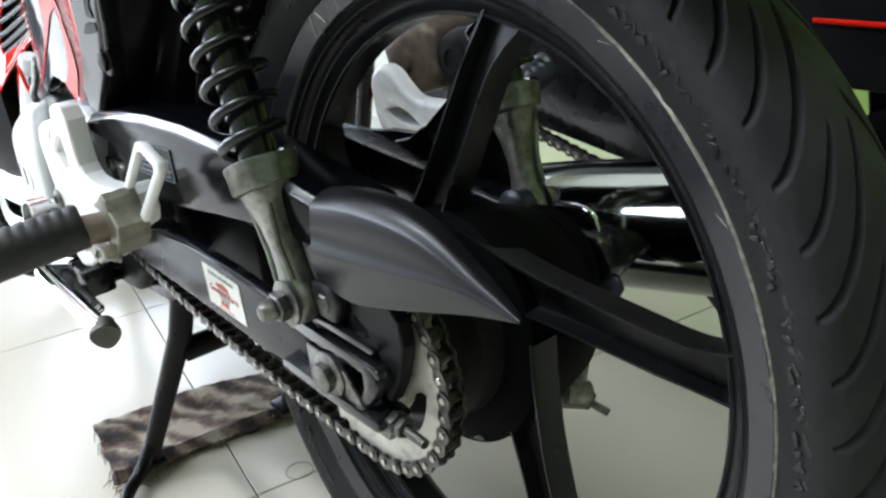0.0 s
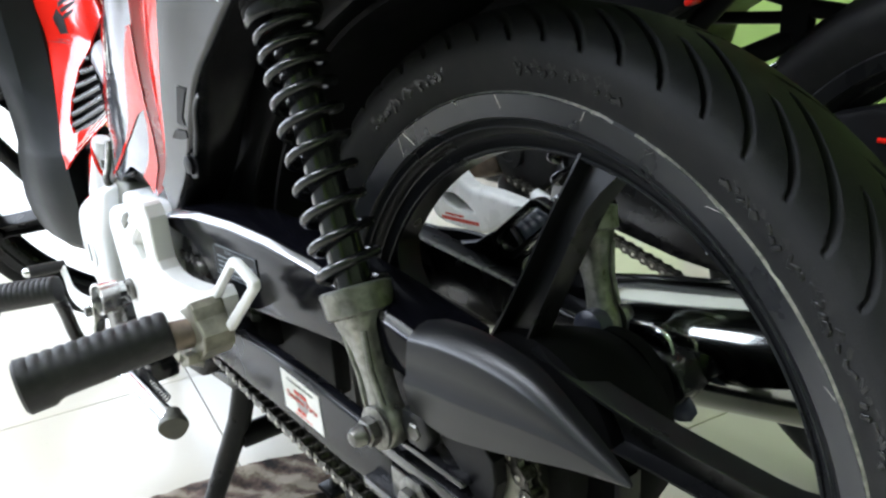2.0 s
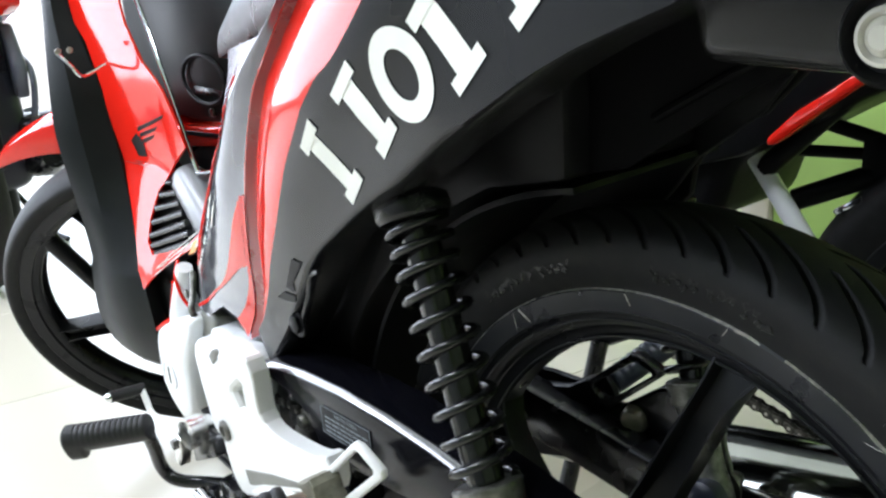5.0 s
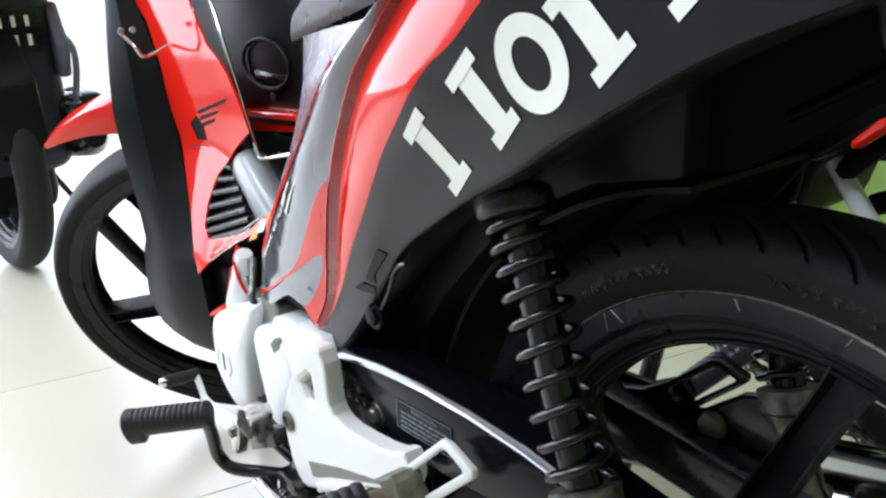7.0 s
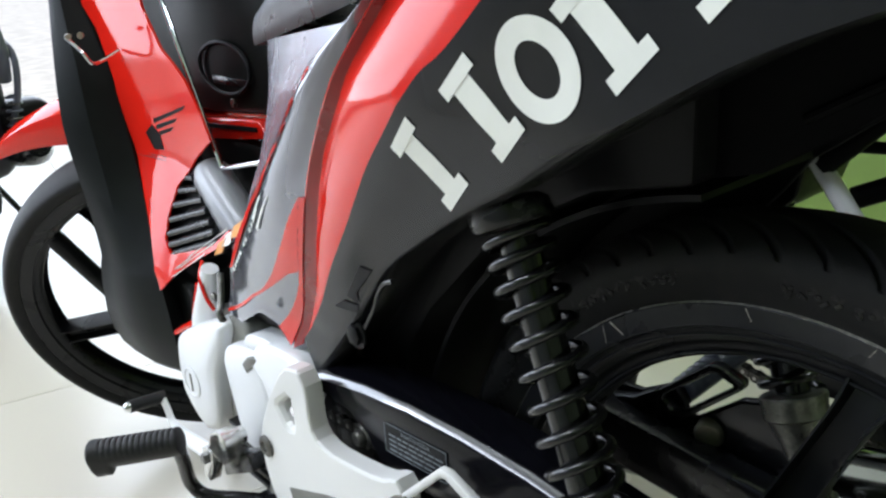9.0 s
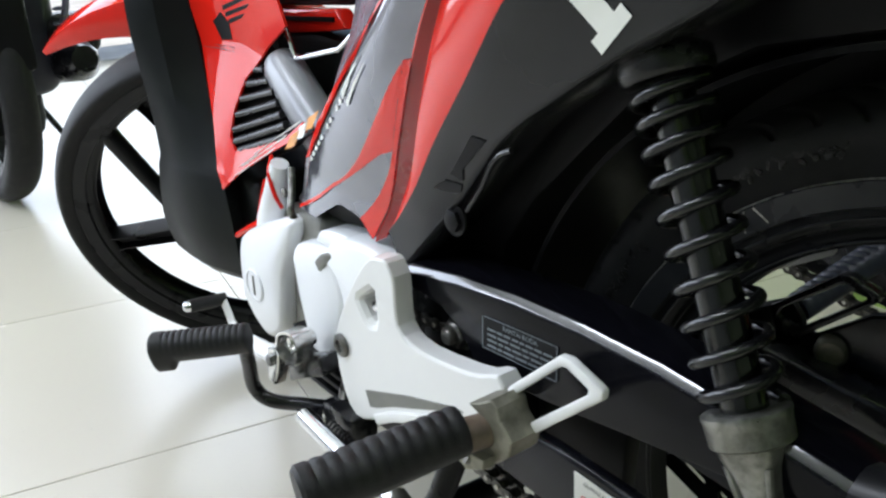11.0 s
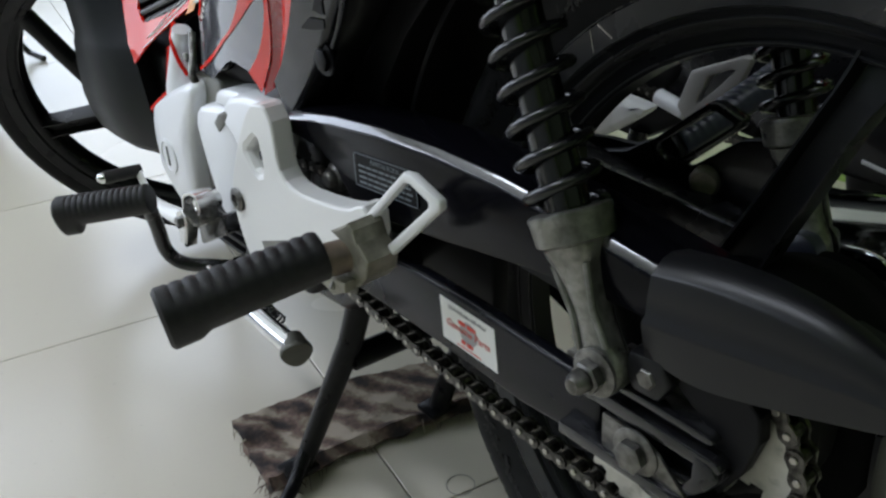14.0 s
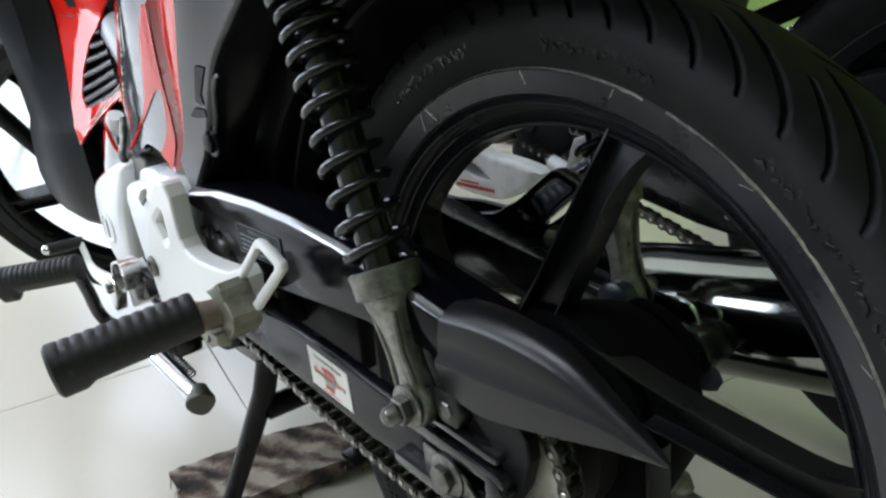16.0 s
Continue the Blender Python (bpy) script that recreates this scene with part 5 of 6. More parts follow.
cover = part("side_cover", sheet(strip(BORDER, LOWER, 14, extra=turn_in)), DGREY, bike, "dark grey side cover with red, silver and white graphics", smooth=60)
part("cover_red", sheet(strip(GROOVE2, BORDER, 12, extra=crown)), RED, cover, "glossy red body band", smooth=60)
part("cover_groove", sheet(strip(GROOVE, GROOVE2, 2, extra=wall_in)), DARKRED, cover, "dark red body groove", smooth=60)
part("cover_red_edge", sheet(strip(WEDGE, GROOVE, 1)), RED, cover, smooth=60)
part("cover_silver", sheet(strip(EDGE, WEDGE, 14, extra=front_strip)), GREY, cover, "silver grey front of the side cover", smooth=60)


FRONT_ROWS = list(zip(even(EDGE), even(WEDGE)))


def front_share(p):
    """How far across the silver front a point lies, from its outer edge to the groove."""
    best = min(FRONT_ROWS, key=lambda ab: abs((ab[1].x - ab[0].x) * (p.z - ab[0].y) - (ab[1].y - ab[0].y) * (p.x - ab[0].x)) / (ab[1] - ab[0]).length)
    a, b = best
    return ((p.x - a.x) * (b.x - a.x) + (p.z - a.y) * (b.y - a.y)) / (b - a).length_squared


def decal(xz, material, name, parent, lift=0.0006, front=False):
    """A flat film that lies on the cover's skin."""
    own = bmesh.new()
    f = own.faces.new([own.verts.new((x, 0, z)) for x, z in xz])
    own.normal_update()
    bmesh.ops.triangulate(own, faces=[f])
    bmesh.ops.subdivide_edges(own, edges=own.edges[:], cuts=3, use_grid_fill=True)
    for v in own.verts:
        v.co.y = skin_y(v.co.x, v.co.z) - lift
        if v.co.x < -0.26 and v.co.z > 0.40 and front:
            v.co.y -= 0.006 * math.sin(math.pi * min(1, max(0, front_share(v.co))))
    return part(name, own, material, parent, smooth=60)


def slab(c, d, L, w):
    """A slanted bar's outline about c along the unit way d."""
    dx, dz = d
    return [(c[0] - dx * L - dz * w, c[1] - dz * L + dx * w), (c[0] + dx * L - dz * w, c[1] + dz * L + dx * w), (c[0] + dx * L + dz * w, c[1] + dz * L - dx * w), (c[0] - dx * L + dz * w, c[1] - dz * L - dx * w)]


S1 = (0.70, -0.714)
for cx, cz in ((-0.1615, 0.6235), (-0.110, 0.6615), (-0.0335, 0.7035), (0.010, 0.735)):
    decal(slab((cx, cz), S1, 0.0245, 0.0082), WHITE, "brand_bar", cover)
    for e_ in (-1, 1):
        decal(slab((cx + e_ * 0.0208 * S1[0], cz + e_ * 0.0208 * S1[1]), (0.714, 0.70), 0.0150, 0.0042), WHITE, "brand_bar", cover, 0.0009)
ringo = []
for i in range(40):
    t = 2 * math.pi * i / 40
    ringo.append((math.cos(t), math.sin(t)))
own = bmesh.new()
va, vb = [], []
for c, s in ringo:
    for lst, ra, rb in ((va, 0.0265, 0.0235), (vb, 0.0150, 0.0115)):
        x = -0.0715 + ra * c * 0.70 + rb * s * 0.714
        z = 0.6835 - ra * c * 0.714 + rb * s * 0.70
        lst.append(own.verts.new((x, skin_y(x, z) - 0.0008, z)))
for i in range(40):
    own.faces.new((va[i], va[(i + 1) % 40], vb[(i + 1) % 40], vb[i]))
part("brand_ring", own, WHITE, cover, smooth=60)
part("cover_bolt", hexnut((-0.311, -0.1165, 0.457), (0, -1, 0), 0.0085, 0.004, washer=0.012), PLASTIC, cover)

inner = part("inner_body", prism([(-0.40, 0.37), (-0.325, 0.37), (-0.318, 0.42), (-0.286, 0.465), (-0.20, 0.552), (-0.12, 0.592), (-0.05, 0.608), (-0.05, 0.83), (-0.20, 0.83), (-0.42, 0.62)], -0.062, 0.075, 0.006), PLASTIC, bike)
# Near-black colour here stands in for shade below the side cover.
part("tail_skirt", prism([(-0.054, 0.608), (-0.022, 0.616), (0.0, 0.630), (0.025, 0.646), (0.062, 0.670), (0.098, 0.686), (0.128, 0.694), (0.30, 0.76), (0.42, 0.83), (-0.054, 0.83)], -0.040, -0.036, 0.0012), HUB_SHADE_BLK, inner)
part("skirt_ridge", tube([(0.0, -0.042, 0.648), (0.05, -0.043, 0.676), (0.09, -0.043, 0.694)], 0.003, 8), HUB_SHADE_BLK, inner)
part("mud_flap", prism([(-0.26, 0.40), (-0.20, 0.47), (-0.13, 0.525), (-0.085, 0.552), (-0.066, 0.574), (-0.048, 0.598), (-0.03, 0.611), (0.0, 0.634), (0.02, 0.66), (-0.26, 0.66)], 0.064, 0.072, 0.003), PLASTIC, inner)
part("right_side_panel", prism([(-0.30, 0.40), (-0.20, 0.462), (-0.13, 0.512), (-0.085, 0.545), (-0.066, 0.565), (-0.062, 0.588), (-0.036, 0.617), (-0.01, 0.628), (0.02, 0.66), (-0.30, 0.66)], 0.082, 0.090, 0.003), PLASTIC, inner)
bm = lathe([(0.311, -0.058), (0.315, -0.058), (0.315, 0.088), (0.311, 0.088)], (0.002, 0, 0.293), seg=60, start=radians(99), sweep=radians(88), closed=True)
part("inner_mudguard", bm, PLASTIC, bike, "black inner mudguard")

# tail panel with the left indicator
tail = part("tail_panel", prism([(0.075, 0.715), (0.078, 0.691), (0.143, 0.689), (0.163, 0.682), (0.20, 0.660), (0.36, 0.69), (0.42, 0.80), (0.10, 0.80)], -0.118, -0.07, 0.010, 3), DGREY, bike, "dark grey tail panel")
ind = part("indicator", lathe([(0, 0.0), (0.0178, 0.0), (0.0178, 0.011), (0.015, 0.015), (0.0128, 0.010), (0, 0.010)], (0.163, -0.1175, 0.7055), (0.163, -0.20, 0.7055), seg=40), PLASTIC, bike, "round rear indicator")
part("lens", lathe([(0, 0.018), (0.004, 0.018), (0.0055, 0.016), (0.007, 0.0145), (0.0084, 0.0165), (0.0100, 0.0155), (0.0110, 0.011), (0.0110, 0.004), (0, 0.004)], (0.163, -0.1175, 0.7055), (0.163, -0.20, 0.7055), seg=40), AMBER, ind, "pale round lens")

# seat nose
rows = []
for i in range(13):
    s = i / 12
    x = -0.548 + 0.886 * s
    hw = 0.043 + 0.082 * min(1, s / 0.36) ** 1.1
    z0 = 0.658 + 0.055 * min(1, s * 2.6) + 0.02 * s
    sec = []
    for a, b in ((-0.7, -0.006), (-1.0, 0.0), (-1.04, 0.012), (-1.0, 0.034), (-0.86, 0.056), (-0.5, 0.068), (0, 0.07), (0.5, 0.068), (0.86, 0.056), (1.0, 0.034), (1.04, 0.012), (1.0, 0.0), (0.7, -0.006)):
        sec.append(Vector((x - (0.02 * (1 - a * a) if i == 0 else 0), hw * a, z0 + b * min(1, 0.45 + s * 5))))
    rows.append(sec)
bm = sheet(rows)
bm.verts.ensure_lookup_table()
bm.faces.new([bm.verts[i] for i in range(13)])
part("seat", bm, SEATM, bike, "black vinyl seat")
rows = []
nose = crv([(-0.462, -0.113, 0.528), (-0.467, -0.105, 0.547), (-0.471, -0.092, 0.572), (-0.479, -0.080, 0.596), (-0.489, -0.068, 0.619), (-0.497, -0.060, 0.641), (-0.503, -0.054, 0.666)], 5)
flank = even([(-0.447, 0.528), (-0.403, 0.562), (-0.361, 0.593), (-0.310, 0.636), (-0.267, 0.672), (-0.23, 0.70)], len(nose) - 1)
for a, b in zip(nose, flank):
    e = Vector((b.x, skin_y(b.x, b.y) + 0.003, b.y))
    r = [Vector((a.x - 0.010, 0.02, a.z)), Vector((a.x - 0.008, a.y + 0.03, a.z)), Vector((a.x - 0.004, a.y + 0.008, a.z))]
    r += [a.lerp(e, k / 8) + Vector((0, -0.006 * math.sin(math.pi * k / 8), 0)) for k in range(9)]
    rows.append(r)
part("seat_base_cover", sheet(rows, thick=0.002), SLOPE, bike, "silver grey panel below the seat", smooth=60)

# thin red line, sweeping red tail, silver triangle and small print on the cover's front
decal([(-0.264, 0.6735), (-0.307, 0.6385), (-0.358, 0.596), (-0.400, 0.564), (-0.444, 0.534), (-0.490, 0.497), (-0.535, 0.454), (-0.526, 0.457), (-0.481, 0.496), (-0.433, 0.536), (-0.393, 0.565), (-0.356, 0.595), (-0.305, 0.637), (-0.262, 0.6725)], RED, "red_pinstripe", cover, 0.0012, True)
TAIL = [(-0.329, 0.571), (-0.349, 0.5525), (-0.385, 0.516), (-0.420, 0.482), (-0.453, 0.4575), (-0.485, 0.441), (-0.520, 0.421), (-0.564, 0.4005)]
UNDER = [(-0.367, 0.5015), (-0.372, 0.4965), (-0.389, 0.490), (-0.424, 0.470), (-0.454, 0.4535), (-0.486, 0.437), (-0.521, 0.4165), (-0.565, 0.3965)]
INNER = [(-0.329, 0.571), (-0.352, 0.528), (-0.367, 0.5015), (-0.380, 0.4815), (-0.404, 0.4545), (-0.428, 0.4335), (-0.4425, 0.4215)]
OUTER = [(-0.320, 0.573), (-0.344, 0.531), (-0.3575, 0.508), (-0.3715, 0.485), (-0.393, 0.451), (-0.4105, 0.429), (-0.4285, 0.4055)]


def film(c0, c1, name, material, lift):
    rows = []
    for r in strip(c0, c1, 6):
        rows.append([p + Vector((0, -lift - 0.006 * math.sin(math.pi * min(1, max(0, front_share(p)))), 0)) for p in r])
    return part(name, sheet(rows), material, cover, smooth=60)


film(TAIL, UNDER, "red_tail", RED, 0.0012)
film(INNER, OUTER, "red_flank", RED, 0.0013)
for i in range(11):
    s = i / 11
    x, z = -0.524 + 0.098 * s, 0.4565 + 0.0755 * s
    if i not in (5, 8):
        decal([(x, z), (x + 0.0050, z + 0.0038), (x + 0.0072, z + 0.0008), (x + 0.0022, z - 0.0030)], WHITE, "print_dash", cover, 0.0013, True)
decal([(-0.428, 0.532), (-0.405, 0.552), (-0.382, 0.568), (-0.404, 0.549), (-0.424, 0.5285)], WHITE, "white_streak", cover, 0.0013, True)
decal([(-0.420, 0.5265), (-0.396, 0.548), (-0.372, 0.566), (-0.396, 0.545), (-0.417, 0.524)], WHITE, "white_streak", cover, 0.0013, True)
# black bolt-hole mark and raised ledge on the dark grey part
decal([(-0.271, 0.529), (-0.258, 0.528), (-0.288, 0.502), (-0.291, 0.492), (-0.303, 0.495)], PLASTIC, "black_mark", cover, 0.001)
decal([(-0.329, 0.478), (-0.312, 0.488), (-0.293, 0.489), (-0.296, 0.482), (-0.312, 0.479)], PLASTIC, "black_mark", cover, 0.001)
part("cover_ledge", tube(crv([(x, skin_y(x, z) - 0.0005, z) for x, z in ((-0.292, 0.470), (-0.272, 0.492), (-0.258, 0.511), (-0.247, 0.521), (-0.236, 0.526))], 4), 0.0022, 8), DGREY, cover)


# ---- leg shield, centre cover, grille ----
def front_y(x, z):
    return -0.055 - 0.045 * min(1, max(0, (0.52 - z) / 0.14)) - 0.12 * max(0, -x - 0.72)


def panel(xz, name, material, parent, label="", lift=0.0, thick=0.003, cuts=3):
    own = bmesh.new()
    f = own.faces.new([own.verts.new((x, 0, z)) for x, z in xz])
    own.normal_update()
    bmesh.ops.triangulate(own, faces=[f])
    bmesh.ops.subdivide_edges(own, edges=own.edges[:], cuts=cuts, use_grid_fill=True)
    for v in own.verts:
        v.co.y = front_y(v.co.x, v.co.z) - lift
    bmesh.ops.recalc_face_normals(own, faces=own.faces)
    if sum(fc.normal.y for fc in own.faces) > 0:
        bmesh.ops.reverse_faces(own, faces=own.faces[:])
    r = bmesh.ops.extrude_face_region(own, geom=own.faces[:])
    bmesh.ops.translate(own, vec=(0, thick, 0), verts=[v for v in r["geom"] if isinstance(v, bmesh.types.BMVert)])
    return part(name, own, material, parent, label, smooth=60)


front = panel([(-0.907, 0.74), (-0.900, 0.692), (-0.877, 0.668), (-0.865, 0.636), (-0.855, 0.605), (-0.852, 0.54), (-0.824, 0.486), (-0.786, 0.446), (-0.746, 0.368), (-0.712, 0.396), (-0.653, 0.429), (-0.595, 0.459), (-0.603, 0.468), (-0.631, 0.447), (-0.685, 0.428),
               (-0.728, 0.416), (-0.743, 0.430), (-0.744, 0.457), (-0.733, 0.492), (-0.697, 0.527), (-0.651, 0.554), (-0.666, 0.581), (-0.693, 0.616), (-0.736, 0.646), (-0.762, 0.69), (-0.77, 0.74)],
              "centre_cover", RED, bike, "glossy red centre cover of the leg shield")
gr = panel([(-0.712, 0.532), (-0.75, 0.515), (-0.775, 0.485), (-0.785, 0.45), (-0.780, 0.415), (-0.745, 0.398), (-0.684, 0.412), (-0.63, 0.434), (-0.598, 0.458), (-0.628, 0.477), (-0.672, 0.505)], "grille", PLASTIC, bike, "black grille with slanted slats", -0.012)
LEFT = crv([(-0.722, 0.503, 0), (-0.737, 0.478, 0), (-0.744, 0.452, 0), (-0.743, 0.429, 0), (-0.728, 0.416, 0)], 6)
RIGHT = crv([(-0.704, 0.505, 0), (-0.674, 0.487, 0), (-0.649, 0.468, 0), (-0.626, 0.451, 0)], 8)
for i in range(7):
    a, b = LEFT[i * 4], RIGHT[i * 4]
    pts = [Vector((a.lerp(b, k / 4).x, 0, a.lerp(b, k / 4).y)) for k in (0.1, 1, 2, 3, 3.9)]
    for p in pts:
        p.y = front_y(p.x, p.z) + 0.004
    part("slat", tube(pts, 0.0046, 10, flat=0.8), BLACK, gr)
part("frame_cover", tube([(-0.700, -0.040, 0.5130), (-0.690, -0.040, 0.5055), (-0.638, -0.042, 0.467), (-0.588, -0.042, 0.429)], [0.017, 0.0225, 0.0235, 0.0235], 24), FRAMEC, bike, "silver grey frame cover tube")
part("tunnel", prism([(-0.83, 0.47), (-0.82, 0.515), (-0.76, 0.534), (-0.70, 0.536), (-0.62, 0.53), (-0.55, 0.50), (-0.55, 0.43), (-0.70, 0.43)], 0.01, 0.07, 0.012), SHIELD, bike, "dark green-black plastic tunnel")
part("luggage_hook", tube(crv([(-0.80, -0.040, 0.775), (-0.755, -0.038, 0.693), (-0.711, -0.038, 0.606), (-0.671, -0.038, 0.526), (-0.664, -0.038, 0.5195), (-0.655, -0.038, 0.5205), (-0.59, -0.038, 0.535), (-0.58, -0.036, 0.5385), (-0.552, -0.03, 0.562), (-0.53, -0.02, 0.59)], 5), 0.0028, 10), CHROME, bike, "bent chrome luggage hook")
inp = part("inner_panel", prism([(-1.0, 0.56), (-0.80, 0.556), (-0.66, 0.566), (-0.56, 0.60), (-0.56, 0.82), (-1.0, 0.82)], 0.022, 0.07, 0.008), SHIELD, bike, "dark green-black inner panel with a ring handle")
part("ring_handle", tube([(-0.742 + 0.062 * math.cos(t), 0.018, 0.615 + 0.030 * math.sin(t)) for t in (2 * math.pi * k / 40 for k in range(40))], 0.0026, 8, closed=True), PLASTIC, inp)
part("panel_slot", box((-0.735, 0.021, 0.600), (0.09, 0.004, 0.010), 0.002), BLACK, inp)
part("panel_bolt", hexnut((-0.732, 0.021, 0.575), (0, -1, 0), 0.0055, 0.004), PIN, inp)
part("tunnel_trim", prism([(-0.825, 0.522), (-0.825, 0.552), (-0.66, 0.564), (-0.64, 0.545), (-0.70, 0.536)], 0.008, 0.03, 0.004), RED, bike, "red tunnel trim")
part("trim_line", prism([(-0.81, 0.541), (-0.81, 0.546), (-0.66, 0.556), (-0.66, 0.551)], 0.006, 0.009, 0), PLASTIC, bike)
# plain wing-like emblem, a faint print line and the slanted graphic
for k, (x0, z0, x1, z1, h) in enumerate(((-0.777, 0.563, -0.700, 0.5875, 0.005), (-0.773, 0.556, -0.724, 0.571, 0.005), (-0.768, 0.549, -0.735, 0.560, 0.005))):
    panel([(x0, z0 - h / 2), (x1 - 0.006, z1 - h), (x1, z1), (x0, z0 + h / 2)], "emblem_bar", PLASTIC, front, "", 0.0006, 0.0004, 1)
panel([(-0.80, 0.547), (-0.783, 0.558), (-0.768, 0.548), (-0.765, 0.530), (-0.786, 0.528)], "emblem_head", PLASTIC, front, "", 0.0006, 0.0004, 1)
panel([(-0.826, 0.517), (-0.826, 0.522), (-0.762, 0.522), (-0.762, 0.517)], "print_line", DARKRED, front, "", 0.0006, 0.0004, 1)
for k, (s0, s1, off) in enumerate(((0.0, 0.62, 0.0), (0.12, 0.80, 0.0055), (0.30, 0.98, 0.0110), (0.05, 0.35, 0.0075))):
    x0, z0, x1, z1 = -0.722 + 0.112 * s0, 0.390 + 0.064 * s0 + off, -0.722 + 0.112 * s1, 0.390 + 0.064 * s1 + off
    panel([(x0, z0), (x1, z1), (x1 + 0.008, z1 + 0.0065), (x0 + 0.012, z0 + 0.0058)], "graphic_streak", WHITE, front, "", 0.0008, 0.0005, 2)
for i in range(3):
    x, z = -0.624 + i * 0.013, 0.438 + i * 0.011
    panel([(x, z), (x + 0.006, z + 0.014), (x + 0.022, z + 0.024), (x + 0.016, z + 0.006)], "graphic_dash", (ORANGE, AMBER, ORANGE)[i], front, "", 0.0012, 0.0005, 1)

ZS = [0.78, 0.696, 0.628, 0.559, 0.501, 0.449, 0.392, 0.380, 0.318, 0.270, 0.252]
OUT = [(-0.95, -0.092), (-0.93, -0.106), (-0.91, -0.120), (-0.89, -0.131), (-0.88, -0.129), (-0.87, -0.126), (-0.866, -0.1235), (-0.868, -0.1265), (-0.868, -0.130), (-0.866, -0.118), (-0.86, -0.095)]
INN = [(-0.92, -0.072), (-0.902, -0.076), (-0.865, -0.073), (-0.846, -0.071), (-0.818, -0.076), (-0.786, -0.086), (-0.752, -0.098), (-0.744, -0.101), (-0.722, -0.104), (-0.722, -0.098), (-0.74, -0.08)]
rows = []
for z, (ox, oy), (ix, iy) in zip(ZS, OUT, INN):
    o, i_ = Vector((ox, oy, z)), Vector((ix, iy, z))
    q = o.lerp(i_, 0.5) + Vector((0.010, -0.008, 0))
    rows.append([Vector((ox - 0.05, oy + 0.05, z)), Vector((ox - 0.012, oy + 0.008, z)), o, o.lerp(q, 0.5) + Vector((0.002, -0.002, 0)), q, q.lerp(i_, 0.5) + Vector((0.001, 0, 0)), i_, i_ + Vector((-0.01, 0.02, 0))])
fine = []
for k in range(len(rows[0])):
    fine.append(crv([r[k] for r in rows], 2))
part("leg_shield", sheet([list(r) for r in zip(*fine)], thick=0.003), SHIELD, bike, "black plastic leg shield", smooth=22)
part("shield_lower", prism([(-0.95, 0.275), (-0.89, 0.252), (-0.78, 0.250), (-0.695, 0.262), (-0.67, 0.33), (-0.70, 0.385), (-0.86, 0.42), (-0.90, 0.30)], -0.082, 0.10, 0.012, 3), SHIELD, bike, "black lower fairing")
part("shield_hook", tube(crv([(-0.842, -0.122, 0.662), (-0.825, -0.112, 0.645), (-0.822, -0.104, 0.632), (-0.824, -0.090, 0.634), (-0.825, -0.070, 0.642)], 5), 0.0022, 8), CHROME, bike, "small bent wire hook")
for yy in (-0.120, -0.106):
    part("shield_rivet", hexnut((-0.838, yy, 0.663), (1, -0.4, 0), 0.004, 0.004), PIN, bike)

# ---- front wheel, turned to the left ----
RAKE = 0.48
AXIS = Vector((math.sin(RAKE), 0, math.cos(RAKE)))
steer = Matrix.Translation((-0.921, 0.027, 0.274)) @ Matrix.Rotation(0.98, 4, AXIS)
fw = wheel(bike, steer, 38, detail=False, r_t=0.272, half=0.034, inner=0.2135, name="front_wheel", rim_k=1.07)
rim_end, root = radians(130), radians(190)
part("spoke", tube([(0.222 * math.cos(rim_end), -0.008, 0.222 * math.sin(rim_end)), (0.10 * math.cos(root), -0.01, 0.10 * math.sin(root)), (0.04 * math.cos(4.0), -0.01, 0.04 * math.sin(4.0))], [0.013, 0.012, 0.014], 10, flat=0.7), RIM, fw)
for s in (-1, 1):
    bm = tube([(0, s * 0.062, -0.02), (0, s * 0.062, 0.03), (0.06, s * 0.062, 0.15), (0.10, s * 0.062, 0.24)], [0.018, 0.021, 0.021, 0.018], 18)
    part("fork_leg", bm, PLASTIC, fw)
fend = []
for i in range(25):
    t = radians(20 + 104 * i / 24)
    k = min(1.0, 0.06 + 2.6 * (1 - i / 24)) ** 0.7 if i > 12 else 1.0
    w = 0.047 * k
    fend.append([Vector(((0.312 + c * k) * math.cos(t), w * a, (0.312 + c * k) * math.sin(t))) for a, c in ((-1, -0.042), (-0.95, -0.014), (-0.7, 0.006), (0, 0.014), (0.7, 0.006), (0.95, -0.014), (1, -0.042))])
fender = part("front_fender", sheet(fend, thick=0.003), RED, bike, "glossy red front fender")
fender.matrix_local = Matrix.Translation((-1.015, 0.035, 0.279)) @ Matrix.Rotation(0.86, 4, AXIS)
part("front_axle", tube([(0, -0.085, 0), (0, 0.085, 0)], 0.009, 14), STEEL, fw)

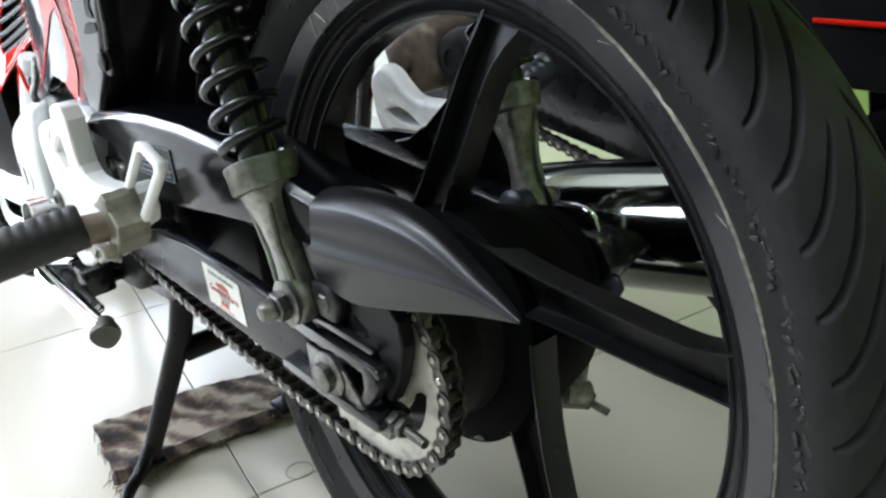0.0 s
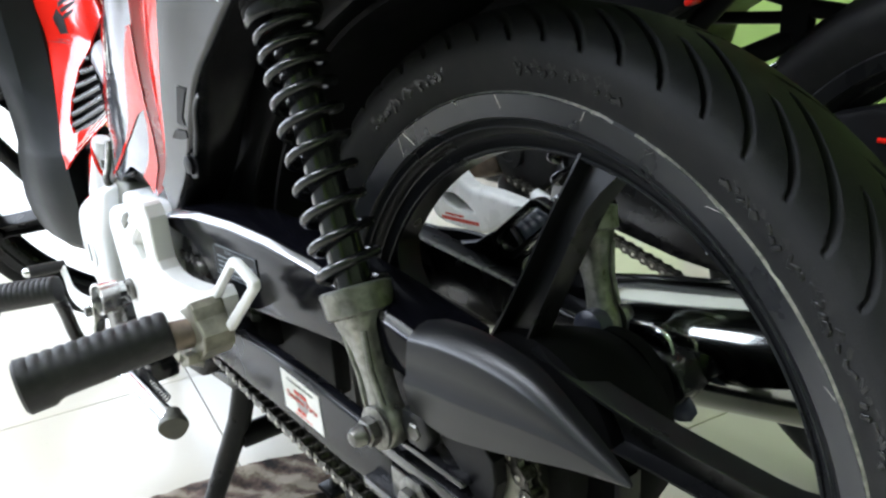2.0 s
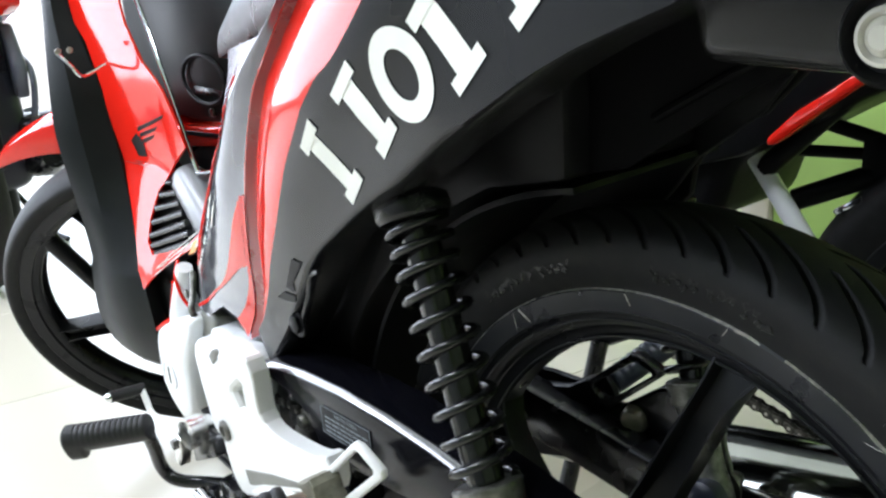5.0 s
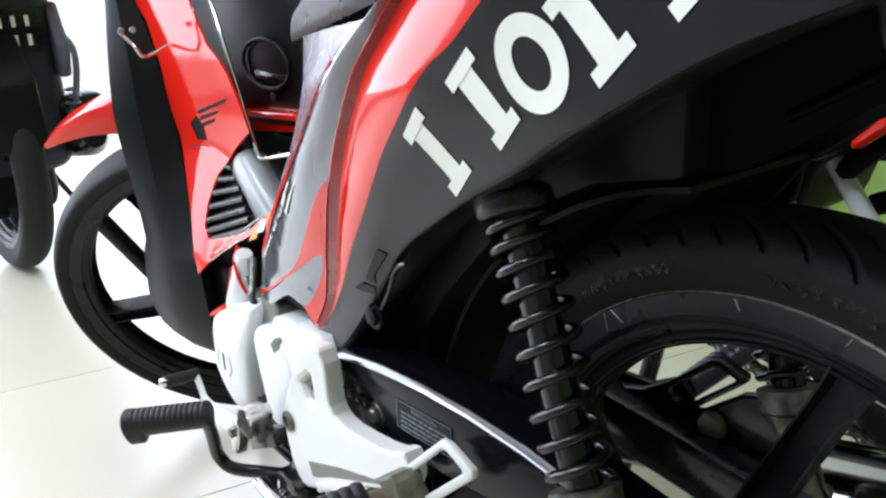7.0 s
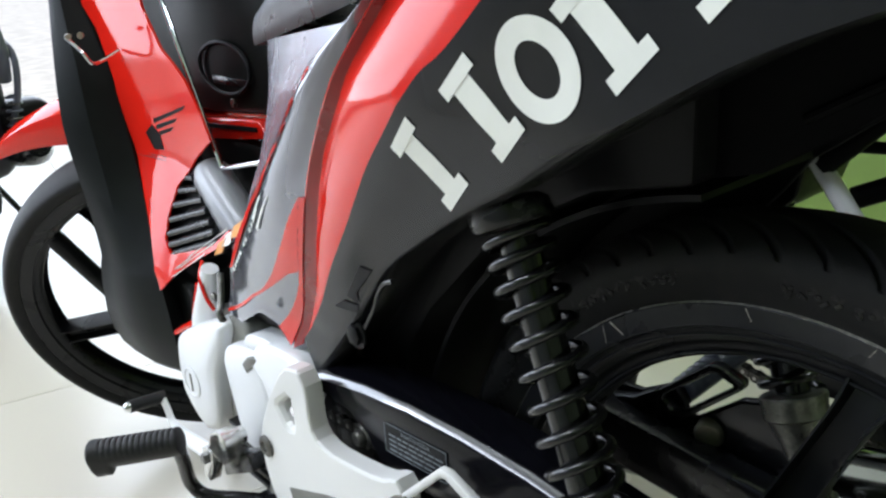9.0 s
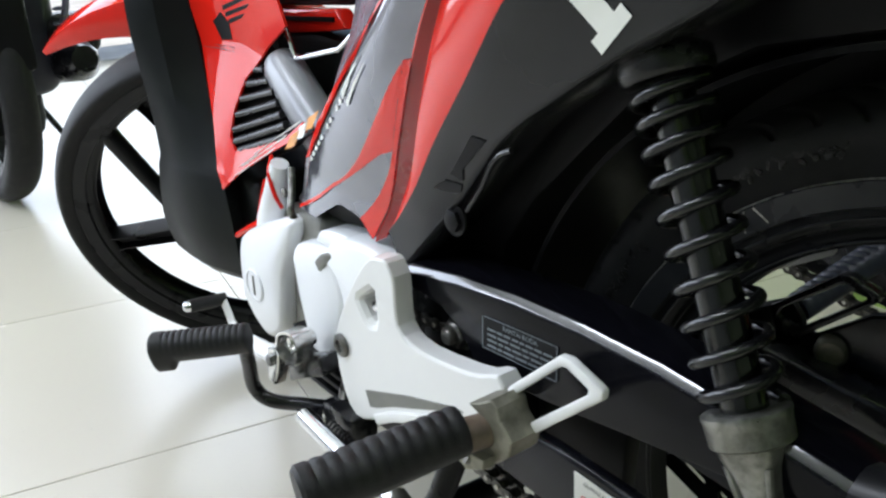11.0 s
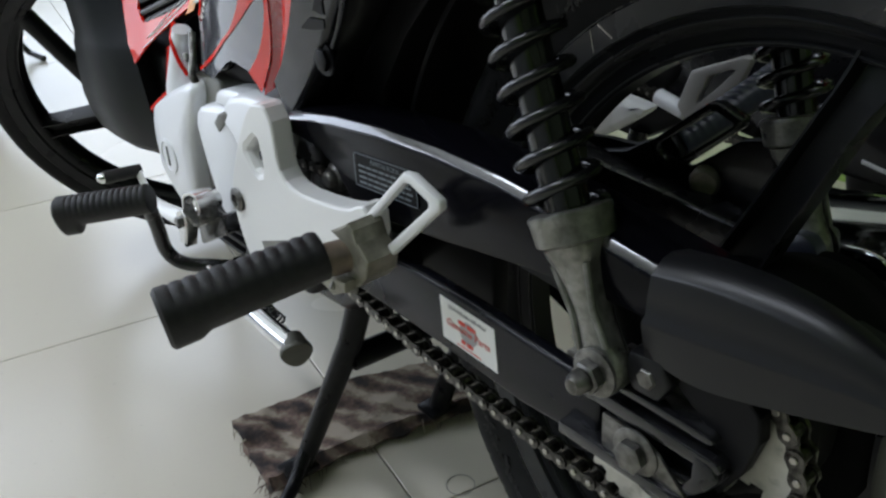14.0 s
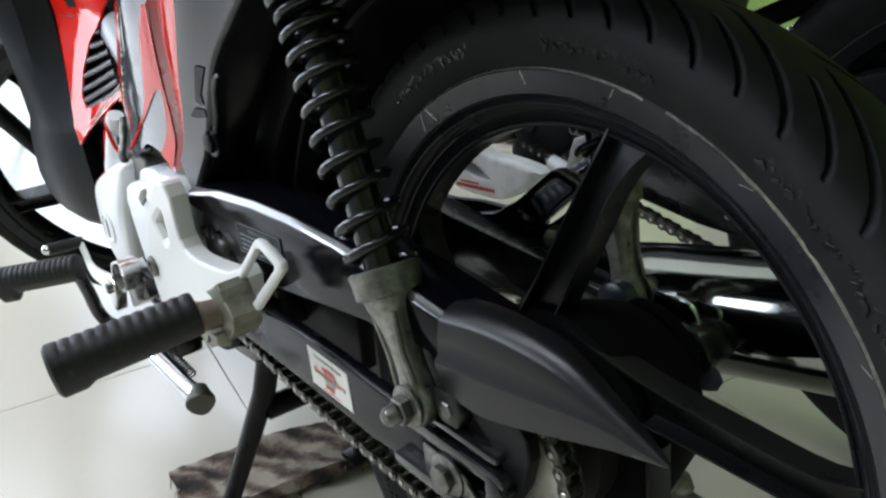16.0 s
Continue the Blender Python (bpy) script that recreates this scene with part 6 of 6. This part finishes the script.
# ---- cloth strip under the stand ----
def cloth_mat():
    m = bpy.data.materials.new("worn_patterned_cloth")
    m.use_nodes = True
    n, l = m.node_tree.nodes, m.node_tree.links
    b = n["Principled BSDF"]
    tc = n.new("ShaderNodeTexCoord")
    mp = n.new("ShaderNodeMapping")
    mp.inputs["Rotation"].default_value = (0, 0, 1.15)
    l.new(tc.outputs["Object"], mp.inputs["Vector"])
    wv = n.new("ShaderNodeTexWave")
    wv.inputs["Scale"].default_value, wv.inputs["Distortion"].default_value, wv.inputs["Detail"].default_value, wv.inputs["Detail Scale"].default_value = 9.5, 5.0, 4, 2.2
    l.new(mp.outputs["Vector"], wv.inputs["Vector"])
    blot, grain = n.new("ShaderNodeTexNoise"), n.new("ShaderNodeTexNoise")
    for node, sc, det in ((blot, 21, 6), (grain, 190, 5)):
        node.inputs["Scale"].default_value, node.inputs["Detail"].default_value = sc, det
        l.new(tc.outputs["Object"], node.inputs["Vector"])
    acc = n.new("ShaderNodeMath")
    acc.operation, acc.inputs[1].default_value = "MULTIPLY_ADD", 0.30
    l.new(wv.outputs["Fac"], acc.inputs[0])
    l.new(blot.outputs["Fac"], acc.inputs[2])
    acc2 = n.new("ShaderNodeMath")
    acc2.operation, acc2.inputs[1].default_value = "MULTIPLY_ADD", 0.34
    l.new(grain.outputs["Fac"], acc2.inputs[0])
    l.new(acc.outputs[0], acc2.inputs[2])
    rp = n.new("ShaderNodeValToRGB")
    els = rp.color_ramp.elements
    els[0].position, els[0].color = 0.58, (0.025, 0.021, 0.021, 1)
    els[1].position, els[1].color = 1.0, (0.38, 0.32, 0.255, 1)
    for pos, col in ((0.70, (0.075, 0.050, 0.042, 1)), (0.80, (0.155, 0.102, 0.082, 1)), (0.89, (0.21, 0.17, 0.13, 1))):
        els.new(pos).color = col
    l.new(acc2.outputs[0], rp.inputs["Fac"])
    l.new(rp.outputs["Color"], b.inputs["Base Color"])
    b.inputs["Roughness"].default_value = 0.95
    bp = n.new("ShaderNodeBump")
    bp.inputs["Strength"].default_value, bp.inputs["Distance"].default_value = 0.6, 0.003
    fz = n.new("ShaderNodeTexNoise")
    fz.inputs["Scale"].default_value = 600
    l.new(tc.outputs["Object"], fz.inputs["Vector"])
    l.new(fz.outputs["Fac"], bp.inputs["Height"])
    l.new(bp.outputs["Normal"], b.inputs["Normal"])
    return m


CLOTH = cloth_mat()
fa = crv([(-0.540, -0.155, 0), (-0.535, -0.09, 0), (-0.515, -0.01, 0), (-0.470, 0.106, 0)], 14)
fb = crv([(-0.405, -0.178, 0), (-0.410, -0.10, 0), (-0.395, -0.02, 0), (-0.365, 0.078, 0)], 14)
rows = []
for i, (a, b) in enumerate(zip(fa, fb)):
    r = []
    for j in range(25):
        s = j / 24
        p = a.lerp(b, s)
        z = 0.0095 + 0.0065 * noise.noise(Vector((p.x * 22, p.y * 22, 0))) + 0.0025 * noise.noise(Vector((p.x * 70, p.y * 70, 3)))
        z += 0.011 * math.exp(-((s - 0.90) / 0.055) ** 2) * (0.75 + 0.5 * noise.noise(Vector((p.y * 30, 5, 1)))) + 0.010 * max(0.0, 1 - i / 9) * (0.5 + noise.noise(Vector((p.x * 40, p.y * 40, 11))))
        if s < 0.06 or s > 0.94 or i in (0, len(fa) - 1):
            p = p + Vector((0.004 * noise.noise(Vector((p.x * 60, p.y * 60, 7))), 0.004 * noise.noise(Vector((p.x * 60, p.y * 60, 9))), 0))
        r.append(Vector((p.x, p.y, z)))
    rows.append(r)
bm = sheet(rows, thick=0.007)
for v in bm.verts:
    v.co.z = max(0.0005, v.co.z)
cloth = tagged(part("cloth_mat", bm, CLOTH), "worn brown patterned cloth strip folded under the stand", "mat")
bm = bmesh.new()
for k in range(44):
    if k < 16:
        q = fa[0].lerp(fb[0], rng.random())
        d = Vector((rng.uniform(-0.5, 0.5), -1, 0))
    else:
        q = fb[rng.randrange(len(fb))].copy()
        d = Vector((1, rng.uniform(-0.9, 0.5), 0))
    ln = rng.uniform(0.002, 0.006) * (3.0 if k % 9 == 0 else 1)
    side_ = Vector((-d.y, d.x, 0)) * rng.uniform(-0.5, 0.5)
    z0 = rng.uniform(0.004, 0.014)
    tube([q + Vector((0, 0, z0)) - d * 0.004, q + d * ln * 0.5 + side_ * ln * 0.5 + Vector((0, 0, z0 * 0.8)), q + d * ln + side_ * ln * 1.2 + Vector((0, 0, 0.002))], [0.0009, 0.0007, 0.0004], 5, bm=bm)
tagged(part("frayed_thread", bm, FRAY, cloth, "pale frayed threads"), kind="stuff")


# dried drip ring on a tile
for cx, cy, r in ((-0.300, -0.023, 0.015),):
    bm = lathe([(r - 0.0012, 0.0), (r - 0.0012, 0.0004), (r, 0.0004), (r, 0.0)], (cx, cy, 0.0001), (cx, cy, 1), seg=40, closed=True)
    tagged(part("drip_ring", bm, RINGM, floor), kind="structure")


# ---- neighbouring motorcycle, parked alongside ----
nb = thing("motorcycle", "black, white and red motorcycle with a silver step bracket parked alongside", "motorcycle", at=(0, 0, 0))
COWL_OUT = smooth2([(-0.534, 0.318), (-0.528, 0.334), (-0.510, 0.3465), (-0.486, 0.342), (-0.466, 0.325), (-0.442, 0.3115), (-0.400, 0.312), (-0.352, 0.308), (-0.343, 0.302), (-0.380, 0.274), (-0.415, 0.254), (-0.460, 0.2495), (-0.512, 0.254), (-0.529, 0.280)], 3)
COWL_SLOT = [(-0.503, 0.2895), (-0.492, 0.2950), (-0.474, 0.2965), (-0.454, 0.2895), (-0.433, 0.2795), (-0.446, 0.2775), (-0.472, 0.2770), (-0.490, 0.2820)]
cowl = part("belly_cowl", casting(COWL_OUT, [COWL_SLOT], 0.292, 0.314, 0.008, 0.004), COWL, nb, "white plastic belly cowl with a black slot", smooth=50)
part("cowl_backing", prism([(-0.51, 0.30), (-0.43, 0.30), (-0.43, 0.27), (-0.51, 0.27)], 0.315, 0.32, 0.001), PLASTIC, cowl)
bars([(-0.500, 0.2600, -0.425, 0.2655, 0.005), (-0.492, 0.2665, -0.455, 0.2690, 0.003)], 0.2918, REDINK, cowl, "red_print")
eng2 = puff([(-0.558, 0.358), (-0.536, 0.376), (-0.505, 0.392), (-0.475, 0.397), (-0.452, 0.386), (-0.446, 0.350), (-0.442, 0.322), (-0.470, 0.306), (-0.511, 0.304), (-0.544, 0.327)], 0.43, 0.335, BROWN, nb, "engine", "brown-grey engine casting", 0.02)
part("engine_cover", lathe([(0, 0), (0.016, 0), (0.020, 0.003), (0.020, 0.010), (0.012, 0.012), (0, 0.012)], (-0.510, 0.338, 0.346), (-0.510, 0.30, 0.347), seg=36), BROWN, eng2)
for cx, cz in ((-0.468, 0.322), (-0.470, 0.380), (-0.535, 0.352)):
    part("cover_boss", lathe([(0, 0), (0.0075, 0), (0.006, 0.008), (0, 0.009)], (cx, 0.342, cz), (cx, 0.30, cz), seg=16), BROWN, eng2)
rc = puff([(-0.452, 0.345), (-0.448, 0.372), (-0.414, 0.394), (-0.378, 0.400), (-0.345, 0.39), (-0.335, 0.34), (-0.36, 0.310), (-0.421, 0.307)], 0.50, 0.340, DRUM, nb, "rear_case", "dark grey engine side case", 0.016)
part("case_disc", lathe([(0, 0), (0.019, 0), (0.022, 0.003), (0.022, 0.007), (0.014, 0.008), (0.013, 0.005), (0, 0.005)], (-0.410, 0.340, 0.356), (-0.410, 0.30, 0.356), seg=32), DRUM, rc)
part("hose_ring", tube([(-0.327 + 0.011 * math.cos(t), 0.318, 0.404 + 0.011 * math.sin(t)) for t in (2 * math.pi * k / 24 for k in range(24))], 0.0045, 8, closed=True), BLACK, nb)
part("front_post", tube([(-0.600, 0.31, 0.20), (-0.562, 0.31, 0.330), (-0.540, 0.31, 0.40)], 0.011, 14), BLACK, nb)
part("red_leg_panel", prism([(-0.566, 0.300), (-0.540, 0.297), (-0.534, 0.272), (-0.552, 0.264)], 0.316, 0.330, 0.003), RED, nb, "small red panel beside the cowl")
part("main_body", prism([(-0.62, 0.40), (-0.55, 0.46), (-0.36, 0.455), (-0.31, 0.425), (-0.245, 0.435), (-0.222, 0.508), (-0.20, 0.52), (-0.10, 0.58), (0.05, 0.66), (0.35, 0.74), (0.35, 0.86), (-0.5, 0.86), (-0.85, 0.70), (-0.85, 0.55)], 0.37, 0.55, 0.02, 3), PLASTIC, nb)
part("tail_side", prism([(-0.172, 0.536), (-0.162, 0.539), (-0.12, 0.574), (-0.06, 0.620), (0.10, 0.72), (0.05, 0.715), (-0.103, 0.602), (-0.144, 0.573), (-0.172, 0.545)], 0.352, 0.372, 0.004), RED, nb, "glossy red tail panel")
part("tail_under", prism([(-0.30, 0.49), (-0.205, 0.520), (-0.17, 0.540), (-0.12, 0.582), (0.05, 0.70), (0.05, 0.80), (-0.35, 0.80), (-0.40, 0.55)], 0.356, 0.40, 0.006), PLASTIC, nb)
step2 = part("step_bracket", holed([(-0.287, 0.309), (-0.297, 0.323), (-0.283, 0.362), (-0.228, 0.386), (-0.217, 0.386), (-0.236, 0.340)],
                                   [(-0.2725, 0.330), (-0.2735, 0.335), (-0.2625, 0.3600), (-0.239, 0.3715), (-0.2330, 0.3720), (-0.250, 0.352)], 0.286, 0.298, 0.002), DULLALLOY, nb, "dull grey alloy open step bracket")
part("step_stem", tube([(-0.33, 0.30, 0.322), (-0.29, 0.295, 0.315)], 0.009, 14), SILVER, step2)
sw2 = part("swingarm", prism([(-0.36, 0.42), (-0.16, 0.412), (-0.12, 0.345), (-0.03, 0.312), (0.05, 0.30), (0.05, 0.272), (-0.05, 0.268), (-0.16, 0.272), (-0.36, 0.30)], 0.345, 0.37, 0.005), BLACK, nb, "black swingarm")
part("grey_strip", prism([(-0.125, 0.294), (-0.052, 0.2805), (-0.052, 0.277), (-0.125, 0.290)], 0.3425, 0.345, 0.0008), SILVER, sw2)
ch2 = part("drive_chain", tube([(-0.40, 0.335, 0.318), (0.05, 0.335, 0.208)], 0.0035, 8), CHAIN, nb, "oily roller chain")
for i in range(34):
    s = i / 34
    lk = new("link", LINKS[i % 2])
    lk.parent = ch2
    lk.matrix_local = Matrix.Translation((-0.40 + 0.45 * s, 0.335, 0.318 - 0.110 * s)) @ Matrix.Rotation(math.atan2(0.11, 0.45), 4, "Y")
wheel(nb, pose(0.10, 0.45, 0.29), 40, detail=False)
wheel(nb, pose(-1.15, 0.50, 0.28), 10, detail=False, r_t=0.279, half=0.034, name="front_wheel")
hang = part("rear_hanger", box((-0.098, 0.44, 0.516), (0.032, 0.02, 0.05), 0.006), PLASTIC, nb, "black cast hanger")
for a, b, r in (((-0.105, 0.44, 0.52), (-0.225, 0.42, 0.516), 0.0065), ((-0.10, 0.44, 0.535), (-0.175, 0.42, 0.558), 0.0075), ((-0.175, 0.42, 0.558), (-0.03, 0.42, 0.64), 0.008), ((-0.10, 0.44, 0.50), (-0.175, 0.42, 0.465), 0.012), ((-0.09, 0.44, 0.50), (-0.02, 0.44, 0.47), 0.011), ((-0.09, 0.44, 0.53), (0.02, 0.44, 0.52), 0.009)):
    part("hanger_arm", tube([a, b], r, 12), PLASTIC, hang)
part("hanger_tip", box((-0.117, 0.425, 0.468), (0.035, 0.014, 0.007), 0.003, m=Matrix.Rotation(radians(-35), 4, "Y")), CHROME, hang)
part("frame_rail", tube([(-0.222, 0.40, 0.525), (-0.165, 0.40, 0.45), (-0.137, 0.40, 0.413)], 0.0105, 14), SILVER, nb, "silver frame tube")
part("frame_rail", tube([(-0.20, 0.40, 0.50), (-0.10, 0.40, 0.60), (0.1, 0.40, 0.70)], 0.012, 12), PLASTIC, nb)
part("rear_mudguard", prism([(-0.06, 0.36), (-0.045, 0.435), (0.0, 0.448), (0.2, 0.45), (0.2, 0.36)], 0.405, 0.44, 0.006), PLASTIC, nb)
part("lower_frame", prism([(-0.47, 0.30), (-0.44, 0.335), (-0.31, 0.325), (-0.30, 0.305), (-0.35, 0.265), (-0.40, 0.235), (-0.46, 0.24)], 0.36, 0.46, 0.01), PLASTIC, nb)
part("red_line", tube([(0.01, 0.403, 0.42), (0.2, 0.403, 0.42)], 0.0025, 8), RED, nb)
part("stand_leg", tube([(-0.40, 0.36, 0.25), (-0.42, 0.30, 0.012)], 0.012, 12), BLACK, nb)

# red bike further on, mostly hidden
third = thing("motorcycle", "red and black motorcycle parked further along the row", "motorcycle", at=(0, 0, 0))
part("body_shell", prism([(-0.95, 0.35), (-0.80, 0.30), (-0.72, 0.36), (-0.45, 0.42), (-0.10, 0.60), (0.15, 0.72), (0.0, 0.80), (-0.85, 0.80), (-1.05, 0.60)], 0.95, 1.12, 0.03, 3), PLASTIC, third)
part("leg_panel", prism([(-1.02, 0.26), (-0.95, 0.25), (-0.90, 0.42), (-0.86, 0.60), (-0.95, 0.62)], 0.88, 0.95, 0.01), RED, third, "red leg panel")
part("under_panel", prism([(-1.05, 0.16), (-0.98, 0.15), (-0.93, 0.24), (-0.98, 0.27)], 0.84, 0.90, 0.008), COWL, third, "white lower panel")
wheel(third, pose(0.0, 1.03, 0.288), 15, detail=False)
wheel(third, pose(-1.22, 1.03, 0.28), 50, detail=False, r_t=0.279, half=0.034, name="front_wheel")

# ---- dark motorcycle ahead, seen from behind, near the shop front ----
far = thing("motorcycle", "black motorcycle with a number plate parked near the shop front", "motorcycle", at=(0, 0.09, 0))
FXX = -2.15
wheel(far, pose(FXX, -0.16, 0.288, 0, 0, 4), 10, detail=False)
part("rear_mudguard", prism([(FXX - 0.32, 0.60), (FXX + 0.10, 0.62), (FXX + 0.26, 0.50), (FXX + 0.27, 0.34), (FXX + 0.235, 0.34), (FXX + 0.2, 0.50), (FXX, 0.57), (FXX - 0.3, 0.55)], -0.21, -0.09, 0.012), PLASTIC, far)
part("body_shell", prism([(FXX - 1.1, 0.45), (FXX - 0.6, 0.35), (FXX - 0.3, 0.55), (FXX + 0.1, 0.66), (FXX + 0.2, 0.72), (FXX + 0.18, 0.80), (FXX - 0.4, 0.86), (FXX - 1.1, 0.95)], -0.26, -0.03, 0.03, 3), BLACK, far)
part("tail_lamp", box((FXX + 0.21, -0.15, 0.72), (0.05, 0.14, 0.06), 0.015, seg=3), RED, far, "red tail lamp")
part("tail_unit", box((FXX + 0.02, -0.19, 0.56), (0.20, 0.40, 0.62), 0.06, seg=4), HAZED_BLACK, far, "bulky black tail unit with frame and bags")
part("rear_block", box((FXX + 0.0, -0.21, 0.24), (0.16, 0.34, 0.20), 0.05, seg=3), PLASTIC, far)
part("side_pannier", box((FXX + 0.06, 0.035, 0.385), (0.12, 0.14, 0.10), 0.035, seg=4), PLASTIC, far)
for i in range(9):
    part("strap_buckle", box((FXX + 0.125, -0.10 + 0.004 * (i % 2), 0.30 + 0.03 * i), (0.006, 0.012, 0.010), 0.002), STEEL, far)
pt = part("number_plate", box((FXX + 0.128, -0.085, 0.60), (0.004, 0.13, 0.105), 0.003), ARM, far, "dark number plate with pale bars")
for j, z in enumerate((0.622, 0.578)):
    for i in range(3):
        part("plate_bar", box((FXX + 0.1315, -0.120 + i * 0.030, z), (0.003, 0.009, 0.026), 0.0005), WHITE, pt)
part("tail_side", prism([(FXX + 0.02, 0.66), (FXX + 0.18, 0.70), (FXX + 0.20, 0.78), (FXX, 0.80)], -0.02, 0.035, 0.01), RED, far, "red tail side panel")
part("tail_fairing", prism([(FXX + 0.02, 0.50), (FXX + 0.13, 0.48), (FXX + 0.16, 0.56), (FXX + 0.10, 0.66), (FXX, 0.66)], -0.01, 0.022, 0.01), HAZE, far, "tail fairing tinted blue-grey by painted haze")
part("grab_rail", tube(crv([(FXX + 0.02, 0.02, 0.60), (FXX + 0.14, 0.03, 0.55), (FXX + 0.15, 0.02, 0.46), (FXX + 0.12, 0.0, 0.38)], 5), 0.008, 10), HAZE, far)
for i in range(10):
    part("spring_coil", lathe([(0.017, -0.003), (0.020, 0), (0.017, 0.003), (0.014, 0)], (FXX + 0.135, -0.005 + 0.002 * i, 0.30 + 0.017 * i), (FXX + 0.135, 0.01, 0.50), seg=16, closed=True), HAZE if i % 2 else STEEL, far)
part("engine_block", prism([(FXX - 0.62, 0.20), (FXX - 0.3, 0.20), (FXX - 0.26, 0.36), (FXX - 0.6, 0.42)], -0.26, -0.02, 0.02), BLACK, far)
part("side_stand", tube([(FXX - 0.35, -0.02, 0.24), (FXX - 0.30, 0.10, 0.02), (FXX - 0.24, 0.12, 0.008)], 0.009, 12), BLACK, far)
part("muffler", lathe([(0, 0), (0.03, 0.02), (0.045, 0.08), (0.048, 0.4), (0.03, 0.44), (0, 0.44)], (FXX - 0.22, 0.0, 0.27), (FXX + 0.3, 0.03, 0.36), seg=32), BLACK, far)
part("swing_arm", prism([(FXX - 0.4, 0.36), (FXX + 0.03, 0.31), (FXX + 0.03, 0.27), (FXX - 0.4, 0.30)], -0.10, -0.07, 0.006), BLACK, far)
for s in (-1, 1):
    part("shock_unit", tube([(FXX, -0.16 + s * 0.1, 0.33), (FXX - 0.1, -0.16 + s * 0.1, 0.62)], 0.022, 14), STEEL, far)


# ---- floor tiles, nearest to the motorcycle ----
def tile_mesh(w, d):
    bm = box((0, 0, 0), (w, d, 0.012), 0.0008, seg=1)
    me = bpy.data.meshes.new("tile")
    bmesh.ops.recalc_face_normals(bm, faces=bm.faces)
    bm.to_mesh(me)
    bm.free()
    me.materials.append(TILE)
    return me


TILE_ME = tile_mesh(TS - 0.0015, TS - 0.0015)
for i in range(-9, 8):
    for j in range(-7, 8):
        c = uv(-0.799 + TS * (i + 0.5), -0.131 + TS * (j + 0.5))
        if -3.8 < c.x < 2.8 and -2.75 < c.y < 2.75:
            ob = new("tile", TILE_ME)
            ob.parent = floor
            ob.matrix_local = Matrix.Translation((c.x, c.y, -0.006)) @ Matrix.Rotation(radians(TILT_DEG), 4, "Z")
